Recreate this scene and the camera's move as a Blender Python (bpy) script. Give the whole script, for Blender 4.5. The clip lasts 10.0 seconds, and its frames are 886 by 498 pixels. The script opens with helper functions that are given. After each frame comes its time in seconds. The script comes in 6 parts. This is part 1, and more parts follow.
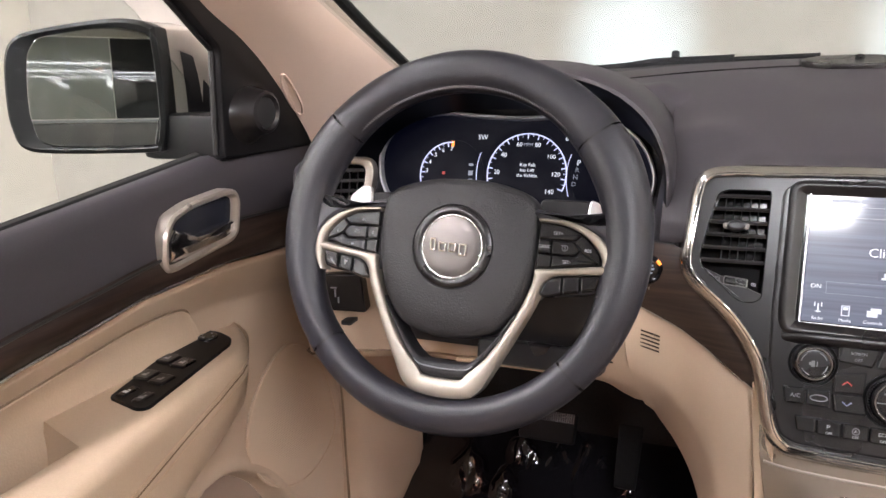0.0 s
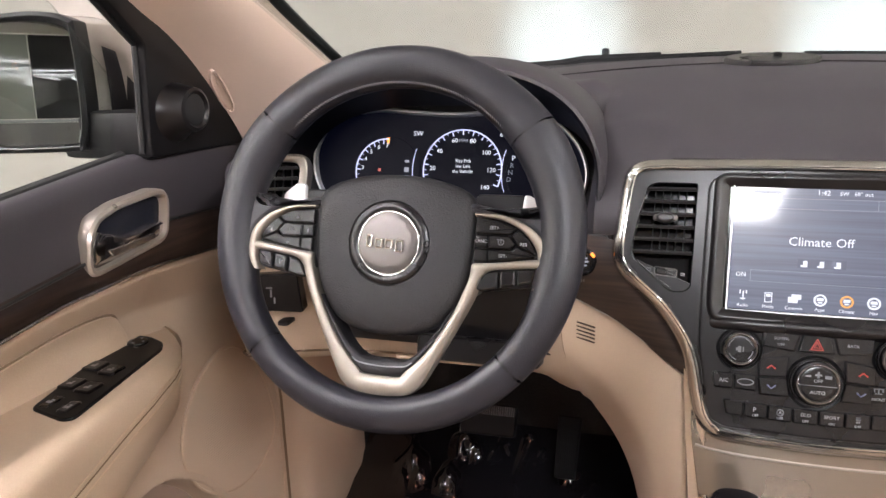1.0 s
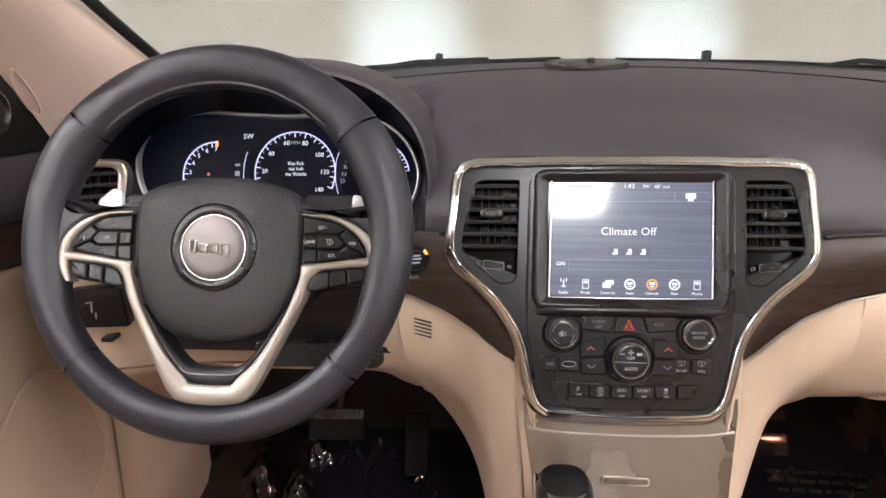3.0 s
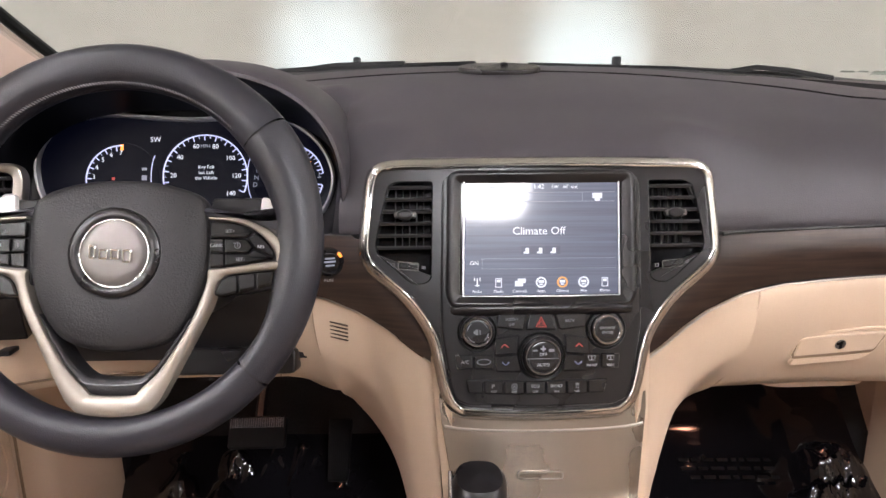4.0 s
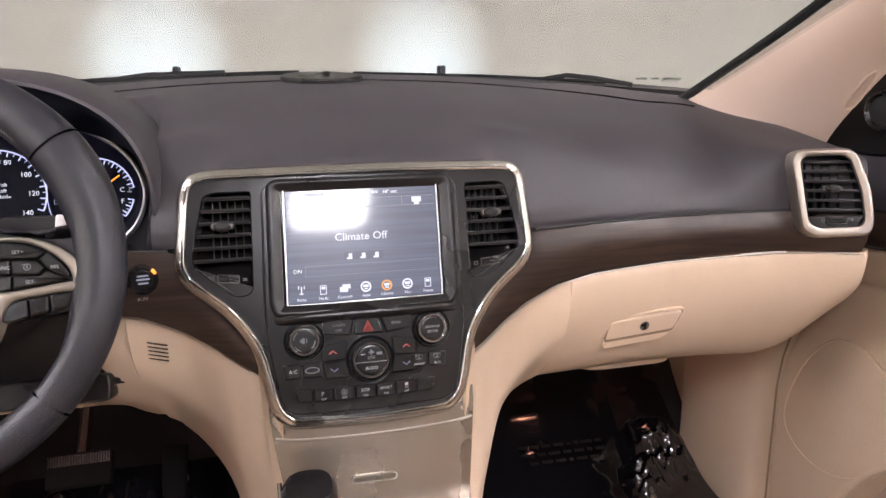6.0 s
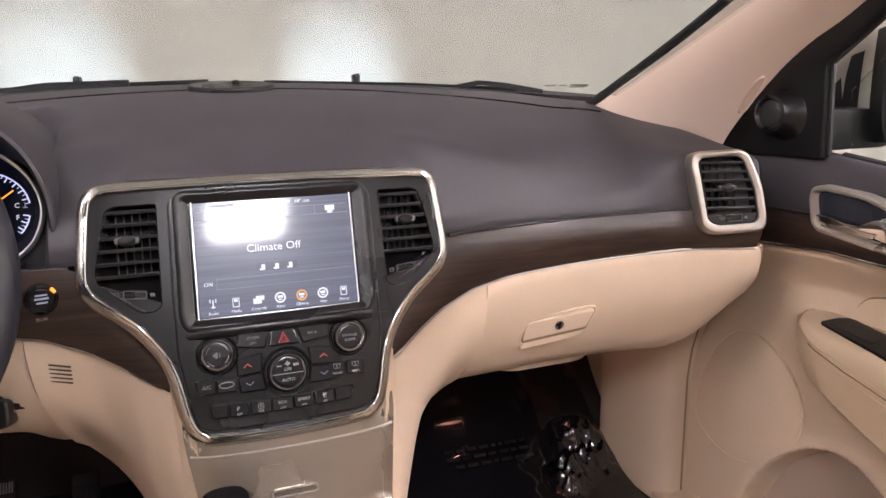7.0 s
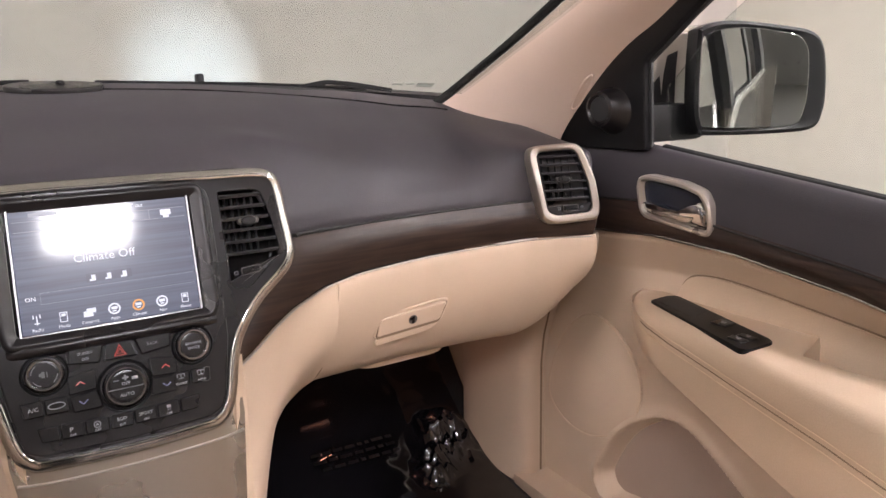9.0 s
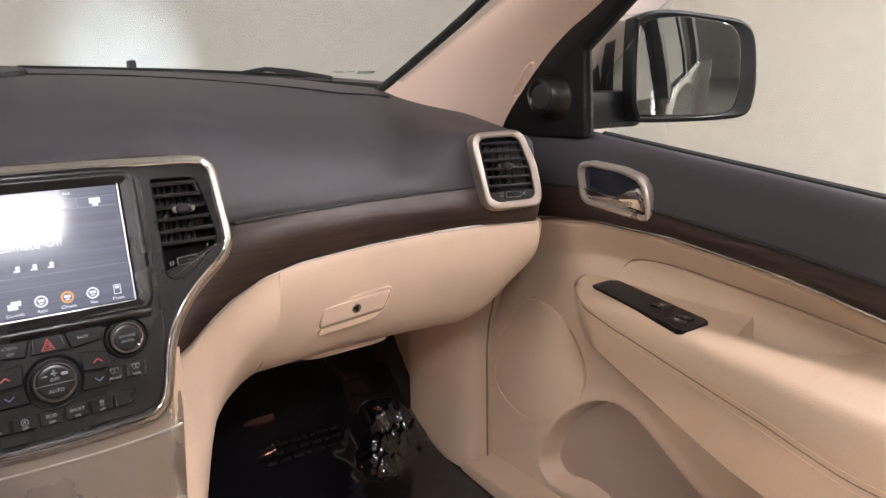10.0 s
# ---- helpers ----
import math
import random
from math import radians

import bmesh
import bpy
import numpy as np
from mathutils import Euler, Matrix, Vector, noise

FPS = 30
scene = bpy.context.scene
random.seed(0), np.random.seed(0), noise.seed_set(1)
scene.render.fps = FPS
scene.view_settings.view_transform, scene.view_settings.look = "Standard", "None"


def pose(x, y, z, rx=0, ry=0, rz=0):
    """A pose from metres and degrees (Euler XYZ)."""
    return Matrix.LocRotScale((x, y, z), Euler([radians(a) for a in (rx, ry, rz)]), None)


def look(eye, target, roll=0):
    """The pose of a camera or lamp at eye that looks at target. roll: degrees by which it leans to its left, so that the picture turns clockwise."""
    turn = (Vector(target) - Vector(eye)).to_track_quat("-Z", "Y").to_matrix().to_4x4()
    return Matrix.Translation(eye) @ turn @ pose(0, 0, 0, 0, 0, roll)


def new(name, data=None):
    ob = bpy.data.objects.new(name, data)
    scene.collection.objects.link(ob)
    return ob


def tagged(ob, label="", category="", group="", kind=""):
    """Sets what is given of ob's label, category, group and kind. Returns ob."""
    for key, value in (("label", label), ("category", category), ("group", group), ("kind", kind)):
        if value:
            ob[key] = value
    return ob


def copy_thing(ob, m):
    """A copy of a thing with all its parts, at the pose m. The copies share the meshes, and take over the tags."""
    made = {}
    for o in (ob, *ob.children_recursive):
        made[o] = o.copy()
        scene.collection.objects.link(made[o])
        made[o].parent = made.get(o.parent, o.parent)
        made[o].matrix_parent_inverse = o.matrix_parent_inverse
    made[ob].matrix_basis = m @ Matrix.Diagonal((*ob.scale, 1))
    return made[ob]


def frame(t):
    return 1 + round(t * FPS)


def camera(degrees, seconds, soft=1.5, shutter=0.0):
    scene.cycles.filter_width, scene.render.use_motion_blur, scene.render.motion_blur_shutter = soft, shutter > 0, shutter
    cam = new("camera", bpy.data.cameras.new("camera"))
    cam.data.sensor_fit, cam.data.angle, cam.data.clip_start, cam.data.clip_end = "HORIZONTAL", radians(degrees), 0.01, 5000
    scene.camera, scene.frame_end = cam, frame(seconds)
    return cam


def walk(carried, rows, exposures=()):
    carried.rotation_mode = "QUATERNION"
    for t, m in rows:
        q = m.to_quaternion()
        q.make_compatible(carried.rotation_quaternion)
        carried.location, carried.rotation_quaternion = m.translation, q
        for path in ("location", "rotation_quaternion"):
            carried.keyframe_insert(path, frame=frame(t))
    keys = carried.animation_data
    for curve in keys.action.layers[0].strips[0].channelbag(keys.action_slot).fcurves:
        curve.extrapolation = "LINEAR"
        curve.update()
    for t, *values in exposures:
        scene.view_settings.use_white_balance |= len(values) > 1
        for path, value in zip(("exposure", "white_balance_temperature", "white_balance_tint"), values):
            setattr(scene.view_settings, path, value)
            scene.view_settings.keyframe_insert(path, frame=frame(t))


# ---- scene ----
cam = camera(64.5, 10.0)
PATH = [
    (0, (-0.178, 0.024, 1.264), (-0.881, 1.829, 0.767), -1.2),
    (0.5, (-0.176, 0.025, 1.263), (-0.804, 1.857, 0.762), -1.2),
    (1, (-0.176, 0.026, 1.261), (-0.716, 1.885, 0.757), -1.1),
    (1.5, (-0.173, 0.026, 1.259), (-0.618, 1.909, 0.754), -1.1),
    (2, (-0.164, 0.025, 1.257), (-0.51, 1.93, 0.757), -1.0),
    (2.5, (-0.157, 0.024, 1.257), (-0.401, 1.946, 0.759), -0.8),
    (4, (-0.132, 0.019, 1.252), (-0.076, 1.96, 0.773), -0.2),
    (4.5, (-0.123, 0.015, 1.253), (0.032, 1.952, 0.781), -0.2),
    (5, (-0.114, 0.01, 1.253), (0.143, 1.937, 0.783), -0.3),
    (5.5, (-0.104, 0.008, 1.25), (0.254, 1.921, 0.788), -0.4),
    (7, (-0.085, -0.003, 1.247), (0.577, 1.834, 0.813), -1.1),
    (7.5, (-0.077, -0.007, 1.246), (0.678, 1.794, 0.815), -1.2),
    (8, (-0.07, -0.011, 1.244), (0.773, 1.751, 0.812), -1.3),
    (8.5, (-0.067, -0.015, 1.244), (0.852, 1.707, 0.809), -1.4),
    (9, (-0.061, -0.023, 1.244), (0.927, 1.66, 0.803), -1.5),
    (9.5, (-0.057, -0.024, 1.24), (0.995, 1.616, 0.791), -1.5),
    (10, (-0.056, -0.023, 1.235), (1.056, 1.573, 0.772), -1.3),
]
EXPOSURES = [(0.0, 0.25, 6400, 15), (2.5, 0.17, 6440, 14), (5.0, 0.11, 6400, 17), (7.5, -0.02, 6480, 19), (10.0, -0.08, 6500, 18)]
walk(cam, [(t, look(eye, target, roll)) for t, eye, target, roll in PATH], EXPOSURES)

# ---------- world and light ----------
world = bpy.data.worlds.new("world")
scene.world = world
world.use_nodes = True
world.node_tree.nodes["Background"].inputs["Color"].default_value = (0.8, 0.85, 1.0, 1)
world.node_tree.nodes["Background"].inputs["Strength"].default_value = 0.05
scene.view_settings.exposure = 0.0
TUBE_POWER, DOME_POWER, BEAM_POWER, SCREEN_POWER = 112.0, 80.0, 125.0, 1.0


# ---------- materials ----------
def material(name, color, rough=0.5, metal=0.0, grain=0.0, grain_size=0.002, bump=0.0, blotch=0.0, coat=0.0, spec=0.5, emit=0.0, stretch=(1, 1, 1)):
    m = bpy.data.materials.new(name)
    m.use_nodes = True
    nt = m.node_tree
    b = nt.nodes["Principled BSDF"]
    b.inputs["Base Color"].default_value = (*color, 1)
    b.inputs["Roughness"].default_value = rough
    b.inputs["Metallic"].default_value = metal
    b.inputs["Specular IOR Level"].default_value = spec
    b.inputs["Coat Weight"].default_value = coat
    b.inputs["Coat Roughness"].default_value = 0.08
    if emit:
        b.inputs["Emission Color"].default_value = (*color, 1)
        b.inputs["Emission Strength"].default_value = emit
    if not (grain or bump or blotch):
        return m
    tc = nt.nodes.new("ShaderNodeTexCoord")
    mp = nt.nodes.new("ShaderNodeMapping")
    mp.inputs["Scale"].default_value = stretch
    nt.links.new(tc.outputs["Object"], mp.inputs["Vector"])
    n1 = nt.nodes.new("ShaderNodeTexNoise")
    n1.inputs["Scale"].default_value = 1.0 / grain_size
    n1.inputs["Detail"].default_value = 3
    n2 = nt.nodes.new("ShaderNodeTexNoise")
    n2.inputs["Scale"].default_value = 9.0
    n2.inputs["Detail"].default_value = 4
    for n in (n1, n2):
        nt.links.new(mp.outputs["Vector"], n.inputs["Vector"])
    mixer = nt.nodes.new("ShaderNodeMix")
    mixer.data_type = "FLOAT"
    mixer.inputs["Factor"].default_value = 0.5 if grain and blotch else (0.0 if grain else 1.0)
    nt.links.new(n1.outputs["Fac"], mixer.inputs["A"])
    nt.links.new(n2.outputs["Fac"], mixer.inputs["B"])
    ramp = nt.nodes.new("ShaderNodeValToRGB")
    k = max(grain, blotch)
    lo = [max(0, c * (1 - k)) for c in color]
    hi = [min(1, c * (1 + k)) for c in color]
    ramp.color_ramp.elements[0].position, ramp.color_ramp.elements[1].position = 0.3, 0.7
    ramp.color_ramp.elements[0].color, ramp.color_ramp.elements[1].color = (*lo, 1), (*hi, 1)
    nt.links.new(mixer.outputs["Result"], ramp.inputs["Fac"])
    nt.links.new(ramp.outputs["Color"], b.inputs["Base Color"])
    if bump:
        bp = nt.nodes.new("ShaderNodeBump")
        bp.inputs["Strength"].default_value = bump
        bp.inputs["Distance"].default_value = grain_size * 0.35
        nt.links.new(n1.outputs["Fac"], bp.inputs["Height"])
        nt.links.new(bp.outputs["Normal"], b.inputs["Normal"])
    rr = nt.nodes.new("ShaderNodeMapRange")
    rr.inputs["To Min"].default_value, rr.inputs["To Max"].default_value = max(0.02, rough - 0.07), min(1, rough + 0.07)
    nt.links.new(n2.outputs["Fac"], rr.inputs["Value"])
    nt.links.new(rr.outputs["Result"], b.inputs["Roughness"])
    return m


def glow(name, color, strength):
    m = bpy.data.materials.new(name)
    m.use_nodes = True
    b = m.node_tree.nodes["Principled BSDF"]
    b.inputs["Base Color"].default_value = (0.02, 0.02, 0.02, 1)
    b.inputs["Roughness"].default_value = 0.3
    b.inputs["Emission Color"].default_value = (*color, 1)
    b.inputs["Emission Strength"].default_value = strength
    return m


M_PAD = material("dark_soft_plastic", (0.034, 0.030, 0.0345), 0.52, grain=0.10, grain_size=0.0016, bump=0.35, blotch=0.08)
M_PAD2 = material("dark_smooth_plastic", (0.0070, 0.0059, 0.0063), 0.28, spec=0.42, grain=0.08, grain_size=0.002, bump=0.15, blotch=0.06)
M_LEATHER = material("black_leather", (0.0172, 0.0168, 0.0216), 0.39, spec=0.44, grain=0.12, grain_size=0.0012, bump=0.5, blotch=0.12)
M_AIRBAG = material("grained_vinyl", (0.018, 0.0172, 0.0185), 0.50, spec=0.32, grain=0.12, grain_size=0.0018, bump=0.75, blotch=0.08)
M_BEIGE = material("beige_vinyl", (0.495, 0.378, 0.276), 0.50, grain=0.03, grain_size=0.0015, bump=0.25, blotch=0.04)
M_BEIGE2 = material("beige_leather", (0.515, 0.388, 0.275), 0.48, grain=0.04, grain_size=0.002, bump=0.35, blotch=0.05)
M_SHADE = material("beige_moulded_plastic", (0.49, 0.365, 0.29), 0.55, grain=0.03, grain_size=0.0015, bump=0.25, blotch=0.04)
M_PILLAR = material("beige_pillar_trim", (0.58, 0.450, 0.365), 0.65, grain=0.04, grain_size=0.001, bump=0.3, blotch=0.03)
M_SEAM = material("seam_shadow_line", (0.20, 0.14, 0.09), 0.8)
M_STITCH = material("stitching_thread", (0.60, 0.45, 0.31), 0.7)
M_STITCH2 = material("grey_thread", (0.17, 0.17, 0.18), 0.7)
M_CHAMP = material("champagne_satin_metal", (0.31, 0.278, 0.237), 0.36, metal=0.6, grain=0.04, grain_size=0.001, blotch=0.03)
M_FRAME = material("brushed_champagne_trim", (0.42, 0.375, 0.325), 0.30, metal=0.9, grain=0.04, grain_size=0.001, blotch=0.03)
M_ETCH = material("faint_etching", (0.50, 0.53, 0.48), 0.6)
M_PRINT = material("dim_print", (0.0060, 0.0056, 0.0056), 0.35)
M_PANEL = material("champagne_paint", (0.200, 0.164, 0.129), 0.28, metal=0.78, grain=0.05, grain_size=0.0008, blotch=0.04)
M_CHROME = material("chrome", (0.72, 0.705, 0.695), 0.07, metal=1.0)
M_CHROME2 = material("satin_chrome", (0.62, 0.60, 0.575), 0.24, metal=1.0, blotch=0.05)
M_SILVER = material("thin_silver_edge", (0.62, 0.63, 0.66), 0.35, metal=0.6, blotch=0.03)
M_DARKCHROME = material("dark_polished_ring", (0.20, 0.19, 0.19), 0.20, metal=1.0)
M_SLAT = material("vent_slat_plastic", (0.0125, 0.0118, 0.013), 0.48, spec=0.35, blotch=0.1)
# switch panels and knob bases; also paints the shade under the binnacle hood
M_SWITCH_SHADE = material("satin_black_switches_and_hood_shade", (0.0035, 0.0035, 0.004), 0.38, spec=0.18)
M_HOUSING = material("black_moulded_housing", (0.0065, 0.0062, 0.0068), 0.45, spec=0.25, grain=0.1, grain_size=0.002, bump=0.1)
M_BLACK = material("black_plastic", (0.011, 0.0102, 0.0115), 0.42, spec=0.35, grain=0.1, grain_size=0.002, bump=0.1, blotch=0.1)
M_BUTTON = material("button_plastic", (0.0056, 0.0051, 0.0056), 0.27, spec=0.45, blotch=0.12)
M_GLOSS = material("gloss_black", (0.006, 0.006, 0.007), 0.12, spec=0.3)
M_SEAL = material("black_rubber", (0.012, 0.012, 0.012), 0.6, blotch=0.15)
M_CARPET = material("black_carpet", (0.010, 0.009, 0.009), 0.9, grain=0.4, grain_size=0.003, bump=0.8)
M_PEDAL = material("pedal_rubber", (0.0060, 0.0058, 0.0062), 0.75, spec=0.10, blotch=0.2)
M_RIB = material("worn_glossy_rubber", (0.011, 0.010, 0.010), 0.34, spec=0.7)
M_WHITE = material("white_print", (0.31, 0.31, 0.32), 0.7)
M_GREY = material("grey_print", (0.17, 0.17, 0.18), 0.7)
M_RED = glow("red_marking", (1.0, 0.06, 0.03), 0.55)
M_BLUE = glow("blue_marking", (0.35, 0.38, 0.8), 0.22)
M_AMBER = glow("amber_light", (1.0, 0.28, 0.03), 2.2)
M_ORANGE = glow("orange_icon", (1.0, 0.45, 0.1), 0.9)
M_TEXT = glow("lit_white", (0.85, 0.9, 1.0), 1.0)
M_TEXTDIM = glow("lit_grey", (0.6, 0.65, 0.8), 0.4)
M_GAUGE = glow("lit_violet_white", (0.62, 0.66, 1.0), 1.15)
M_PLASTICPAD = material("silver_paddle", (0.86, 0.85, 0.84), 0.28, metal=0.4, blotch=0.04)
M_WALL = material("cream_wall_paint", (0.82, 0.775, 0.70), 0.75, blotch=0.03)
# the cream paint scaled down, so the front wall's lower brightness is in its colour
M_WALL_DIM = material("dimmed_cream_wall_paint", (0.50, 0.475, 0.43), 0.75, blotch=0.04)
M_CONCRETE = material("grey_concrete", (0.065, 0.060, 0.055), 0.55, grain=0.15, grain_size=0.05, bump=0.1, blotch=0.2)
M_PAINT = material("champagne_body_paint", (0.24, 0.22, 0.195), 0.25, metal=0.5, coat=1.0)
# lit copy of the body paint: colour doubled where the mirror shells fall dark
M_PAINT_LIT = material("brightened_champagne_car_paint", (0.50, 0.46, 0.40), 0.28, metal=0.3, coat=1.0)
M_HEADLINE = material("beige_headliner", (0.50, 0.42, 0.34), 0.9, grain=0.05, grain_size=0.002, bump=0.3)
M_TUBE = glow("fluorescent_tube", (1.0, 0.955, 0.965), TUBE_POWER)
M_DOME = glow("dome_lamp_lens", (0.94, 0.955, 0.965), DOME_POWER)
M_FOOT = glow("warm_footwell_lens", (1.0, 0.42, 0.26), 52.0)
# darker beige that paints the shade inside the door pockets
M_POCKET_SHADE = material("taupe_pocket_shade", (0.30, 0.218, 0.168), 0.7, grain=0.05, grain_size=0.002, bump=0.2, blotch=0.05)
M_SATIN = material("satin_champagne_frame", (0.42, 0.375, 0.325), 0.30, metal=0.65, blotch=0.04)
M_SLOT = material("dark_slot", (0.035, 0.024, 0.017), 0.8)
M_DADO = material("dark_grey_brown_dado", (0.07, 0.064, 0.056), 0.3, blotch=0.1)
M_OFFICE = material("grey_green_glazing", (0.20, 0.21, 0.18), 0.05)
M_BADGE = material("grey_badge_metal", (0.125, 0.115, 0.108), 0.36, metal=0.85, blotch=0.05)
M_TINT = material("dark_privacy_glass", (0.012, 0.013, 0.013), 0.04)
M_CLUSTER = material("dark_blue_lit_display", (0.10, 0.14, 0.55), 0.5, spec=0.08, emit=0.006)
M_CLUSTER.node_tree.nodes["Principled BSDF"].inputs["Base Color"].default_value = (0.006, 0.006, 0.008, 1)
M_MIRROR = material("mirror_glass", (0.72, 0.75, 0.74), 0.01, metal=1.0)


def wood_material():
    m = material("dark_walnut_veneer", (0.045, 0.022, 0.013), 0.34, coat=0.15, spec=0.38)
    nt = m.node_tree
    b = nt.nodes["Principled BSDF"]
    tc = nt.nodes.new("ShaderNodeTexCoord")
    mp = nt.nodes.new("ShaderNodeMapping")
    mp.inputs["Scale"].default_value = (9, 9, 160)
    n = nt.nodes.new("ShaderNodeTexNoise")
    n.inputs["Scale"].default_value, n.inputs["Detail"].default_value, n.inputs["Distortion"].default_value = 1.0, 6, 0.6
    r = nt.nodes.new("ShaderNodeValToRGB")
    r.color_ramp.elements[0].position, r.color_ramp.elements[1].position = 0.32, 0.72
    r.color_ramp.elements[0].color, r.color_ramp.elements[1].color = (0.015, 0.0088, 0.0068, 1), (0.046, 0.027, 0.020, 1)
    nt.links.new(tc.outputs["Object"], mp.inputs["Vector"])
    nt.links.new(mp.outputs["Vector"], n.inputs["Vector"])
    nt.links.new(n.outputs["Fac"], r.inputs["Fac"])
    nt.links.new(r.outputs["Color"], b.inputs["Base Color"])
    return m


def film_material():
    """Thin crinkled film over dark carpet."""
    m = material("clear_film_on_carpet", (0.007, 0.0065, 0.008), 0.07, spec=1.0)
    nt = m.node_tree
    b = nt.nodes["Principled BSDF"]
    tc = nt.nodes.new("ShaderNodeTexCoord")
    n = nt.nodes.new("ShaderNodeTexNoise")
    n.inputs["Scale"].default_value, n.inputs["Detail"].default_value, n.inputs["Distortion"].default_value = 7.0, 1, 0.8
    bp = nt.nodes.new("ShaderNodeBump")
    bp.inputs["Strength"].default_value, bp.inputs["Distance"].default_value = 0.22, 0.02
    nt.links.new(tc.outputs["Object"], n.inputs["Vector"])
    nt.links.new(n.outputs["Fac"], bp.inputs["Height"])
    nt.links.new(bp.outputs["Normal"], b.inputs["Normal"])
    return m


def screen_material():
    """A lit display: blue-grey gradient with fine level streaks under glossy glass."""
    m = bpy.data.materials.new("lit_display")
    m.use_nodes = True
    nt = m.node_tree
    b = nt.nodes["Principled BSDF"]
    b.inputs["Base Color"].default_value = (0.01, 0.01, 0.012, 1)
    b.inputs["Roughness"].default_value = 0.36
    b.inputs["Specular IOR Level"].default_value = 0.45
    b.inputs["Coat Weight"].default_value = 0.7
    b.inputs["Coat Roughness"].default_value = 0.09
    tc = nt.nodes.new("ShaderNodeTexCoord")
    mp = nt.nodes.new("ShaderNodeMapping")
    mp.inputs["Scale"].default_value = (7, 30, 420)
    n = nt.nodes.new("ShaderNodeTexNoise")
    n.inputs["Scale"].default_value, n.inputs["Detail"].default_value = 1.0, 4
    r = nt.nodes.new("ShaderNodeValToRGB")
    r.color_ramp.elements[0].position, r.color_ramp.elements[1].position = 0.30, 0.75
    r.color_ramp.elements[0].color, r.color_ramp.elements[1].color = (0.080, 0.095, 0.142, 1), (0.132, 0.152, 0.222, 1)
    nt.links.new(tc.outputs["Object"], mp.inputs["Vector"])
    nt.links.new(mp.outputs["Vector"], n.inputs["Vector"])
    nt.links.new(n.outputs["Fac"], r.inputs["Fac"])
    nt.links.new(r.outputs["Color"], b.inputs["Emission Color"])
    b.inputs["Emission Strength"].default_value = SCREEN_POWER
    return m


def pane_material():
    """Clear car glass: see-through, with a faint gloss."""
    m = bpy.data.materials.new("clear_glass")
    m.use_nodes = True
    nt = m.node_tree
    nt.nodes.remove(nt.nodes["Principled BSDF"])
    tr = nt.nodes.new("ShaderNodeBsdfTransparent")
    tr.inputs["Color"].default_value = (0.90, 0.93, 0.91, 1)
    gl = nt.nodes.new("ShaderNodeBsdfGlossy")
    gl.inputs["Roughness"].default_value = 0.02
    mx = nt.nodes.new("ShaderNodeMixShader")
    mx.inputs["Fac"].default_value = 0.05
    nt.links.new(tr.outputs[0], mx.inputs[1])
    nt.links.new(gl.outputs[0], mx.inputs[2])
    nt.links.new(mx.outputs[0], nt.nodes["Material Output"].inputs["Surface"])
    return m


M_WOOD, M_FILM, M_SCREEN, M_PANE = wood_material(), film_material(), screen_material(), pane_material()
M_PANE.node_tree.nodes["Transparent BSDF"].inputs["Color"].default_value = (0.815, 0.845, 0.835, 1)
M_SIDEPANE = pane_material()
edge_gloss = M_SIDEPANE.node_tree.nodes.new("ShaderNodeLayerWeight")
edge_gloss.inputs["Blend"].default_value = 0.5
edge_power = M_SIDEPANE.node_tree.nodes.new("ShaderNodeMath")
edge_power.operation = "POWER"
edge_power.inputs[1].default_value = 2.6
M_SIDEPANE.node_tree.links.new(edge_gloss.outputs["Facing"], edge_power.inputs[0])
M_SIDEPANE.node_tree.links.new(edge_power.outputs[0], M_SIDEPANE.node_tree.nodes["Mix Shader"].inputs["Fac"])


def grille_material():
    """Beige plastic with a fine grid of holes, as dark dimples."""
    m = material("perforated_beige_plastic", (0.52, 0.39, 0.27), 0.6)
    nt = m.node_tree
    b = nt.nodes["Principled BSDF"]
    tc = nt.nodes.new("ShaderNodeTexCoord")
    v = nt.nodes.new("ShaderNodeTexVoronoi")
    v.inputs["Scale"].default_value, v.inputs["Randomness"].default_value = 260.0, 0.0
    r = nt.nodes.new("ShaderNodeValToRGB")
    r.color_ramp.elements[0].position, r.color_ramp.elements[1].position = 0.22, 0.36
    r.color_ramp.elements[0].color, r.color_ramp.elements[1].color = (0.40, 0.30, 0.22, 1), (0.505, 0.385, 0.28, 1)
    nt.links.new(tc.outputs["Object"], v.inputs["Vector"])
    nt.links.new(v.outputs["Distance"], r.inputs["Fac"])
    nt.links.new(r.outputs["Color"], b.inputs["Base Color"])
    return m


M_GRILLE = grille_material()


# ---------- mesh helpers ----------
def thing(name, label, category, at=(0, 0, 0), group="", kind=""):
    e = new(name)
    e.location = at
    e.empty_display_size = 0.05
    return tagged(e, label, category, group, kind)


def finish(name, me, mat, parent, label, smooth=True):
    me.materials.append(mat)
    if smooth:
        me.set_sharp_from_angle(angle=radians(38))
        me.polygons.foreach_set("use_smooth", [len(f.vertices) <= 4 for f in me.polygons])
    ob = new(name, me)
    if parent is not None:
        ob.parent = parent
        ob.matrix_parent_inverse = Matrix.Translation(-parent.location)
    if label:
        ob["label"] = label
    return ob


def part(name, bm, mat, parent=None, label="", smooth=True):
    bmesh.ops.recalc_face_normals(bm, faces=bm.faces[:])
    me = bpy.data.meshes.new(name)
    bm.to_mesh(me)
    bm.free()
    return finish(name, me, mat, parent, label, smooth)


def plane_of(origin, right, up):
    """A flat working frame: (u, v, d) to the world, d out of the plane towards the viewer."""
    o, r, u = Vector(origin), Vector(right).normalized(), Vector(up).normalized()
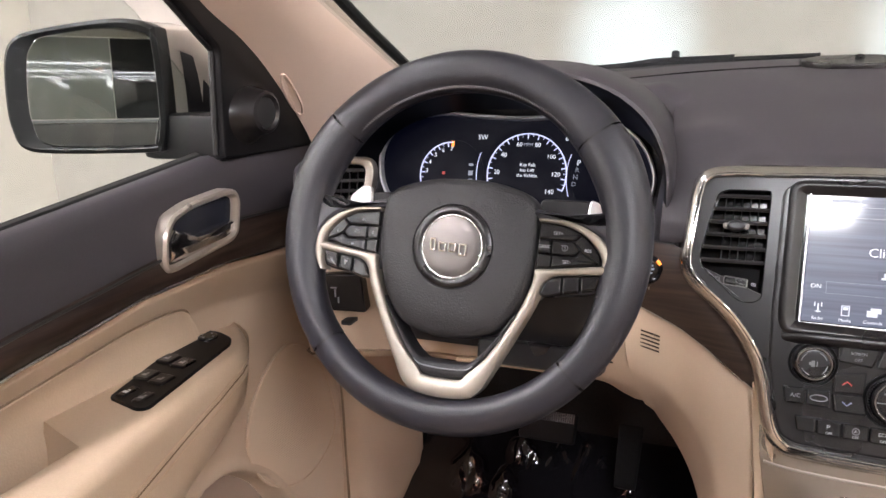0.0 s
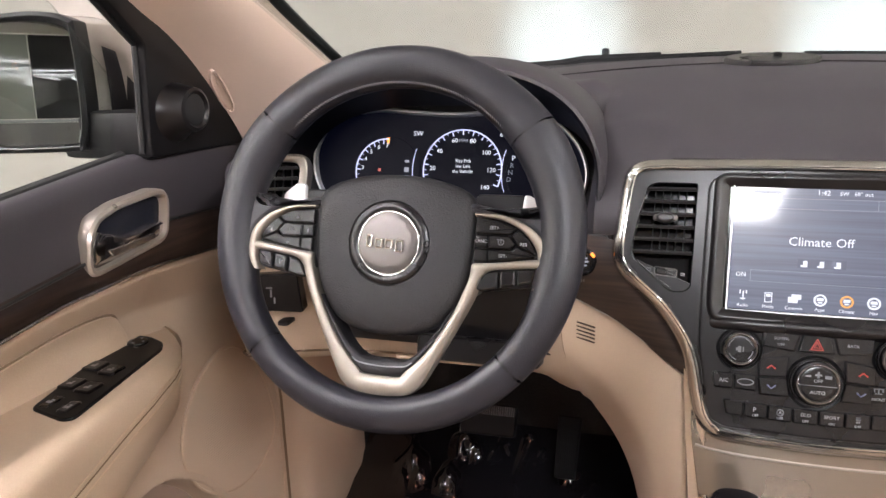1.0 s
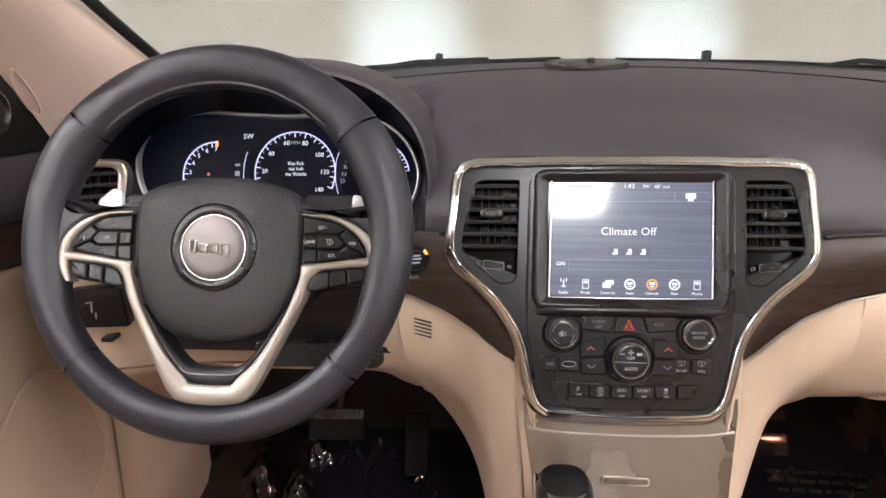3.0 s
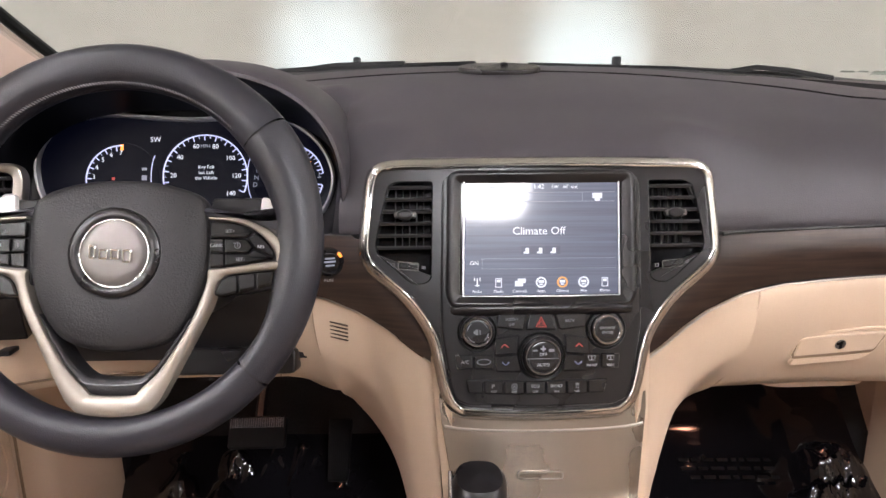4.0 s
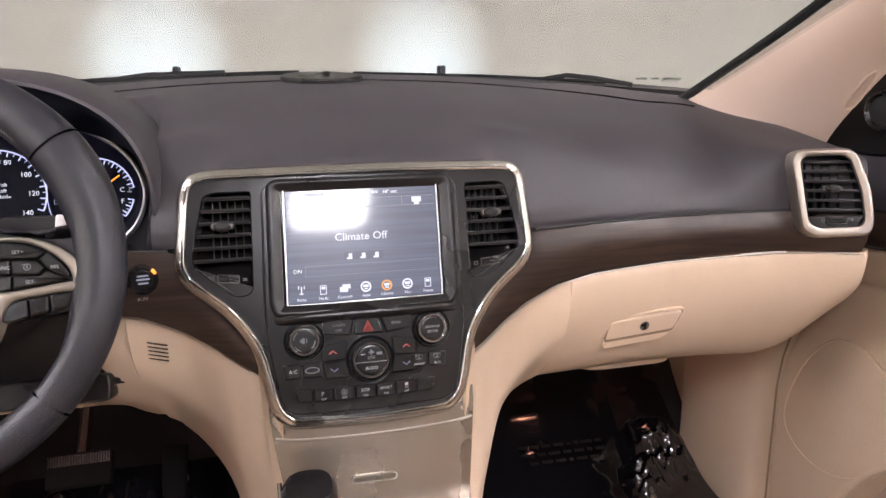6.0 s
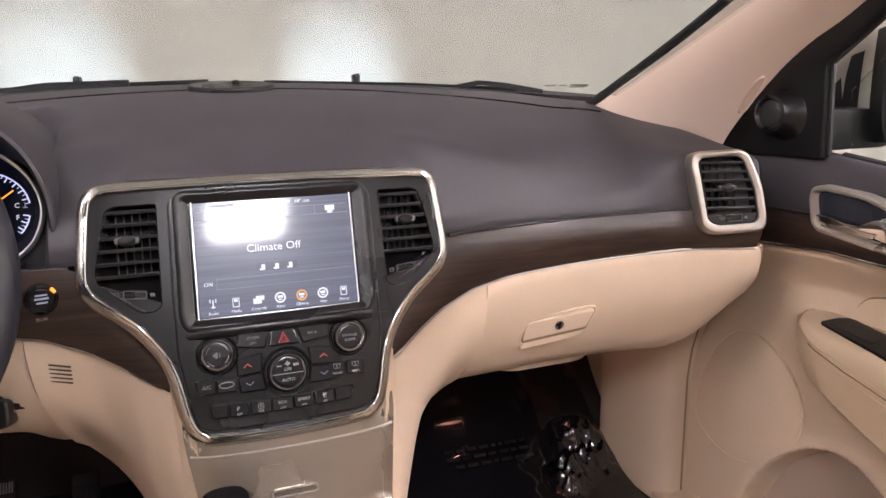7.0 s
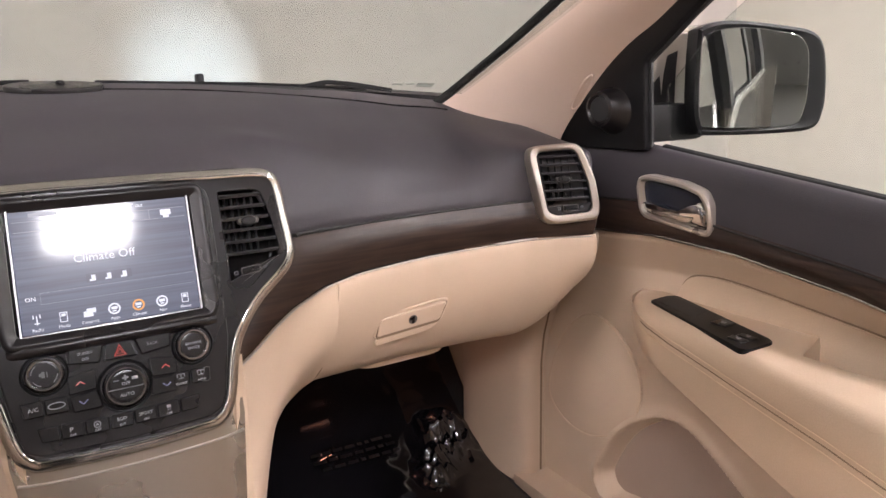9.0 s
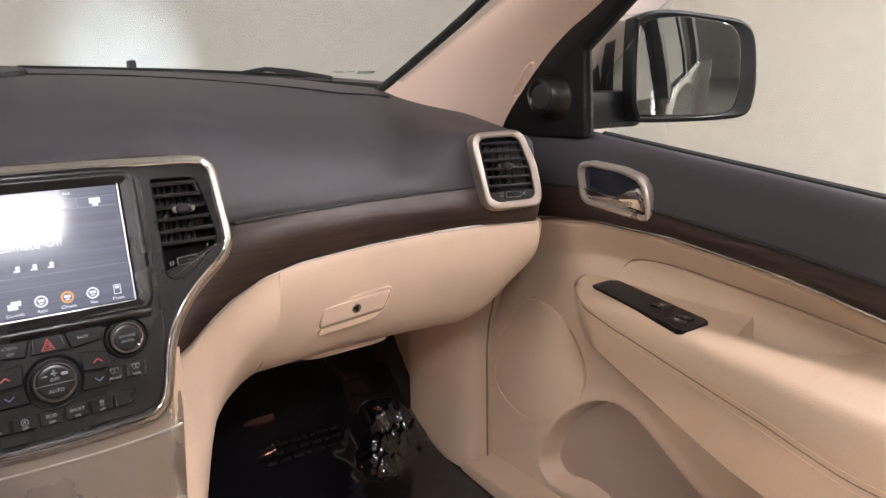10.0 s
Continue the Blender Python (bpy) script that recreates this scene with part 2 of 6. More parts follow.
    n = r.cross(u)
    return lambda a, b, d=0.0: o + r * a + u * b + n * d


def spline(pts, n=6, closed=True):
    """A smooth curve through the points (any dimension)."""
    P = [np.array(p, float) for p in pts]
    out, k = [], len(P)
    for i in range(k if closed else k - 1):
        if closed:
            a, b, c, d = P[i - 1], P[i], P[(i + 1) % k], P[(i + 2) % k]
        else:
            a, b, c, d = P[max(i - 1, 0)], P[i], P[i + 1], P[min(i + 2, k - 1)]
        for j in range(n):
            t = j / n
            out.append(tuple(0.5 * (2 * b + (c - a) * t + (2 * a - 5 * b + 4 * c - d) * t * t + (3 * b - a - 3 * c + d) * t ** 3)))
    if not closed:
        out.append(tuple(P[-1]))
    return out


def rounded(pts, r=0.004, n=4):
    """A polygon with its corners rounded."""
    out, k = [], len(pts)
    for i in range(k):
        p, a, b = Vector(pts[i]), Vector(pts[i - 1]), Vector(pts[(i + 1) % k])
        ra = min(r, (a - p).length * 0.45)
        rb = min(r, (b - p).length * 0.45)
        s, e = p + (a - p).normalized() * ra, p + (b - p).normalized() * rb
        for j in range(n + 1):
            t = j / n
            out.append(tuple(s * (1 - t) ** 2 + p * 2 * t * (1 - t) + e * t * t))
    return out


def box2(u0, v0, u1, v1, r=0.003, n=3):
    return rounded([(u0, v0), (u1, v0), (u1, v1), (u0, v1)], r, n)


def circle2(u, v, r, n=32, ry=None):
    return [(u + r * math.cos(2 * math.pi * i / n), v + (ry or r) * math.sin(2 * math.pi * i / n)) for i in range(n)]


def offset2(pts, o):
    """The outline moved outwards by o (inwards: minus)."""
    k = len(pts)
    area = sum(pts[i - 1][0] * pts[i][1] - pts[i][0] * pts[i - 1][1] for i in range(k))
    s = 1 if area > 0 else -1
    out = []
    for i in range(k):
        d = Vector(pts[(i + 1) % k]) - Vector(pts[i - 1])
        d = d.normalized() if d.length > 1e-9 else Vector((1, 0))
        out.append((pts[i][0] + d.y * o * s, pts[i][1] - d.x * o * s))
    return out


def loops(fr, rows, cap_first=False, cap_last=True, closed=True, join=False):
    """Strips between rows of points (u, v, d) of equal count."""
    bm = bmesh.new()
    vs = [[bm.verts.new(fr(*p)) for p in row] for row in rows]
    k = len(rows[0])
    pairs = list(zip(vs, vs[1:])) + ([(vs[-1], vs[0])] if join else [])
    for a, b in pairs:
        for i in range(k if closed else k - 1):
            j = (i + 1) % k
            bm.faces.new((a[i], a[j], b[j], b[i]))
    if cap_first:
        bm.faces.new(vs[0])
    if cap_last:
        bm.faces.new(vs[-1])
    return bm


def plate(fr, pts, d0, d1, bevel=0.001, dome=0.0):
    """A slab with a rounded front edge."""
    b = min(bevel, abs(d1 - d0) * 0.9)
    rows = [[(u, v, d0) for u, v in pts], [(u, v, d1 - b) for u, v in pts],
            [(u, v, d1 - b * 0.3) for u, v in offset2(pts, -b * 0.3)], [(u, v, d1) for u, v in offset2(pts, -b)]]
    if dome:
        cu, cv = sum(p[0] for p in pts) / len(pts), sum(p[1] for p in pts) / len(pts)
        for f, h in ((0.7, 0.5), (0.4, 0.85), (0.15, 1.0)):
            rows.append([(cu + (u - cu) * f, cv + (v - cv) * f, d1 + dome * h) for u, v in pts])
    return loops(fr, rows, cap_first=True)


def holed(fr, outer, holes, d):
    """A flat sheet with openings."""
    bm = bmesh.new()
    edges = []
    for loop in [outer, *holes]:
        vs = [bm.verts.new(fr(u, v, d)) for u, v in loop]
        edges += [bm.edges.new((vs[i - 1], vs[i])) for i in range(len(vs))]
    bmesh.ops.triangle_fill(bm, use_beauty=True, edges=edges)
    return bm


def ribbon(fr, one, two, d0, d1, b=0.002):
    """A bar between two open lines of equal count, rounded in front."""
    def edge(p, q, t):
        return [(a[0] + (c[0] - a[0]) * t, a[1] + (c[1] - a[1]) * t) for a, c in zip(p, q)]
    rows = [[(u, v, d0) for u, v in one], [(u, v, d1 - b) for u, v in one]]
    for t, h in ((0.12, 0.35), (0.35, 0.0), (0.65, 0.0), (0.88, 0.35)):
        rows.append([(u, v, d1 - b * h) for u, v in edge(one, two, t)])
    rows += [[(u, v, d1 - b) for u, v in two], [(u, v, d0) for u, v in two]]
    bm = loops(fr, rows, cap_last=False, closed=False, join=True)
    bmesh.ops.holes_fill(bm, edges=[e for e in bm.edges if e.is_boundary])
    return bm


def ring(fr, pts, section):
    """A closed moulding: the section is a list of (offset, depth) carried round the outline."""
    return loops(fr, [[(u, v, d) for u, v in offset2(pts, o)] for o, d in section], cap_last=False, join=True)


def tube(pts, r, n=8, closed=False, flat=1.0):
    """A round bar along a curve in the world."""
    bm = bmesh.new()
    P = [Vector(p) for p in pts]
    k, rows = len(P), []
    side = None
    for i in range(k):
        d = (P[(i + 1) % k] - P[i - 1]) if closed else (P[min(i + 1, k - 1)] - P[max(i - 1, 0)])
        d.normalize()
        if side is None:
            side = d.orthogonal().normalized()
        side = (side - d * side.dot(d)).normalized()
        up = d.cross(side)
        rad = r(i / (k - 1)) if callable(r) else r
        rows.append([bm.verts.new(P[i] + side * rad * math.cos(2 * math.pi * j / n) + up * rad * flat * math.sin(2 * math.pi * j / n)) for j in range(n)])
    for a, b in list(zip(rows, rows[1:])) + ([(rows[-1], rows[0])] if closed else []):
        for j in range(n):
            bm.faces.new((a[j], a[(j + 1) % n], b[(j + 1) % n], b[j]))
    if not closed:
        bm.faces.new(rows[0]), bm.faces.new(rows[-1])
    return bm


def grid(rows, thick=0.0, closed=False):
    """A sheet through rows of world points, given a back at a distance if thick."""
    bm = bmesh.new()
    vs = [[bm.verts.new(p) for p in row] for row in rows]
    for a, b in zip(vs, vs[1:]):
        m = len(a)
        for i in range(m if closed else m - 1):
            bm.faces.new((a[i], a[(i + 1) % m], b[(i + 1) % m], b[i]))
    if thick:
        bmesh.ops.recalc_face_normals(bm, faces=bm.faces[:])
        bmesh.ops.solidify(bm, geom=bm.faces[:], thickness=thick)
    return bm


def block(x0, y0, z0, x1, y1, z1, bevel=0.0):
    bm = bmesh.new()
    bmesh.ops.create_cube(bm, size=1.0)
    for v in bm.verts:
        v.co = Vector(((x0 + x1) / 2 + v.co.x * (x1 - x0), (y0 + y1) / 2 + v.co.y * (y1 - y0), (z0 + z1) / 2 + v.co.z * (z1 - z0)))
    if bevel:
        bmesh.ops.bevel(bm, geom=bm.edges[:], offset=bevel, segments=2, affect="EDGES", profile=0.6)
    return bm


def words(name, text, size, fr, u, v, d, mat, parent, align="CENTER", spin=0.0, extrude=0.00015):
    cu = bpy.data.curves.new(name, "FONT")
    cu.body, cu.size, cu.align_x, cu.align_y, cu.resolution_u, cu.extrude = text, size, align, "CENTER", 2, extrude
    tmp = bpy.data.objects.new("tmp", cu)
    me = bpy.data.meshes.new_from_object(tmp)
    bpy.data.objects.remove(tmp)
    c, s = math.cos(radians(spin)), math.sin(radians(spin))
    for vert in me.vertices:
        x, y, z = vert.co
        vert.co = fr(u + x * c - y * s, v + x * s + y * c, d + z)
    me.materials.clear()
    return finish(name, me, mat, parent, "", smooth=False)


def bars(name, fr, rects, d, mat, parent):
    """Small flat marks, each (u, v, width, height)."""
    bm = bmesh.new()
    for u, v, w, h in rects:
        q = [(u - w / 2, v - h / 2), (u + w / 2, v - h / 2), (u + w / 2, v + h / 2), (u - w / 2, v + h / 2)]
        a = [bm.verts.new(fr(*p, d)) for p in q]
        b = [bm.verts.new(fr(*p, d - 0.0004)) for p in q]
        bm.faces.new(a), bm.faces.new(b)
        for i in range(4):
            bm.faces.new((a[i], a[(i + 1) % 4], b[(i + 1) % 4], b[i]))
    return part(name, bm, mat, parent, smooth=False)


def marks_of(name, fr, rects, d, mat, parent):
    """The same, each mark a part of its own."""
    for r in rects:
        bars(name, fr, [r], d, mat, parent)


def smooth01(a, b, x):
    t = min(1.0, max(0.0, (x - a) / (b - a)))
    return t * t * (3 - 2 * t)


def table(x, *pairs):
    """Straight lines between (x, value) pairs."""
    return float(np.interp(x, [p[0] for p in pairs], [p[1] for p in pairs]))


def inside2(pts, x, y):
    """Distance to an outline: positive inside."""
    best, odd = 1e9, False
    for i in range(len(pts)):
        (ax, ay), (bx, by) = pts[i - 1], pts[i]
        dx, dy = bx - ax, by - ay
        t = max(0, min(1, ((x - ax) * dx + (y - ay) * dy) / (dx * dx + dy * dy + 1e-12)))
        best = min(best, math.hypot(x - ax - t * dx, y - ay - t * dy))
        if (ay > y) != (by > y) and x < ax + (y - ay) / (by - ay) * dx:
            odd = not odd
    return best if odd else -best


# ---------- the room round the car ----------
X0, X1, Y0, Y1, ZC = -4.47, 4.67, -17.0, 3.6, 3.5
part("floor", block(X0, Y0, -0.1, X1, Y1, 0.0), M_CONCRETE, smooth=False)["kind"] = "structure"
tagged(bpy.data.objects["floor"], "grey concrete garage floor", "floor")
# same cream paint as the other walls, darkened in colour to offset strong light
tagged(part("wall_front", block(X0 - 0.15, Y1, -0.1, X1 + 0.15, Y1 + 0.15, ZC), M_WALL_DIM, smooth=False), "plain cream wall ahead of the car, its lower brightness in the colour", "wall", kind="structure")
tagged(part("wall_back", block(X0 - 0.15, Y0 - 0.15, -0.1, X1 + 0.15, Y0, ZC), M_WALL, smooth=False), "plain cream painted wall behind the car", "wall", kind="structure")
tagged(part("wall_left", block(X0 - 0.15, Y0, -0.1, X0, Y1, ZC), M_WALL, smooth=False), "plain cream painted side wall of the garage", "wall", kind="structure")
tagged(part("wall_right", block(X1, Y0, -0.1, X1 + 0.15, Y1, ZC), M_WALL, smooth=False), "plain cream painted side wall of the garage", "wall", kind="structure")
tagged(part("ceiling", block(X0 - 0.15, Y0 - 0.15, ZC, X1 + 0.15, Y1 + 0.15, ZC + 0.1), M_WALL, smooth=False), "plain pale garage ceiling", "ceiling", kind="structure")
first_lamp = None
for cx in (-3.8, -1.9, 2.0, 4.0):
    for cy in (-0.6, -2.7, -5.4, -8.2, -11.0):
        if first_lamp is None:
            first_lamp = thing("ceiling_light", "long white fluorescent strip light on the ceiling", "ceiling light", (cx, cy, ZC), "garage strip lights")
            part("housing", block(cx - 0.09, cy - 1.2, ZC - 0.05, cx + 0.09, cy + 1.2, ZC, 0.008), M_WHITE, first_lamp)
            part("tube", block(cx - 0.06, cy - 1.17, ZC - 0.075, cx + 0.06, cy + 1.17, ZC - 0.05, 0.01), M_TUBE, first_lamp, "glowing tube")
        else:
            copy_thing(first_lamp, Matrix.Translation((cx, cy, ZC)) @ Matrix.Rotation(radians(90 if cy < -4 and first_lamp else 0), 4, "Z"))
for side in (-1, 1):
    lamp = bpy.data.lights.new("headlight_beam", "SPOT")
    lamp.energy, lamp.color, lamp.spot_size, lamp.spot_blend, lamp.shadow_soft_size = BEAM_POWER, (0.66, 0.84, 1.0), radians(34), 1.0, 0.05
    new("headlight_beam", lamp).matrix_world = look((side * 0.66 + 0.065, 2.42, 0.95), (side * 0.6375 + 0.055, Y1, 1.35))
# glazed partition and a dark doorway in the back wall
fbw = plane_of((0, Y0, 0), (-1, 0, 0), (0, 0, 1))
glz = thing("wall_window", "wide grey-green glazed partition in the back wall", "window", (-2.4, Y0, 1.0), kind="structure")
for gx in (-4.2,):
    part("pane", plate(plane_of((0, Y0, 0), (1, 0, 0), (0, 0, 1)), [(gx, 1.62), (gx, 3.47), (gx + 2.80, 3.47), (gx + 2.80, 1.62)], 0.0, -0.02, 0.001), M_OFFICE, glz, smooth=False)
part("sill", block(-4.3, Y0, 1.54, 1.6, Y0 + 0.08, 1.60, 0.004), M_WHITE, glz, "pale sill")
part("lower_panel", block(-4.3, Y0, 0.0, 1.6, Y0 + 0.03, 1.53), M_DADO, glz, smooth=False)
tagged(part("door_3", block(-1.38, Y0, 1.62, 1.5, Y0 + 0.03, 3.47, 0.005), M_TINT), "dark glossy panel in the back wall", "door", kind="structure")


# ---------- the car's shell ----------
shell = thing("vehicle_shell", "champagne car body with beige headliner around the cabin", "car body", (0, 0, 0.3))


def roof_rows(dz, inset):
    rows = []
    for y in np.linspace(0.42, -2.3, 14):
        half = 0.60 - inset - 0.03 * smooth01(-1.0, -2.3, y)
        rows.append([(x, y, 1.665 + dz - 0.05 * (x / 0.6) ** 2 - 0.11 * smooth01(0.14, 0.46, y) - 0.06 * smooth01(-1.2, -2.3, y)) for x in np.linspace(-half, half, 15)])
    return rows


part("headliner", grid(roof_rows(-0.03, 0.0)), M_HEADLINE, shell, "beige cloth headliner")
part("roof", grid(roof_rows(0.0, -0.03)), M_PAINT, shell, "champagne painted roof")
for s in (-1, 1):
    # rear door and quarter panel, seen in the door mirrors
    rows = []
    brow = lambda y: 1.10 + (0.126 * y - 0.14) * smooth01(-0.5, 0.0, y)
    for zk in np.linspace(0, 1, 10):
        z = 0.35 + 0.75 * zk
        bulge = 0.05 * math.sin(math.pi * (z - 0.35) / 0.9)
        rows.append([(s * (0.800 + 0.5 * bulge + 0.010 * math.exp(-((z - 0.98) / 0.02) ** 2)), y, 0.35 + (brow(y) - 0.35) * zk) for y in np.linspace(0.9, -2.5, 30)])
    part("body_side", grid(rows, 0.01), M_PAINT, shell, "glossy champagne painted body side")
    part("belt_moulding", tube([(s * 0.812, y, brow(y) + 0.010) for y in np.linspace(0.66, -2.2, 24)], 0.011, 6), M_CHROME2, shell, "bright moulding under the windows")
    for y0, y1, lean in ((-0.36, -0.46, 0.04), (-1.22, -1.34, 0.08), (-2.2, -2.5, 0.2)):
        rows = [[(s * (0.806 - 0.16 * k ** 1.3), y - lean * k, 1.10 + 0.54 * k) for y in (y0, y1)] for k in np.linspace(0, 1, 8)]
        part("window_pillar", grid(rows, 0.03), M_BLACK, shell, "black window pillar")
    part("roof_rail", tube([(s * (0.66 + 0.01 * math.sin(k * 3.1)), 0.42 - k * 2.9, 1.625 + 0.015 * math.sin(k * math.pi)) for k in np.linspace(0, 1, 20)], 0.022, 8), M_BLACK, shell, "black roof rail")
    rows = [[(s * (0.802 - 0.16 * k ** 1.3), y, 1.10 + 0.53 * k) for y in (-0.46, -1.24)] for k in np.linspace(0, 1, 6)]
    part("rear_window", grid(rows, 0.004), M_TINT, shell, "dark tinted rear door glass")
part("tailgate", grid([[(x, -2.42 - 0.08 * (1 - abs(x) / 0.9), z) for x in np.linspace(-0.87, 0.87, 12)] for z in np.linspace(0.35, 1.12, 5)], 0.02), M_PAINT, shell, "champagne tailgate")
# bonnet and scuttle ahead of the windscreen
rows = []
for y in np.linspace(1.36, 2.35, 10):
    rows.append([(x, y, 1.240 - 0.06 * (x / 0.8) ** 2 - 0.22 * ((y - 1.36) / 1.0) ** 2) for x in np.linspace(-0.84, 0.84, 17)])
tagged(part("car_bonnet", grid(rows, 0.01), M_PAINT_LIT), "champagne painted bonnet ahead of the windscreen", "bonnet")
rows = []
for k, (y, z) in enumerate(((1.225, 1.262), (1.26, 1.270), (1.30, 1.268), (1.345, 1.258), (1.37, 1.24))):
    rows.append([(x, y, z - 0.036 * (x / 0.75) ** 2) for x in np.linspace(-0.78, 0.78, 25)])
tagged(part("scuttle_panel", grid(rows, 0.008), M_BLACK), "black plastic scuttle panel below the windscreen", "scuttle panel")
for s in (-1, 1):
    noz = thing("washer_nozzle", "small black washer nozzle on the bonnet", "washer nozzle", (s * 0.26, 1.47, 1.245), "washer nozzles")
    part("body", block(s * 0.26 - 0.007, 1.455, 1.235, s * 0.26 + 0.007, 1.485, 1.289, 0.005), M_BLACK, noz)
wip = thing("windscreen_wiper", "black windscreen wiper resting at the glass base", "wiper", (0.36, 1.25, 1.262), "wipers")
part("arm", tube([(0.40, 1.25, 1.258), (0.44, 1.24, 1.2645), (0.49, 1.23, 1.259), (0.56, 1.215, 1.246)], 0.006, 6, flat=0.6), M_BLACK, wip)
part("blade", tube([(0.05, 1.25, 1.269), (0.30, 1.255, 1.2620), (0.52, 1.245, 1.2500)], 0.005, 6), M_BLACK, wip)
wip = thing("windscreen_wiper", "black windscreen wiper resting at the glass base", "wiper", (-0.30, 1.25, 1.262), "wipers")
part("arm", tube([(-0.36, 1.25, 1.257), (-0.28, 1.245, 1.268), (-0.16, 1.24, 1.271)], 0.008, 6, flat=0.6), M_BLACK, wip)
part("blade", tube([(-0.56, 1.245, 1.247), (-0.30, 1.255, 1.2635), (-0.04, 1.25, 1.2705)], 0.006, 6), M_BLACK, wip)

# windscreen
def screen_point(x, k):
    """k: 0 at the base, 1 at the roof."""
    return Vector((x * (1 - 0.10 * k), 1.235 - 0.22 * (x / 0.66) ** 2 - 0.80 * k, 1.262 - 0.025 * (x / 0.66) ** 2 + 0.33 * k + 0.02 * math.sin(math.pi * k)))


ws = part("windscreen", grid([[screen_point(x, k) for x in np.linspace(-0.66, 0.66, 21)] for k in np.linspace(0, 1, 9)], 0.004), M_PANE)
tagged(ws, "clear laminated windscreen with a dark edge", "windscreen", kind="structure").visible_shadow = False
frw = lambda u, v, d=0: Vector((0.545 + u * 0.93, 1.105 - u * 0.36 - v * 0.9, 1.2505 + v * 0.42 - u * 0.02))
bars("etched_mark", frw, [(-0.03, 0.012, 0.018, 0.006), (-0.008, 0.013, 0.012, 0.005), (0.02, 0.012, 0.03, 0.009), (0.02, 0.004, 0.03, 0.003)], 0, M_ETCH, ws)


# ---------- windscreen pillars ----------
def pillar(s):
    p = thing("windscreen_pillar", "beige windscreen pillar trim with a black glass seal", "pillar trim", (s * 0.66, 0.95, 1.2), "windscreen pillars")
    inner = spline([(0.60, 1.10, 1.215), (0.615, 1.048, 1.243), (0.627, 0.90, 1.311), (0.632, 0.787, 1.365), (0.63, 0.62, 1.44), (0.60, 0.42, 1.515)], 5, False)
    outer = spline([(0.722, 0.93, 1.12), (0.715, 0.885, 1.182), (0.708, 0.80, 1.262), (0.703, 0.738, 1.305), (0.70, 0.654, 1.352), (0.665, 0.42, 1.50)], 5, False)
    rows = []
    for a, b in zip(inner, outer):
        a, b = Vector(a), Vector(b)
        row = []
        for t in np.linspace(0, 1, 9):
            q = a.lerp(b, t) + Vector((-0.022, -0.018, 0.006)) * math.sin(math.pi * t)
            row.append((s * q.x, q.y, q.z))
        rows.append(row)
    part("trim", grid(rows, 0.004), M_PILLAR, p)
    part("glass_seal", tube([(s * (a[0] - 0.006), a[1] + 0.012, a[2] + 0.004) for a in inner], 0.0075, 8), M_SEAL, p, "black rubber seal")
    axis, sight = Vector((-s * 0.0073, -0.0396, 0.0385)), Vector((-s * 0.66, -0.75, 0.02))
    fp = plane_of(Vector((s * 0.7013, 0.8333, 1.2342)) + sight * 0.004, axis, sight.cross(axis))
    out = spline([(-0.036, 0.001), (-0.025, 0.0055), (0.015, 0.0065), (0.034, 0.002), (0.036, -0.002), (0.015, -0.0055), (-0.025, -0.005)], 4)
    part("demister_rim", ring(fp, out, [(0.0018, -0.008), (0.0016, 0.002), (-0.0004, 0.0024), (-0.001, -0.004)]), M_PILLAR, p, "rim of a small oval outlet")
    part("demister_slot", plate(fp, offset2(out, -0.0008), -0.008, -0.001, 0.0005), M_SHADE, p, "small oval outlet")
    return p


pillar(-1), pillar(1)


# ---------- dashboard ----------
def front(x):
    """How far forward the face of the dashboard lies."""
    return table(abs(x), (0.0, 0.766), (0.12, 0.768), (0.20, 0.788), (0.30, 0.80), (0.40, 0.808), (0.50, 0.803), (0.56, 0.795), (0.60, 0.780), (0.655, 0.750), (0.672, 0.765), (0.678, 0.85))


def upper_profile(x):
    a = abs(x)
    f = front(x)
    mid = [(0.814, 1.1625), (0.820, 1.166), (0.835, 1.1735), (0.875, 1.188), (0.93, 1.206), (1.0, 1.228), (1.08, 1.248), (1.16, 1.262), (1.22, 1.2685), (1.25, 1.262)]
    away = [(f + 0.004, 1.079), (f + 0.004, 1.089), (f + 0.014, 1.112), (f + 0.045, 1.148), (f + 0.105, 1.186), (f + 0.19, 1.220), (1.08, 1.247), (1.16, 1.262), (1.22, 1.2685), (1.25, 1.262)]
    end = [(f + 0.006, 1.080), (f + 0.008, 1.11), (f + 0.012, 1.155), (f + 0.03, 1.175), (f + 0.08, 1.192), (f + 0.16, 1.217), (1.05, 1.245), (1.11, 1.260), (1.14, 1.262), (1.16, 1.255)]
    wa, we = smooth01(0.150, 0.196, a), smooth01(0.49, 0.565, a)
    out = []
    wd = smooth01(-0.616, -0.600, x) * smooth01(-0.226, -0.240, x)
    cut = [(f + 0.004, 1.030), (f + 0.02, 1.035), (f + 0.04, 1.040), (f + 0.07, 1.045), (f + 0.11, 1.055), None, None, None, None, None]
    for j, (m, w, e, c) in enumerate(zip(mid, away, end, cut)):
        wj = wa if j < 3 else smooth01(0.165, 0.36, a)
        y = m[0] * (1 - wj) + w[0] * wj
        z = m[1] * (1 - wj) + w[1] * wj
        y, z = y * (1 - we) + e[0] * we, z * (1 - we) + e[1] * we
        if c:
            y, z = y * (1 - wd) + c[0] * wd, z * (1 - wd) + c[1] * wd
        out.append((y, z - 0.055 * (a / 0.75) ** 2 * smooth01(1.10, 1.25, z)))
    return out


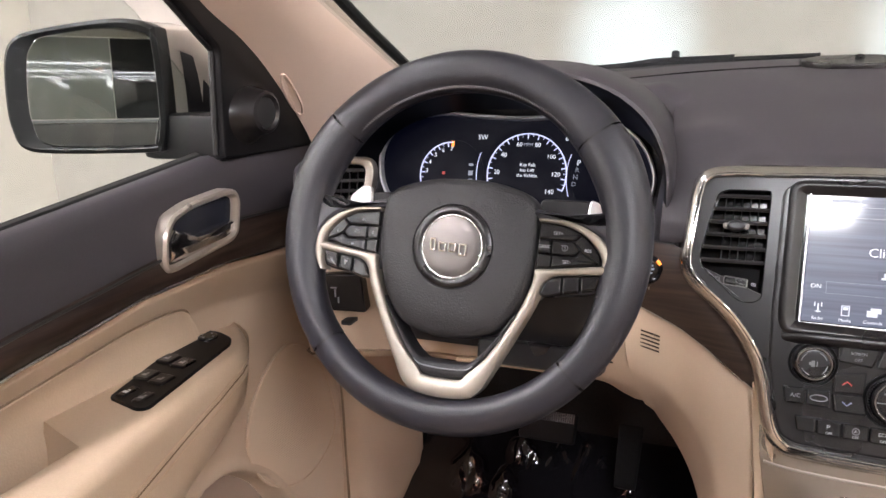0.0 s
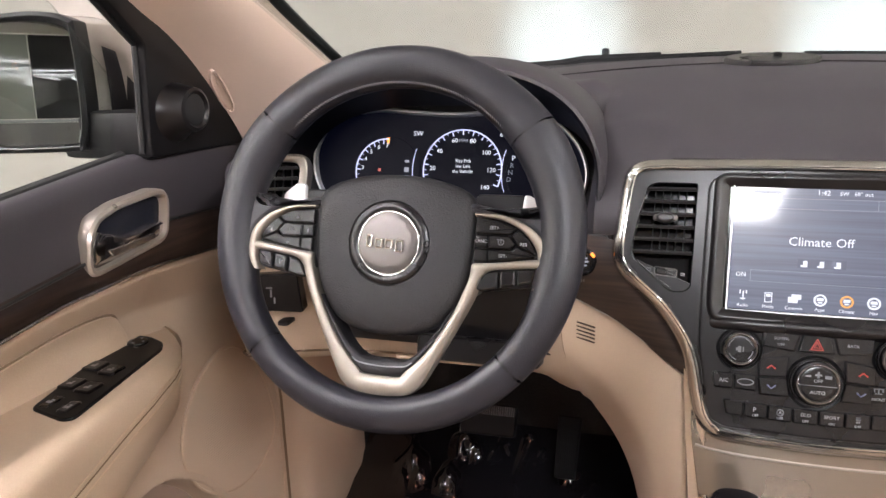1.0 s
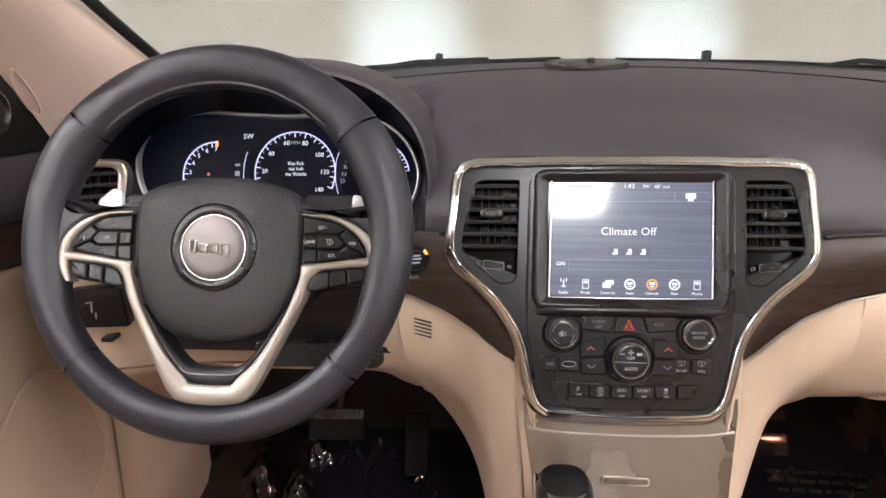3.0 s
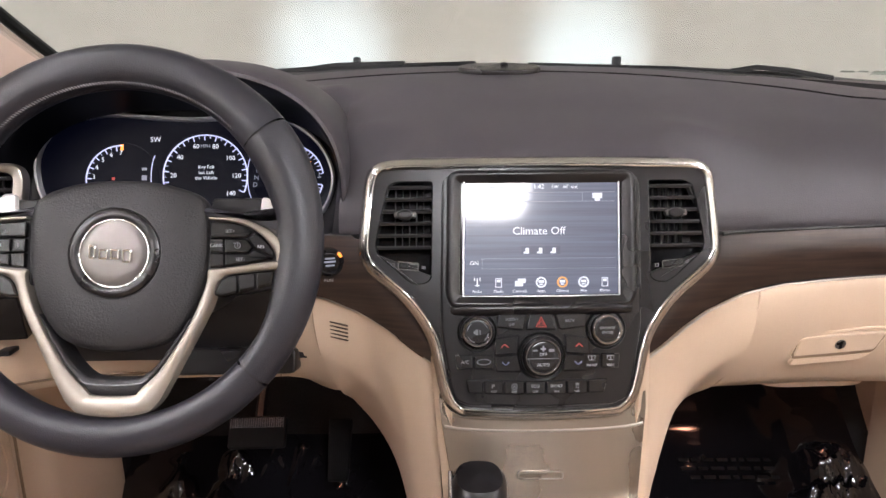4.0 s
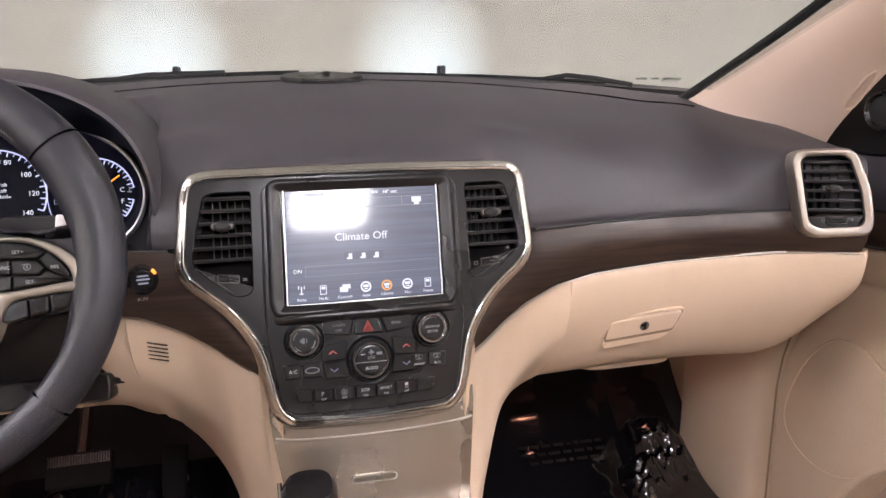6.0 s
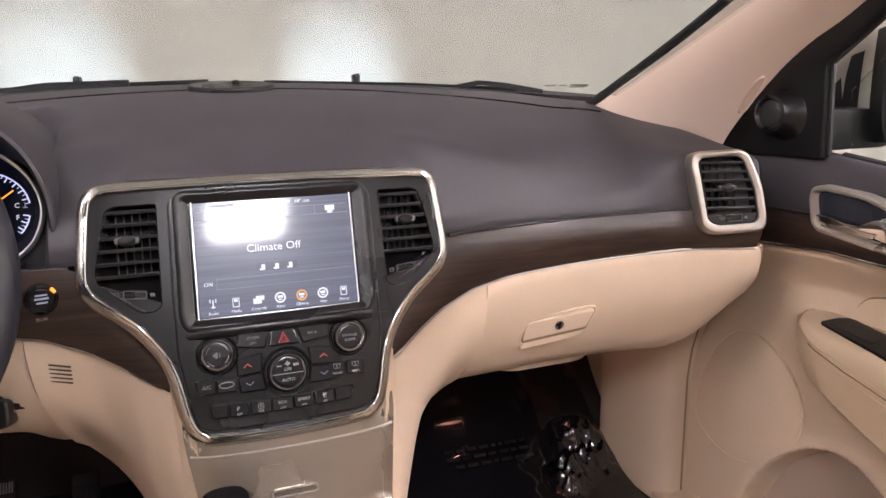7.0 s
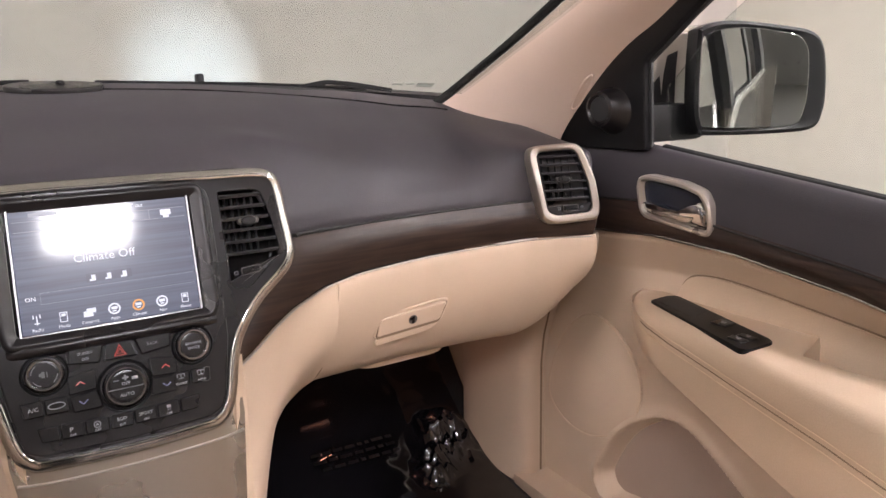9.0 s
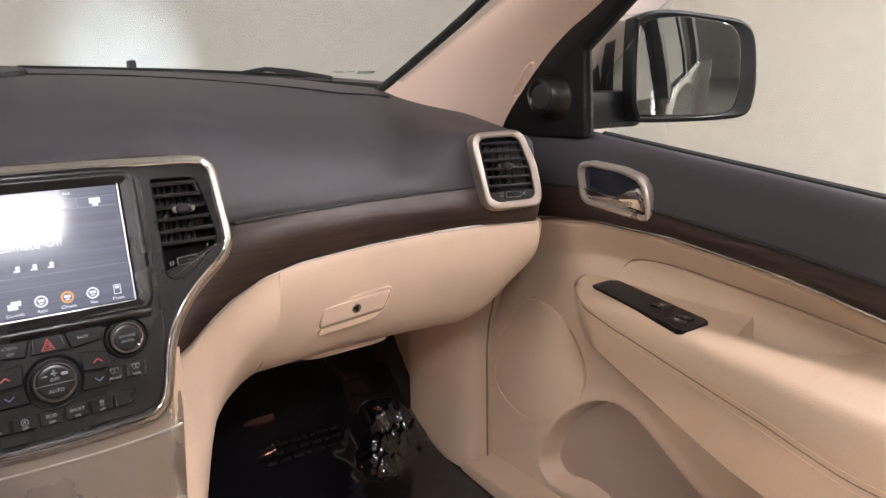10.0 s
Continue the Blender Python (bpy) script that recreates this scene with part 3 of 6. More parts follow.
dash = thing("dashboard", "dark soft dashboard with wood band and beige lower half", "dashboard", (0, 0.95, 0.85))
STATIONS = [*np.linspace(-0.678, -0.66, 5), *np.linspace(-0.64, 0.64, 66), *np.linspace(0.66, 0.678, 5)]
part("upper_pad", grid([[(x, y, z) for y, z in spline(upper_profile(x), 4, False)] for x in STATIONS], 0.006), M_PAD, dash, "dark grained soft upper pad")
tagged(bpy.data.objects["upper_pad"], "dark grained soft upper pad")
# moulded line across the pad, near the glass
for s in (-1, 1):
    line = []
    for x in np.linspace(s * 0.05, s * 0.58, 24):
        prof = upper_profile(x)
        line.append((x, 1.135 - 0.10 * (x / 0.6) ** 2, float(np.interp(1.135 - 0.10 * (x / 0.6) ** 2, [p[0] for p in prof], [p[1] for p in prof])) + 0.0008))
    part("pad_line", tube(line, 0.0016, 6), M_PAD2, dash)


def wood_edges(x):
    a = abs(x)
    bottom = table(a, (0.120, 0.935), (0.141, 0.948), (0.170, 0.970), (0.198, 0.987), (0.242, 1.006), (0.29, 1.0145), (0.348, 1.018), (0.45, 1.022), (0.583, 1.026), (0.68, 1.028))
    top = table(a, (0.120, 0.970), (0.16, 1.03), (0.195, 1.068), (0.214, 1.0755), (0.30, 1.0765), (0.435, 1.078), (0.584, 1.080), (0.68, 1.081))
    return bottom, max(top, bottom + 0.002)


def wood_band(x0, x1, n):
    rows = []
    for x in np.linspace(x0, x1, n):
        b, t = wood_edges(x)
        rows.append([(x, front(x) - 0.007 * math.sin(math.pi * k) + 0.012 * (k - 0.2) * smooth01(0.3, 0.12, abs(x)) + 0.002, b + (t - b) * k) for k in np.linspace(0, 1, 9)])
    return rows


part("wood_trim", grid(wood_band(0.122, 0.676, 60), 0.006), M_WOOD, dash, "glossy dark walnut band")
part("wood_trim", grid(wood_band(-0.122, -0.36, 30), 0.006), M_WOOD, dash, "glossy dark walnut band")
for x0, x1 in ((0.124, 0.672), (-0.124, -0.36)):
    part("chrome_strip", tube([(x, front(x) - 0.003 + 0.012 * -0.2 * smooth01(0.3, 0.12, abs(x)), wood_edges(x)[0] - 0.0015) for x in np.linspace(x0, x1, 50)], 0.0014, 8), M_FRAME, dash, "thin chrome strip")
    part("shadow_gap", tube([(x, front(x) + 0.004, wood_edges(x)[1] + 0.001) for x in np.linspace(x0 * 1.7 if abs(x0) < 0.2 else x0, x1, 40)], 0.0025, 6), M_SEAL, dash)


# beige lower half: flares beside the centre stack, and the glovebox front
LOW = [spline([(0.100, 0.655, 0.62), (0.125, 0.76, 0.672), (0.155, 0.83, 0.765), (0.196, 0.845, 0.835), (0.236, 0.85, 0.862)], 21, False)[i * 4] for i in range(22)]


def flare(s):
    """The beige side of the centre console that sweeps up to the wood band."""
    rows = []
    for k in np.linspace(0, 1, 22):
        # along the band from the stack to the glovebox seam, and down the console side
        xt = 0.122 + 0.137 * k
        top = (xt, front(xt) + 0.004, wood_edges(xt)[0] - 0.003)
        if k > 0.999:
            top = (0.262, front(0.262) + 0.004, wood_edges(0.262)[0] - 0.003)
        low = LOW[round(k * 21)]
        row = []
        for t in np.linspace(0, 1, 17):
            q = Vector(top).lerp(Vector(low), t)
            bow = math.sin(math.pi * t) * 0.016
            edge = table(k, (0, 0), (0.3, 0.6), (1, 1))
            roll = 0.085 * max(0.0, (t - 0.55) / 0.45) ** 1.6 * smooth01(1.0, 0.75, k) * smooth01(0.0, 0.12, k)
            q = q + Vector((0.15, 0.86, -0.45)) * roll
            row.append((s * (q.x + bow * 0.3 * k), q.y - bow * edge * (1 + 0.6 * k) + 0.012 * math.sin(math.pi * t) * (1 - edge), q.z))
        rows.append(row)
    return rows


for s in (-1, 1):
    part("console_flare", grid(flare(s), 0.004), M_BEIGE, dash, "smooth beige flare beside the centre stack")
    rows = [[(s * (0.100 + 0.012 * math.sin(k * 2)), 0.655 + 0.30 * t, 0.62 + 0.0 * t - 0.2 * k) for t in np.linspace(0, 1, 6)] for k in np.linspace(0, 1, 5)]
    rows[0] = [(s * 0.105, 0.655 + 0.30 * t, 0.70) for t in np.linspace(0, 1, 6)]
    part("console_side", grid(rows, 0.006), M_BEIGE, dash, "beige console side")
    rows = []
    for t in np.linspace(0, 1, 12):
        rows.append([(s * table(t, (0, 0.122), (1, 0.100)), table(t, (0, 0.766), (1, 0.652)), table(t, (0, 0.95), (1, 0.62))), (s * table(t, (0, 0.108), (0.45, 0.092), (1, 0.080)), table(t, (0, 0.742), (0.45, 0.712), (1, 0.645)), table(t, (0, 0.95), (1, 0.62)))])
    part("console_edge", grid(rows, 0.004), M_BEIGE2, dash, "beige edge strip")


def low_profile(x, top):
    f = front(x)
    return [(f + 0.004, top), (f + 0.001, top - 0.012), (f + 0.003, 0.97), (f + 0.0125, 0.935), (f + 0.032, 0.895), (f + 0.058, 0.866), (f + 0.098, 0.853), (f + 0.20, 0.862)]


rows = []
for x in [*np.linspace(0.262, 0.655, 40), 0.664, 0.672, 0.677]:
    top = wood_edges(x)[0] - 0.003
    prof = low_profile(x, top)
    lift = 0.095 * smooth01(0.555, 0.685, x) ** 1.8
    shift = -0.022 * smooth01(0.31, 0.258, x)
    rows.append([(x + shift * (top - z) / 0.15, y, z + lift * (top - z) / 0.16) for y, z in spline(prof, 4, False)])
gb = thing("glovebox", "beige glovebox door with a recessed pull handle", "glovebox", (0.46, 0.85, 0.92))
part("door", grid(rows, 0.006), M_BEIGE, gb, "smooth beige glovebox front")
part("door_gap", tube([Vector(p) + Vector((-0.003, 0.001, 0)) for p in rows[0][:25]], 0.0015, 6), M_SEAM, gb)
fg = plane_of((0.3745, 0.8095, 0.9335), (1, -0.02, 0.05), (0, -0.22, 0.975))
out = rounded([(-0.056, -0.017), (0.045, -0.013), (0.056, 0.015), (0.048, 0.017), (-0.047, 0.014), (-0.053, 0.010)], 0.006, 4)
part("handle_recess", ring(fg, offset2(out, 0.001), [(0.003, -0.006), (0.0022, 0.0003), (0.0, 0.0008), (-0.001, -0.004)]), M_BEIGE, gb, "rim round the pull")
part("pull_handle", plate(fg, offset2(out, -0.002), -0.006, 0.0030, 0.0015), M_BEIGE, gb, "beige pull handle")
part("handle_shadow", plate(fg, [(u, v - 0.004) for u, v in offset2(out, -0.001)], -0.008, 0.0015, 0.001), M_SEAM, gb)
scoop = rounded([(-0.056, -0.030), (0.030, -0.026), (0.046, -0.014), (-0.053, -0.019)], 0.005, 3)
part("finger_scoop", plate(fg, scoop, -0.008, 0.0012, 0.0010), M_BEIGE2, gb, "pale finger scoop")
part("lock", plate(fg, circle2(0.0, 0.0, 0.0068, 20), 0.002, 0.0042, 0.001), M_BADGE, gb, "round key lock")
bars("keyhole", fg, [(0.0, 0.0, 0.0035, 0.011), (-0.003, 0.002, 0.005, 0.004)], 0.0046, M_GLOSS, gb)
part("under_tray", plate(plane_of((0.405, 0.900, 0.8435), (1, 0, 0.01), (0, 1, 0)), box2(-0.080, -0.004, 0.080, 0.14, 0.04, 6), -0.008, 0.008, 0.003), M_BEIGE, gb, "beige tray under the glovebox")

# driver's knee panel and column
knee = thing("knee_panel", "beige knee panel under the steering column", "knee panel", (-0.45, 0.85, 0.95))
rows = []
for x in np.linspace(-0.262, -0.677, 36):
    a = abs(x)
    top = 1.015 if a < 0.30 else table(a, (0.30, 1.0), (0.33, 0.955), (0.50, 0.955), (0.54, 1.02), (0.66, 1.045))
    shift = 0.022 * smooth01(0.31, 0.258, a)
    f = front(x) + 0.012
    prof = [(f, top), (f - 0.004, top * 0.6 + 0.9 * 0.4), (f + 0.006, 0.905), (f + 0.03, 0.885), (f + 0.10, 0.876)]
    w = smooth01(0.345, 0.264, a)
    rows.append([Vector((x, y, z)).lerp(Vector(e) + Vector((x + 0.262, 0, 0)), w) for (y, z), e in zip(spline(prof, 4, False), flare(-1)[-1])])
part("panel", grid(rows, 0.006), M_BEIGE, knee)
part("panel_gap", tube([Vector(p) + Vector((0, -0.0008, 0)) for p in rows[0]], 0.0015, 6), M_SEAM, knee)
line = [Vector(r[8]) + Vector((0, -0.0065, 0)) for r in rows[2:]]
part("lower_gap", tube(line, 0.0016, 6), M_SEAM, knee)
fk = plane_of((-0.606, 0.772, 0.990), (1, 0.22, 0), (0, 0.05, 1))
sw = part("switch_box", plate(fk, rounded([(-0.030, -0.022), (0.030, -0.024), (0.024, 0.026), (-0.030, 0.026)], 0.004, 3), -0.03, 0.004, 0.002), M_GLOSS, knee, "black headlight switch panel")
bars("mark", fk, [(-0.012, 0.008, 0.008, 0.002), (-0.010, 0.001, 0.002, 0.010), (-0.006, -0.008, 0.002, 0.008)], 0.0045, M_GREY, sw)
part("release_lever", block(-0.612, 0.770, 0.947, -0.598, 0.80, 0.953, 0.002), M_BLACK, knee, "small black lever")
col = thing("steering_column", "black plastic steering column shroud", "steering column", (-0.407, 0.80, 1.0))
rows = []
for k in np.linspace(0, 1, 8):
    y, zc = 0.69 + 0.19 * k, 1.050 - 0.025 * k
    w, h = 0.060 + 0.02 * k, 0.048 + 0.010 * k
    rows.append([(-0.407 + w * math.cos(t), y, zc + h * math.sin(t)) for t in np.linspace(0, 2 * math.pi, 24, endpoint=False)])
part("shroud", grid(rows, 0, True), M_BLACK, col)
part("lower_cover", block(-0.55, 0.80, 0.925, -0.262, 0.93, 1.075, 0.01), M_BLACK, col, "black panel behind the column")
part("shelf", plate(plane_of((-0.355, 0.785, 0.937), (1, 0, 0), (0, 0.3, 1)), box2(-0.075, -0.020, 0.075, 0.010, 0.008), -0.03, 0.006, 0.003), M_PAD2, col, "dark lower cover")
part("trim_line", tube([(x, 0.788, 0.912 + 0.002 * math.cos((x + 0.37) * 12)) for x in np.linspace(-0.46, -0.300, 14)], 0.003, 8), M_BEIGE2, col, "pale edge below the column")


# ---------- instrument cluster ----------
cl = thing("instrument_cluster", "lit instrument cluster under a dark hooded binnacle", "instrument cluster", (-0.415, 0.90, 1.10))
HC = -0.420


def arch(w, h, zc, y, n=30, p=2.6, drop=0.10):
    out = []
    for i in range(n + 1):
        t = math.pi * i / n
        c, s_ = math.cos(t), math.sin(t)
        out.append((HC + w * math.copysign(abs(c) ** (2 / p), c), y, zc + h * abs(s_) ** (2 / p)))
    return [(out[0][0], y, zc - drop)] + out + [(out[-1][0], y, zc - drop)]


rows = [arch(0.190, 0.098, 1.115, 0.890), arch(0.193, 0.130, 1.115, 0.84), arch(0.194, 0.139, 1.115, 0.812), arch(0.197, 0.144, 1.115, 0.806), arch(0.200, 0.148, 1.115, 0.808),
        arch(0.204, 0.152, 1.115, 0.82), arch(0.207, 0.157, 1.115, 0.86), arch(0.208, 0.158, 1.115, 0.92), arch(0.205, 0.152, 1.115, 1.0), arch(0.195, 0.140, 1.115, 1.08), arch(0.17, 0.11, 1.115, 1.16)]
# inner rows of the hood, coloured black to paint the shade there
part("hood_underside_shade", grid(rows[:4]), M_SWITCH_SHADE, cl, "underside of the hood, blackened for its shade")
part("binnacle_hood", grid(rows[3:]), M_PAD, cl, "dark grained binnacle hood")
fc = plane_of((-0.42, 0.8935, 1.150), (1, 0, 0), (0, 0.2873, 0.9578))


def cz(pts):
    return [(x + 0.42, (z - 1.150) / 0.9578) for x, z in pts]


rim = spline(cz([(-0.603, 1.14), (-0.596, 1.173), (-0.571, 1.195), (-0.522, 1.206), (-0.459, 1.202), (-0.41, 1.200), (-0.355, 1.203), (-0.313, 1.204), (-0.271, 1.181),
                 (-0.249, 1.152), (-0.244, 1.12), (-0.262, 1.085), (-0.31, 1.065), (-0.42, 1.060), (-0.54, 1.066), (-0.588, 1.100)]), 5)
part("face", plate(fc, offset2(rim, 0.004), -0.012, -0.004, 0.001), M_CLUSTER, cl, "glossy dark instrument display")
part("rim", ring(fc, rim, [(0.0030, -0.004), (0.0028, 0.0035), (0.0012, 0.0062), (-0.0010, 0.0052), (-0.0018, -0.004)]), M_SILVER, cl, "chrome rim")
part("surround", loops(fc, [[(u, v, -0.004) for u, v in offset2(rim, 0.002)], [(u, v, 0.002) for u, v in offset2(rim, 0.012)], [(u, v, 0.016) for u, v in offset2(rim, 0.028)]], cap_last=False), M_BLACK, cl, "black inner surround")


def dial(u, v, r, a0, a1, ticks, name):
    """A lit scale: an arc with its tick marks; angles run clockwise from the left."""
    g = part(name, plate(fc, circle2(u, v, r + 0.004, 36), -0.005, -0.0032, 0.0005), M_CLUSTER, cl)
    pts = [(u - r * math.cos(radians(a)), v + r * math.sin(radians(a))) for a in np.linspace(a0, a1, 40)]
    part("arc", tube([fc(a, b, -0.002) for a, b in pts], 0.0009, 6), M_GAUGE, g, "lit violet-white arc")
    bm = bmesh.new()
    for i in range(ticks):
        a = radians(a0 + (a1 - a0) * i / (ticks - 1))
        ln, wd = (0.0065, 0.0007) if i % 2 == 0 else (0.004, 0.0004)
        c, s_ = -math.cos(a), math.sin(a)
        q = [(u + c * rr - s_ * w, v + s_ * rr + c * w) for rr, w in ((r, wd), (r, -wd), (r - ln, -wd), (r - ln, wd))]
        bm.faces.new([bm.verts.new(fc(x, y, -0.0018)) for x, y in q])
    part("ticks", bm, M_GAUGE, g, smooth=False)
    return g


sp = cz([(-0.400, 1.133)])[0]
SR = 0.0515
g = dial(sp[0], sp[1], SR, -25, 205 - 2, 29, "speedometer")
for i, num in enumerate(("20", "40", "60", "80", "100", "120", "140")):
    a = radians(2 + 35.5 * i)
    rr = SR - 0.0125 - (0.001 if num in ("100", "120", "140") else 0)
    words("number", num, 0.0080, fc, sp[0] - rr * math.cos(a), sp[1] + rr * math.sin(a), -0.0018, M_TEXT, g)
for i, w in enumerate(("Key Fob", "has Left", "the Vehicle")):
    words("message", w, 0.0060, fc, sp[0] + 0.001, sp[1] + 0.0115 - 0.0068 * i, -0.0018, M_TEXT, g)
words("unit", "MPH", 0.006, fc, sp[0], sp[1] + 0.0375, -0.0018, M_TEXTDIM, g)
tp = cz([(-0.503, 1.130)])[0]
g = dial(tp[0], tp[1], 0.042, -18, 92, 12, "rev_counter")
for i, num in enumerate("34567"):
    a = radians(6 + 21 * i)
    words("number", num, 0.0078, fc, tp[0] - 0.033 * math.cos(a), tp[1] + 0.033 * math.sin(a), -0.0018, M_TEXT, g)
bars("red_zone", fc, [(tp[0] + 0.001, tp[1] + 0.040, 0.0035, 0.007)], -0.0016, M_AMBER, g)
bars("warning_light", fc, [(tp[0] - 0.009, tp[1] + 0.001, 0.0035, 0.0035)], -0.0016, M_RED, g)
tp2 = cz([(-0.297, 1.130)])[0]
g = dial(tp2[0], tp2[1], 0.042, 78, 172, 14, "temperature_gauge")
words("letter", "C", 0.0078, fc, tp2[0] + 0.029, tp2[1] + 0.0035, -0.0018, M_TEXT, g)
part("needle", tube([fc(tp2[0] + 0.012, tp2[1] + 0.010, -0.0012), fc(tp2[0] + 0.027, tp2[1] + 0.021, -0.0012)], 0.0008, 6), M_AMBER, g, "amber needle")
bars("symbol", fc, [(tp2[0] + 0.037, tp2[1] + 0.004, 0.001, 0.006), (tp2[0] + 0.037, tp2[1] + 0.001, 0.005, 0.001)], -0.0016, M_TEXTDIM, g)
g = dial(tp2[0], tp2[1], 0.0417, 192, 222, 6, "fuel_gauge")
words("letter", "F", 0.0078, fc, tp2[0] + 0.029, tp2[1] - 0.0100, -0.0018, M_TEXT, g)
words("compass", "SW", 0.0088, fc, *cz([(-0.461, 1.177)])[0], -0.0018, M_TEXT, cl)
words("temperature", "68\u00b0F", 0.0088, fc, *cz([(-0.345, 1.177)])[0], -0.0018, M_TEXT, cl)
for i, ch in enumerate("PRND"):
    u, v = cz([(-0.334 - 0.0016 * i, 1.148 - 0.0085 * i)])[0]
    words("gear_letter", ch, 0.0095 if i == 0 else 0.008, fc, u, v, -0.0018, M_TEXT if i == 0 else M_TEXTDIM, cl)
for u0, s_ in ((0.0715 - 0.0, 1), (-0.0465, -1)):
    pts = [(u0 + s_ * 0.012 * math.cos(a) + (0 if s_ > 0 else 0.012), -0.018 + 0.034 * math.sin(a)) for a in np.linspace(-0.9, 0.9, 12)]
    part("side_arc", tube([fc(a if s_ < 0 else 2 * u0 - a + 0.012, b, -0.0025) for a, b in pts], 0.0005, 5), M_GAUGE, cl)
bars("telltale", fc, [(-0.0545, -0.008, 0.006, 0.003), (-0.0545, -0.019, 0.006, 0.006), (-0.0545, -0.028, 0.006, 0.003)], -0.0016, M_TEXTDIM, cl)

# ---------- steering wheel ----------
WC = Vector((-0.4075, 0.642, 1.107))
fw = plane_of(WC, (1, 0, 0), (0, 0.322, 0.947))
wheel = thing("steering_wheel", "black leather steering wheel with champagne metal spokes", "steering wheel", tuple(WC))
RIM = 0.1645


def rise(a):
    """Height round the rim, a little longer below the hub than above it."""
    return math.sin(a) * (1.004 - 0.016 * math.sin(a))


def rim_slim(a):
    """The rim is slimmer on its inner side below the spokes."""
    return 0.0085 * smooth01(-0.15, -0.60, math.sin(a))


def rim_part(a0, a1, n):
    rows = []
    for i in range(n + 1):
        a = radians(a0 + (a1 - a0) * i / n)
        grip = 0.0025 * (math.exp(-((math.degrees(a) % 360 - 150) / 18) ** 2) + math.exp(-((math.degrees(a) % 360 - 30) / 18) ** 2))
        rr, rd = 0.0212 + grip, 0.0175 + grip
        lean = lambda t: rr if math.cos(t) > 0 else rr - rim_slim(a) * -math.cos(t)
        rows.append([fw((RIM + lean(t) * math.cos(t)) * math.cos(a), (RIM + lean(t) * math.cos(t)) * rise(a), rd * math.sin(t)) for t in np.linspace(0, 2 * math.pi, 20, endpoint=False)])
    return rows


SEAMS = (37, 140, 223, 317)
for a0, a1 in ((37.35, 139.65), (140.35, 222.65), (223.35, 316.65), (-42.65, 36.65)):
    bm = grid(rim_part(a0, a1, 40), 0, True)
    part("rim_cover", bm, M_LEATHER, wheel, "smooth black leather cover")
for a in SEAMS:
    rows = [[fw((RIM + (0.0172 - (0 if math.cos(t) > 0 else rim_slim(b)) * -math.cos(t)) * math.cos(t)) * math.cos(b), (RIM + (0.0172 - (0 if math.cos(t) > 0 else rim_slim(b)) * -math.cos(t)) * math.cos(t)) * rise(b), 0.0135 * math.sin(t)) for t in np.linspace(0, 2 * math.pi, 20, endpoint=False)] for b in (radians(a - 1), radians(a + 1))]
    part("rim_seam", grid(rows, 0, True), M_SEAL, wheel)
bm = bmesh.new()
for a0, a1 in ((39, 138),):
    n = int((a1 - a0) / 1.05)
    for i in range(n):
        a = radians(a0 + (a1 - a0) * i / n)
        q = []
        for up in (0.0, 0.0011):
            for da, tt in ((-0.0058, 2.64), (-0.0046, 2.55), (0.0058, 2.47), (0.0046, 2.56)):
                r, rd = 0.0214 + up - rim_slim(a) * 0.75, 0.0177 + up
                q.append(bm.verts.new(fw((RIM + r * math.cos(tt)) * math.cos(a + da), (RIM + r * math.cos(tt)) * rise(a + da), rd * math.sin(tt))))
        bm.faces.new(q[4:])
        for j in range(4):
            bm.faces.new((q[j], q[(j + 1) % 4], q[4 + (j + 1) % 4], q[4 + j]))
tagged(part("stitching", bm, M_STITCH2, wheel, "pale grey stitching inside the rim", smooth=False), kind="stuff")


def mirrored(pts, s):
    return [(s * u, v) for u, v in (pts if s > 0 else pts[::-1])]


# the hub sits a little low and to the side of the rim's centre, turned by a fraction of a degree
HUB_TURN = radians(-0.7)


def fh_(u, v, d=0.0):
    return fw(0.0045 + u * math.cos(HUB_TURN) - v * math.sin(HUB_TURN), -0.0115 + u * math.sin(HUB_TURN) + v * math.cos(HUB_TURN), d)


def both(pts):
    """A closed outline from its right half, from the top centre to the bottom centre."""
    return pts + [(-u, v) for u, v in reversed(pts) if abs(u) > 1e-6]


pad = spline(both([(0.0, 0.0680), (0.033, 0.0660), (0.063, 0.0575), (0.0765, 0.0470), (0.0800, 0.0300), (0.0800, 0.002), (0.0770, -0.021), (0.0685, -0.0465), (0.0530, -0.0700), (0.036, -0.0805), (0.014, -0.0855), (0.0, -0.0860)]), 4)
rows = [[(u, v, -0.035) for u, v in offset2(pad, -0.006)], [(u, v, -0.006) for u, v in pad], [(u, v, 0.003) for u, v in offset2(pad, -0.0008)], [(u, v, 0.008) for u, v in offset2(pad, -0.0035)], [(u, v, 0.0105) for u, v in offset2(pad, -0.0085)]]
for f, h in ((0.78, 0.0128), (0.64, 0.0140)):
    rows.append([(u * f, (v + 0.012) * f - 0.012 + 0.004 * (1 - f), h) for u, v in pad])
ringed = circle2(0.0, 0.001, 0.0405, len(pad))
turn = min(range(len(pad)), key=lambda i: abs(math.atan2(ringed[i][1], ringed[i][0]) - math.atan2(pad[0][1], pad[0][0])))
ringed = ringed[turn:] + ringed[:turn]
if (pad[1][0] - pad[0][0]) * (ringed[1][0] - ringed[0][0]) < 0:
    ringed = [ringed[0]] + ringed[:0:-1]
for f, h in ((1.0, 0.0146), (0.97, 0.0128), (0.92, 0.0128)):
    rows.append([(u * f, 0.001 + (v - 0.001) * f, h) for u, v in ringed])
part("airbag_cover", loops(fh_, rows, True), M_AIRBAG, wheel, "grained dark airbag cover")
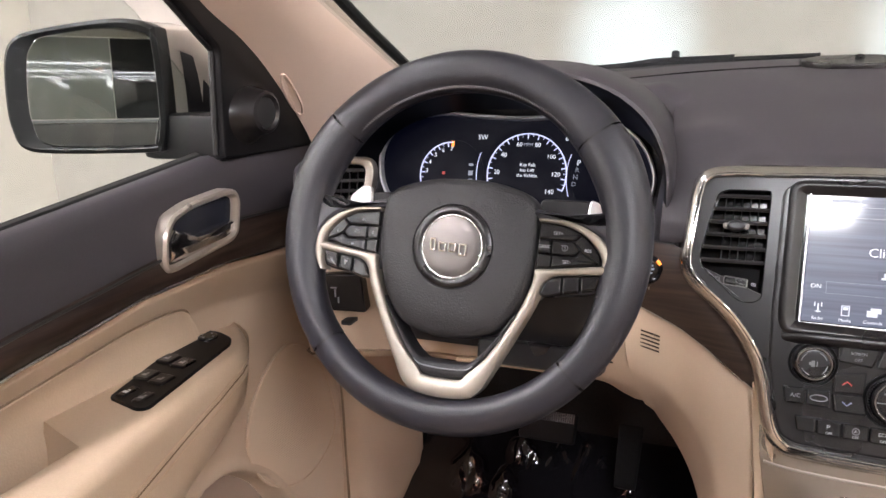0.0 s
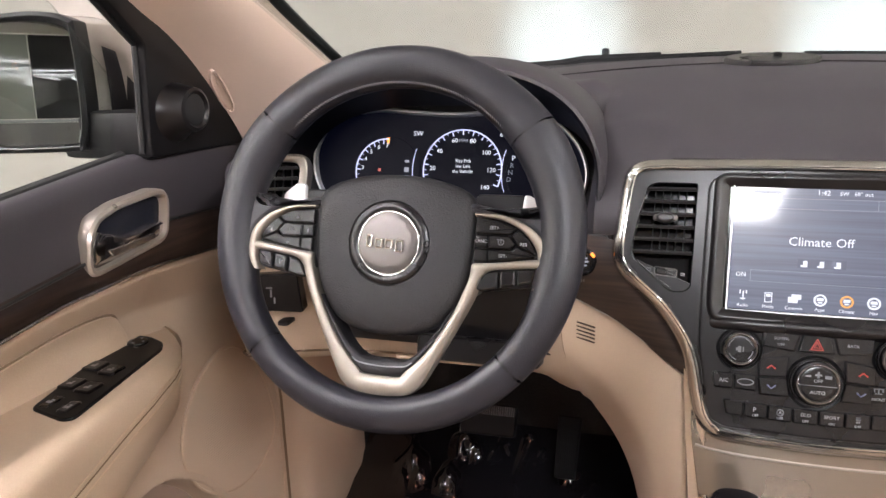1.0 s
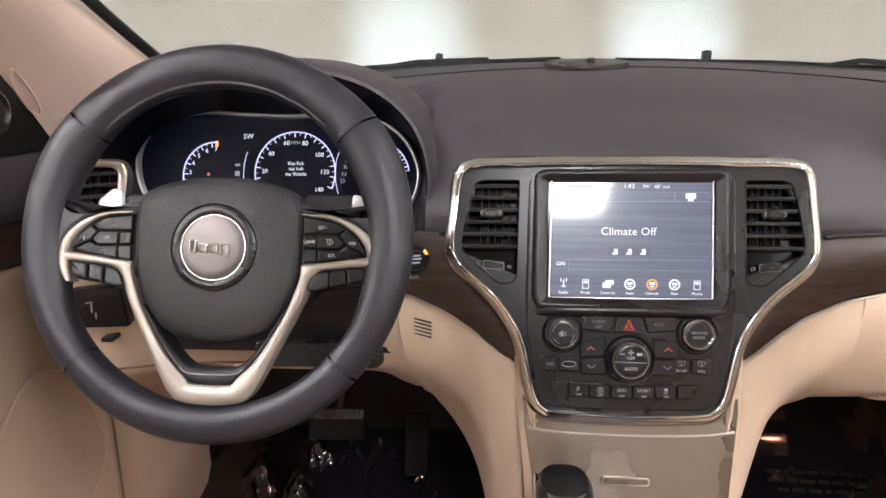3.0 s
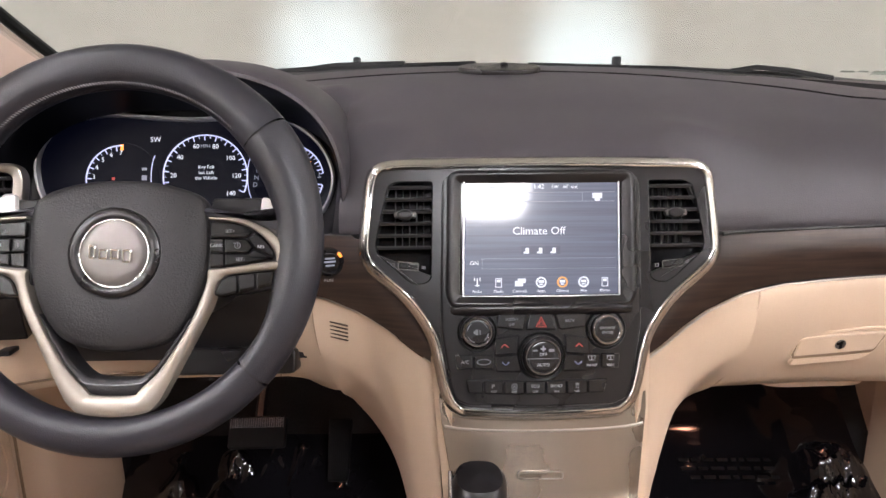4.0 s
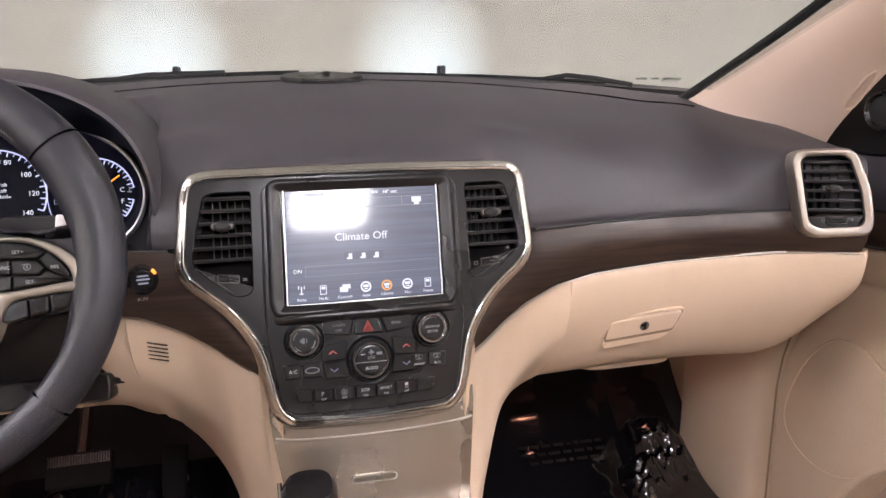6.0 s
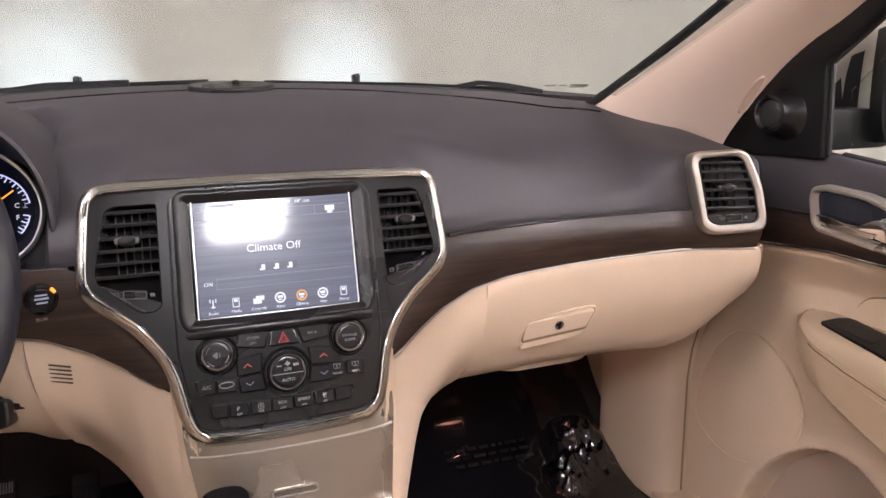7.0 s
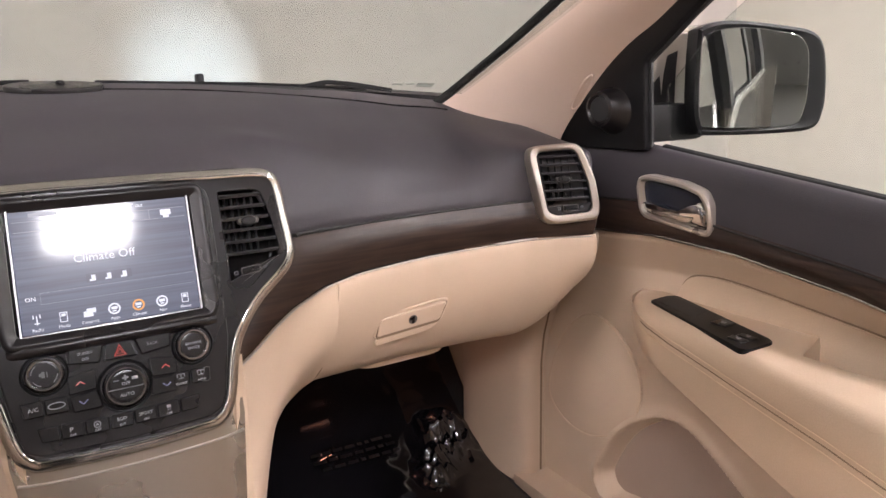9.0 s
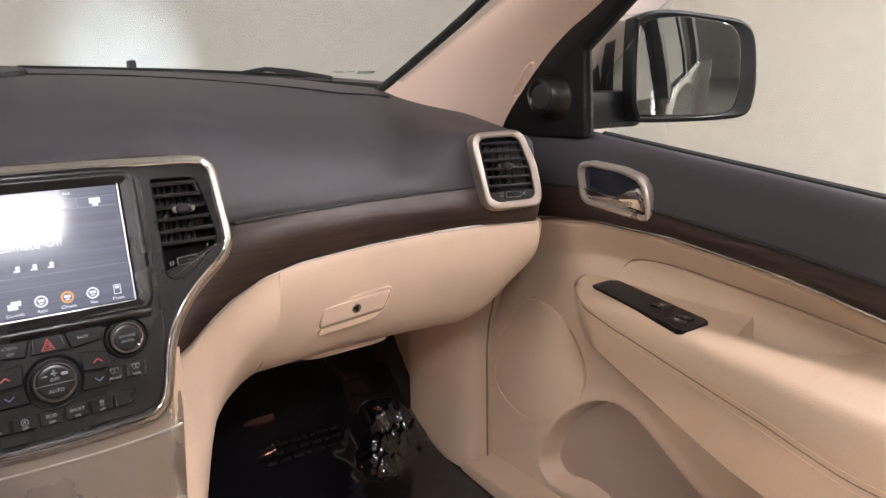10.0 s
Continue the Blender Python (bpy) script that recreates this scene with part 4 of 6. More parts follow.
part("badge_ring", ring(fh_, circle2(0, 0.001, 0.0360, 44), [(0.0034, 0.011), (0.0030, 0.0146), (0.0, 0.0160), (-0.0040, 0.0158), (-0.0056, 0.0145), (-0.0056, 0.011)]), M_PAD2, wheel, "dark satin ring round the badge")
badge = part("badge", plate(fh_, circle2(0, 0.001, 0.0300, 44), 0.010, 0.0146, 0.0015, 0.0008), M_BADGE, wheel, "round silver-grey badge")
part("badge_rim", ring(fh_, circle2(0, 0.001, 0.0298, 44), [(0.0007, 0.012), (0.0005, 0.0156), (-0.0003, 0.0156), (-0.0007, 0.012)]), M_CHROME2, badge, "chrome rim")
for u, v, w, h in ((-0.0180, 0.002, 0.0065, 0.0125), (-0.0085, 0.0, 0.0085, 0.0095), (0.0015, 0.0, 0.0085, 0.0095), (0.0120, -0.0015, 0.0085, 0.0120)):
    shape = box2(u - w / 2, v - h / 2, u + w / 2, v + h / 2, 0.0022, 3)
    part("raised_shape", ring(fh_, shape, [(0.0, 0.0148), (-0.0004, 0.0182), (-0.0010, 0.0185), (-0.0018, 0.0182), (-0.0021, 0.0150)]), M_CHROME, badge, "raised chrome shape")
part("imprint", ring(fh_, circle2(-0.004, -0.0492, 0.0022, 16), [(0.0004, 0.0122), (0.0004, 0.0128), (-0.0004, 0.0128), (-0.0004, 0.0122)]), M_SEAL, wheel, "faint moulded symbol")
bars("imprint", fh_, [(-0.002, -0.0455, 0.009, 0.0009), (0.0015, -0.0495, 0.004, 0.0009), (0.0, -0.0525, 0.0009, 0.004), (-0.0055, -0.0575, 0.003, 0.0045), (-0.001, -0.0575, 0.003, 0.0045), (0.0035, -0.0575, 0.003, 0.0045)], 0.0128, M_SEAL, wheel)

FRAME_OUT = spline([(0.0800, 0.0342), (0.104, 0.0332), (0.1225, 0.0278), (0.1375, 0.0186), (0.1478, 0.0052), (0.1500, -0.0110), (0.1475, -0.0230), (0.1418, -0.0320)], 5, False)
FRAME_IN = spline([(0.0800, 0.0314), (0.104, 0.0290), (0.1205, 0.0220), (0.1315, 0.0125), (0.1385, 0.0020), (0.1408, -0.0110), (0.1405, -0.0215), (0.1360, -0.0330)], 5, False)
for s in (-1, 1):
    # side spoke: leather bridge from the rim, metal frame, two groups of buttons
    web = mirrored(rounded([(0.072, 0.034), (0.110, 0.031), (0.140, 0.018), (0.149, 0.0), (0.146, -0.024), (0.136, -0.030), (0.090, -0.037), (0.078, -0.030)], 0.006, 3), s)
    part("spoke_web", plate(fh_, web, -0.020, 0.0030, 0.002), M_BLACK, wheel)
    fill = mirrored(spline([(0.074, 0.0430), (0.092, 0.0402), (0.110, 0.0368), (0.128, 0.0345), (0.142, 0.0365), (0.156, 0.0480), (0.162, 0.020), (0.158, -0.010), (0.154, -0.030), (0.147, -0.034), (0.149, -0.011), (0.146, 0.006), (0.136, 0.0195), (0.121, 0.0285), (0.103, 0.0335), (0.074, 0.0345)], 3), s)
    part("spoke_leather", plate(fh_, fill, -0.014, 0.0085, 0.004), M_LEATHER, wheel, "black leather bridge to the rim")
    part("spoke_frame", ribbon(fh_, [(s * u, v) for u, v in FRAME_OUT], [(s * u, v) for u, v in FRAME_IN], -0.004, 0.0110, 0.003), M_CHAMP, wheel, "champagne metal spoke frame")
    # one piece of metal: level bar running into the lower leg
    top = spline([(0.1440, -0.0045), (0.126, -0.0068), (0.110, -0.0092), (0.095, -0.0112), (0.0805, -0.0128), (0.0795, -0.0200), (0.0775, -0.0290), (0.0735, -0.0400), (0.0690, -0.0520), (0.0600, -0.0700), (0.0480, -0.0900), (0.0375, -0.1045), (0.0262, -0.1155), (0.0205, -0.1222)], 4, False)
    low = spline([(0.1440, -0.0128), (0.127, -0.0140), (0.113, -0.0157), (0.100, -0.0172), (0.0930, -0.0205), (0.0880, -0.0265), (0.0855, -0.0340), (0.0825, -0.0440), (0.0775, -0.0555), (0.0690, -0.0730), (0.0580, -0.0950), (0.0480, -0.1145), (0.0400, -0.1290), (0.0310, -0.1375)], 4, False)
    part("lower_spoke", ribbon(fh_, [(s * u, v) for u, v in top], [(s * u, v) for u, v in low], -0.008, 0.0108, 0.003), M_CHAMP, wheel, "champagne metal spoke")
    # upper button group
    for shape in ([(0.0812, 0.0158), (0.0965, 0.0158), (0.1135, 0.0158), (0.1195, 0.0215), (0.1040, 0.0278), (0.0812, 0.0302)],
                  [(0.0812, 0.0030), (0.0925, 0.0024), (0.0920, 0.0146), (0.0812, 0.0146)],
                  [(0.0938, 0.0024), (0.1145, 0.0020), (0.1185, 0.0070), (0.1120, 0.0146), (0.0934, 0.0146)],
                  [(0.1200, 0.0062), (0.1372, -0.0022), (0.1370, 0.0020), (0.1308, 0.0115), (0.1208, 0.0200), (0.1142, 0.0148)],
                  [(0.0812, -0.0112), (0.0932, -0.0098), (0.0932, 0.0012), (0.0812, 0.0018)],
                  [(0.0944, -0.0096), (0.1150, -0.0070), (0.1375, -0.0034), (0.1198, 0.0050), (0.1150, 0.0008), (0.0944, 0.0012)]):
        part("button", plate(fh_, mirrored(rounded(shape, 0.0012, 2), s), 0.0, 0.0088, 0.0014), M_BUTTON, wheel, "dark rubbery button")
    for shape in ([(0.0850, -0.0355), (0.0905, -0.0228), (0.0960, -0.0198), (0.1050, -0.0180), (0.1055, -0.0335), (0.0920, -0.0378)], [(0.1062, -0.0178), (0.1205, -0.0158), (0.1215, -0.0300), (0.1066, -0.0333)], [(0.1217, -0.0157), (0.1390, -0.0137), (0.1362, -0.0265), (0.1227, -0.0298)]):
        part("button", plate(fh_, mirrored(rounded(shape, 0.0022, 2), s), -0.002, 0.0086, 0.0022), M_BUTTON, wheel, "dark rubbery button")
VEE_OUT = spline([(-0.0310, -0.1375), (-0.0200, -0.1402), (0.0, -0.1415), (0.0200, -0.1402), (0.0310, -0.1375)], 5, False)
VEE_IN = spline([(-0.0205, -0.1222), (-0.0150, -0.1235), (0.0, -0.1238), (0.0150, -0.1235), (0.0205, -0.1222)], 5, False)
part("lower_plate", ribbon(fh_, VEE_IN, VEE_OUT, -0.008, 0.0108, 0.003), M_CHAMP, wheel, "champagne metal lower plate")
# dark grained trough between the lower legs
outer = spline([(0.0690, -0.0520), (0.0600, -0.0700), (0.0480, -0.0900), (0.0375, -0.1045), (0.0262, -0.1155), (0.0195, -0.1225), (0.0, -0.1240), (-0.0195, -0.1225), (-0.0262, -0.1155), (-0.0375, -0.1045), (-0.0480, -0.0900), (-0.0600, -0.0700), (-0.0690, -0.0520)], 4, False)
inner = spline([(0.0610, -0.0600), (0.0535, -0.0720), (0.0445, -0.0855), (0.0350, -0.0975), (0.0260, -0.1050), (0.0180, -0.1080), (0.0, -0.1088), (-0.0180, -0.1080), (-0.0260, -0.1050), (-0.0350, -0.0975), (-0.0445, -0.0855), (-0.0535, -0.0720), (-0.0610, -0.0600)], 4, False)
part("lower_inlay", ribbon(fh_, outer, inner, -0.020, 0.0062, 0.004), M_AIRBAG, wheel, "grained black inlay between the legs")
part("inlay_groove", tube([fh_(u, v, 0.0064) for u, v in spline([(-0.030, -0.1085), (-0.022, -0.1130), (0.0, -0.1145), (0.022, -0.1130), (0.030, -0.1085)], 5, False)], 0.0007, 6), M_STITCH2, wheel, "grey moulded line")
part("hub", plate(fw, circle2(0, -0.01, 0.062, 32), -0.06, -0.012, 0.01), M_BLACK, wheel)
for lab, u, v in (("SET+", 0.0985, 0.0212), ("SET-", 0.1080, -0.0040), ("CANC", 0.0868, 0.0085), ("RES", 0.1262, 0.0075)):
    words("lettering", lab, 0.0042, fh_, u, v, 0.0090, M_WHITE, wheel)
words("lettering", "OK", 0.0040, fh_, -0.1040, 0.0085, 0.0090, M_WHITE, wheel)
part("symbol", ring(fh_, circle2(0.1055, 0.0085, 0.0026, 16), [(0.0003, 0.0085), (0.0003, 0.0090), (-0.0003, 0.0090), (-0.0003, 0.0085)]), M_GREY, wheel, smooth=False)
marks_of("symbol", fh_, [(0.1055, 0.0088, 0.0006, 0.0034), (0.1025, 0.0108, 0.002, 0.0007), (-0.0985, 0.0205, 0.0036, 0.0012), (-0.0985, 0.0218, 0.0018, 0.001), (-0.1262, 0.0078, 0.0014, 0.0034), (-0.0868, 0.0085, 0.0014, 0.0034), (-0.1080, -0.0040, 0.0036, 0.0012), (-0.1080, -0.0052, 0.0018, 0.001),
                         (-0.1290, -0.0215, 0.0012, 0.0042), (-0.1278, -0.0238, 0.003, 0.0012), (-0.1140, -0.0235, 0.0014, 0.0052), (-0.1128, -0.0225, 0.0030, 0.0014)], 0.0090, M_GREY, wheel)
# shift paddles behind the spokes and the indicator stalk
for s in (-1, 1):
    pd = rounded([(-0.1295, 0.030), (-0.1045, 0.030), (-0.1055, 0.049), (-0.1155, 0.0505), (-0.1295, 0.0385)] if s < 0 else [(0.1215, 0.026), (0.1425, 0.026), (0.1385, 0.0385), (0.1290, 0.0440), (0.1235, 0.0445)], 0.003, 3)
    part("shift_paddle", plate(fw, pd, -0.030, -0.024, 0.002), M_PLASTICPAD, wheel, "silver shift paddle")
    part("paddle_mount", plate(fw, mirrored(box2(0.075, 0.022, 0.125, 0.045, 0.006), s), -0.040, -0.0305, 0.002), M_BLACK, wheel)
st = thing("indicator_stalk", "black indicator stalk behind the wheel", "stalk", (-0.50, 0.74, 1.10))
part("stalk", tube([(-0.45, 0.755, 1.095), (-0.52, 0.748, 1.105), (-0.575, 0.742, 1.115)], lambda t: 0.011 - 0.003 * t, 10), M_BLACK, st)
st = thing("wiper_stalk", "black multi-function stalk behind the wheel", "stalk", (-0.31, 0.74, 1.10))
part("stalk", tube([(-0.36, 0.755, 1.09), (-0.30, 0.748, 1.095)], 0.009, 10), M_BLACK, st)
bars("mark", plane_of((-0.262, 0.745, 1.145), (1, 0, 0), (0, 0.2, 1)), [(0, 0, 0.006, 0.012), (0.002, 0.008, 0.008, 0.002)], 0, M_AMBER, st)

# ---------- engine start button on the wood ----------
sb = thing("start_button", "round engine start button with amber light ring", "start button", (-0.235, 0.79, 1.035))
fs = plane_of((-0.2372, 0.7830, 1.0500), (1, 0.25, 0), (0, 0.05, 1))
part("bezel", ring(fs, circle2(0, 0, 0.0128, 28), [(0.0035, -0.006), (0.003, 0.004), (0.0, 0.0055), (-0.002, 0.003), (-0.002, -0.004)]), M_GLOSS, sb, "gloss black bezel")
cap = part("cap", plate(fs, circle2(0, 0, 0.0114, 28), -0.004, 0.004, 0.0012), M_BUTTON, sb, "dark button cap")
bars("caption", fs, [(0, 0.0045, 0.011, 0.0018), (0, 0.0008, 0.013, 0.002), (0, -0.0035, 0.010, 0.0018)], 0.0044, M_TEXTDIM, cap)
part("light_ring", tube([fs(0.0138 * math.cos(a), 0.0138 * math.sin(a), 0.0055) for a in np.linspace(0.45, 0.85, 6)], 0.0018, 6), M_AMBER, sb, "amber light")
words("caption", "RUN", 0.005, fs, -0.002, -0.0205, 0.0035, M_WHITE, sb)


# ---------- centre stack ----------
ff_ = plane_of((0, 0.728, 0.908), (1, 0, 0), (0, 0.33, 1))


def ff(u, v, d=0.0):
    return ff_(u - 0.0040 + 0.0218 * v, v, d)


def vz(z):
    """From the nominal heights of the controls to the way up the tilted face."""
    return (table(z, (0.88, 0.868), (0.904, 0.8938), (0.957, 0.9503), (0.9825, 0.9770), (1.0155, 1.0137), (1.139, 1.1358), (1.2, 1.196)) - 0.908) * 1.0531


def sym(pts):
    """A closed outline from its right half, given from the top centre round to the bottom centre."""
    right = [(u, vz(z)) for u, z in pts]
    return right + [(-u, v) for u, v in reversed(right) if abs(u) > 1e-6]


stack = thing("centre_stack", "dark centre stack in a chrome surround with screen and controls", "centre console", (0, 0.76, 1.0))
outline = spline(sym([(0.0, 1.1605), (0.06, 1.1605), (0.12, 1.1595), (0.167, 1.1585), (0.1855, 1.1535), (0.1925, 1.140), (0.1960, 1.105), (0.1985, 1.070), (0.196, 1.057), (0.186, 1.043),
                      (0.152, 1.015), (0.129, 0.990), (0.117, 0.967), (0.108, 0.932), (0.102, 0.916), (0.092, 0.906), (0.075, 0.9015), (0.0, 0.899)]), 4)[::-1]
part("backing", plate(ff, offset2(outline, -0.002), -0.05, -0.021, 0.001), M_BLACK, stack, "satin black panel")
part("chrome_surround", ring(ff, outline, [(-0.0030, -0.012), (-0.0030, 0.0050), (-0.0036, 0.0064), (-0.0048, 0.0068), (-0.0060, 0.0060), (-0.0069, 0.0040), (-0.0072, 0.001), (-0.0072, -0.004)]), M_CHROME, stack, "bright chrome surround")
part("champagne_surround", ring(ff, outline, [(0.0065, -0.030), (0.0060, -0.003), (0.0046, 0.0010), (0.0020, 0.0036), (-0.0008, 0.0052), (-0.0027, 0.0056), (-0.0029, -0.020)]), M_CHROME2, stack, "champagne outer surround")
panel = sym([(0.0, 1.1475), (0.100, 1.1475), (0.1085, 1.1440), (0.1120, 1.135), (0.1125, 1.03), (0.1115, 0.985), (0.1010, 0.930), (0.0950, 0.9155), (0.080, 0.9095), (0.0, 0.9075)])[::-1]
part("fascia", plate(ff, rounded(panel, 0.004, 2), -0.006, 0.0035, 0.003, 0.0), M_PAD2, stack, "dark satin fascia")
# raised side rails and the screen's sunken frame
hood = sym([(0.0, 1.1455), (0.094, 1.1455), (0.100, 1.1425), (0.1005, 1.02), (0.097, 1.009), (0.0, 1.0075)])[::-1]
part("screen_frame", ring(ff, rounded(hood, 0.004, 2), [(0.0065, 0.0), (0.0055, 0.0062), (0.0035, 0.0085), (0.0010, 0.0094), (-0.0012, 0.0088), (-0.0092, 0.0046), (-0.0098, 0.0020)]), M_PAD2, stack, "dark bevelled screen frame")
rows = []
for i in range(9):
    a = math.pi * i / 8
    rows.append([(u, vz(1.0035) + 0.0085 * math.cos(a) * (1 - 0.25 * (u / 0.1) ** 4), 0.002 + 0.0095 * math.sin(a) * (1 - (abs(u) / 0.1045) ** 8)) for u in np.linspace(-0.104, 0.104, 28)])
part("ledge", loops(ff, rows, cap_last=False, closed=False), M_PAD2, stack, "rounded satin ledge under the screen")
display = part("display", plate(ff, box2(-0.0905, vz(1.0095), 0.0905, vz(1.1415), 0.003), 0.0005, 0.0042, 0.0008), M_GLOSS, stack, "gloss black display border")
lit = part("lit_screen", plate(ff, box2(-0.0855, vz(1.0165), 0.0855, vz(1.1380), 0.0015), 0.003, 0.0046, 0.0004), M_SCREEN, display, "lit blue-grey touch screen")
part("screen_rim", ring(ff, box2(-0.0865, vz(1.0155), 0.0865, vz(1.1390), 0.0015), [(0.0014, 0.004), (0.0012, 0.0054), (-0.0003, 0.0054), (-0.0005, 0.004)]), M_SILVER, display, "thin silver rim")
D = 0.0050
words("screen_text", "Climate Off", 0.0125, ff, -0.003, vz(1.0845), D, M_TEXT, display)
words("screen_text", "1:42", 0.0072, ff, -0.003, vz(1.1325), D, M_TEXT, display)
words("screen_text", "SW   68\u00b0 out", 0.0055, ff, 0.026, vz(1.1322), D, M_TEXT, display)
words("screen_text", "ON", 0.0062, ff, -0.075, vz(1.0505), D, M_TEXT, display)
bars("screen_mark", ff, [(-0.055, vz(1.1325), 0.026, 0.0035)], D, M_TEXTDIM, display)
bars("screen_line", ff, [(0.0, vz(1.1265), 0.165, 0.0005), (0.0, vz(1.1165), 0.165, 0.0005), (0.046, vz(1.1215), 0.0005, 0.010), (0.008, vz(1.0555), 0.150, 0.0004), (0.008, vz(1.0445), 0.150, 0.0004), (-0.066, vz(1.0500), 0.0004, 0.011)], D, M_TEXTDIM, display)
bars("screen_icon", ff, [(0.063, vz(1.1225), 0.011, 0.006), (0.063, vz(1.1180), 0.006, 0.003)], D, M_TEXT, display)
for u in (-0.016, -0.001, 0.014):
    bars("screen_icon", ff, [(u, vz(1.064), 0.004, 0.0055), (u - 0.001, vz(1.0615), 0.006, 0.002)], D, M_TEXT, display)
bars("icon_strip", ff, [(-0.001, vz(1.064), 0.044, 0.009)], 0.0047, material("strip_blue", (0.05, 0.06, 0.09), 0.4, emit=0.6), display)
for i, cap in enumerate(("Radio", "Media", "Controls", "Apps", "Climate", "Nav", "Phone")):
    u = -0.0715 + 0.0237 * i
    words("icon_caption", cap, 0.0045, ff, u, vz(1.0205), D, M_TEXT, display)
    if cap == "Radio":
        bars("icon", ff, [(u, vz(1.0300), 0.0012, 0.009), (u - 0.003, vz(1.0335), 0.001, 0.004), (u + 0.003, vz(1.0335), 0.001, 0.004), (u, vz(1.0270), 0.005, 0.001)], D, M_TEXT, display)
    elif cap in ("Media", "Phone"):
        bars("icon", ff, [(u, vz(1.0340), 0.007, 0.0008), (u, vz(1.0250), 0.007, 0.0008), (u - 0.0032, vz(1.0295), 0.0008, 0.010), (u + 0.0032, vz(1.0295), 0.0008, 0.010), (u, vz(1.0315), 0.004, 0.003)], D, M_TEXT, display)
    elif cap == "Controls":
        bars("icon", ff, [(u - 0.001, vz(1.0285), 0.009, 0.006), (u + 0.002, vz(1.0315), 0.009, 0.005)], D, M_TEXT, display)
    else:
        mat = M_ORANGE if cap == "Climate" else M_TEXT
        part("icon", ring(ff, circle2(u, vz(1.0297), 0.0052, 20), [(0.0009, D - 0.0005), (0.0009, D), (-0.0009, D), (-0.0009, D - 0.0005)]), mat, display, smooth=False)
        bars("icon", ff, [(u, vz(1.0305), 0.006, 0.003), (u, vz(1.0275), 0.004, 0.0015)], D, M_TEXT, display)


def knob(u, z, r, h):
    v = vz(z)
    k = part("knob", loops(ff, [[(p, q, e) for p, q in circle2(u, v, rr, 44)] for rr, e in ((r * 1.09, 0.0), (r * 1.09, 0.0042), (r * 1.06, 0.0050), (r * 0.97, 0.0044), (r * 0.91, 0.001))]), M_SWITCH_SHADE, stack, "black rotary knob base")
    part("collar", loops(ff, [[(p, q, e) for p, q in circle2(u, v, rr, 44)] for rr, e in ((r * 0.90, 0.002), (r * 0.88, h * 0.55), (r * 0.86, h * 0.80), (r * 0.83, h * 0.90), (r * 0.78, h * 0.92))]), M_BUTTON, k, "dark ribbed collar")
    bm = bmesh.new()
    for i in range(56):
        a = 2 * math.pi * i / 56
        c, s_ = math.cos(a), math.sin(a)
        q = []
        for dd in (0.0055, h * 0.72):
            for w in (-0.0005, 0.0005):
                q.append(bm.verts.new(ff(u + c * (r * 0.885 + 0.0004) - s_ * w, v + s_ * (r * 0.885 + 0.0004) + c * w, dd)))
        bm.faces.new((q[0], q[1], q[3], q[2]))
    part("ribs", bm, M_BLACK, k, smooth=False)
    part("chrome_ring", ring(ff, circle2(u, v, r * 0.74, 40), [(0.0018, h * 0.7), (0.0016, h * 0.93), (0.0006, h * 1.0), (-0.0006, h * 1.0), (-0.0018, h * 0.93), (-0.0018, h * 0.7)]), M_DARKCHROME, k, "dark polished ring")
    part("cap", plate(ff, circle2(u, v, r * 0.69, 40), 0.003, h * 0.93, 0.001, -0.0004), M_BUTTON, k, "flat black cap")
    return k


D2 = 0.0135
k = knob(-0.0713, 0.982, 0.0205, 0.014)
bars("symbol", ff, [(-0.0723, vz(0.982), 0.003, 0.006), (-0.0688, vz(0.982), 0.001, 0.005), (-0.0743, vz(0.982), 0.003, 0.003)], D2, M_GREY, k)
for t0 in (0.4, 2.2, 3.6, 5.4):
    part("arc_mark", tube([ff(-0.0713 + 0.0115 * math.cos(a), vz(0.982) + 0.0115 * math.sin(a), 0.0131) for a in np.linspace(t0, t0 + 0.8, 8)], 0.0004, 5), M_GREY, k)
k = knob(0.0713, 0.983, 0.0205, 0.014)
words("lettering", "BROWSE", 0.0042, ff, 0.0713, vz(0.9845), D2 - 0.0002, M_GREY, k)
words("lettering", "ENTER", 0.0042, ff, 0.0713, vz(0.9800), D2 - 0.0002, M_GREY, k)
k = knob(0.0, 0.957, 0.0250, 0.017)
bars("divider", ff, [(0.0, vz(0.9555), 0.034, 0.0007)], 0.0162, M_GREY, k)
words("lettering", "AUTO", 0.0050, ff, 0.0, vz(0.9495), 0.0161, M_WHITE, k)
words("lettering", "OFF", 0.0048, ff, 0.0, vz(0.9595), 0.0161, M_WHITE, k)
bars("fan_symbol", ff, [(0.0, vz(0.965), 0.006, 0.0018), (0.0, vz(0.965), 0.0018, 0.006), (-0.009, vz(0.9635), 0.005, 0.0015), (0.009, vz(0.9635), 0.006, 0.003)], 0.0161, M_GREY, k)


def button(pts, mat=None, d=0.0075, label="dark push button"):
    return part("button", plate(ff, rounded([(u, vz(z)) for u, z in pts], 0.0016, 2), 0.001, d, 0.0014), mat or M_BUTTON, stack, label)


B = 0.0077
b = button([(-0.0130, 0.9985), (-0.0175, 0.9835), (0.0160, 0.9835), (0.0110, 0.9985)], label="hazard warning button")
tri = [(-0.001, vz(0.9955)), (-0.0065, vz(0.9862)), (0.0045, vz(0.9862))]
part("triangle", ring(ff, tri, [(0.0006, B - 0.0005), (0.0006, B), (-0.0008, B), (-0.0008, B - 0.0005)]), M_RED, b, "red warning triangle", smooth=False)
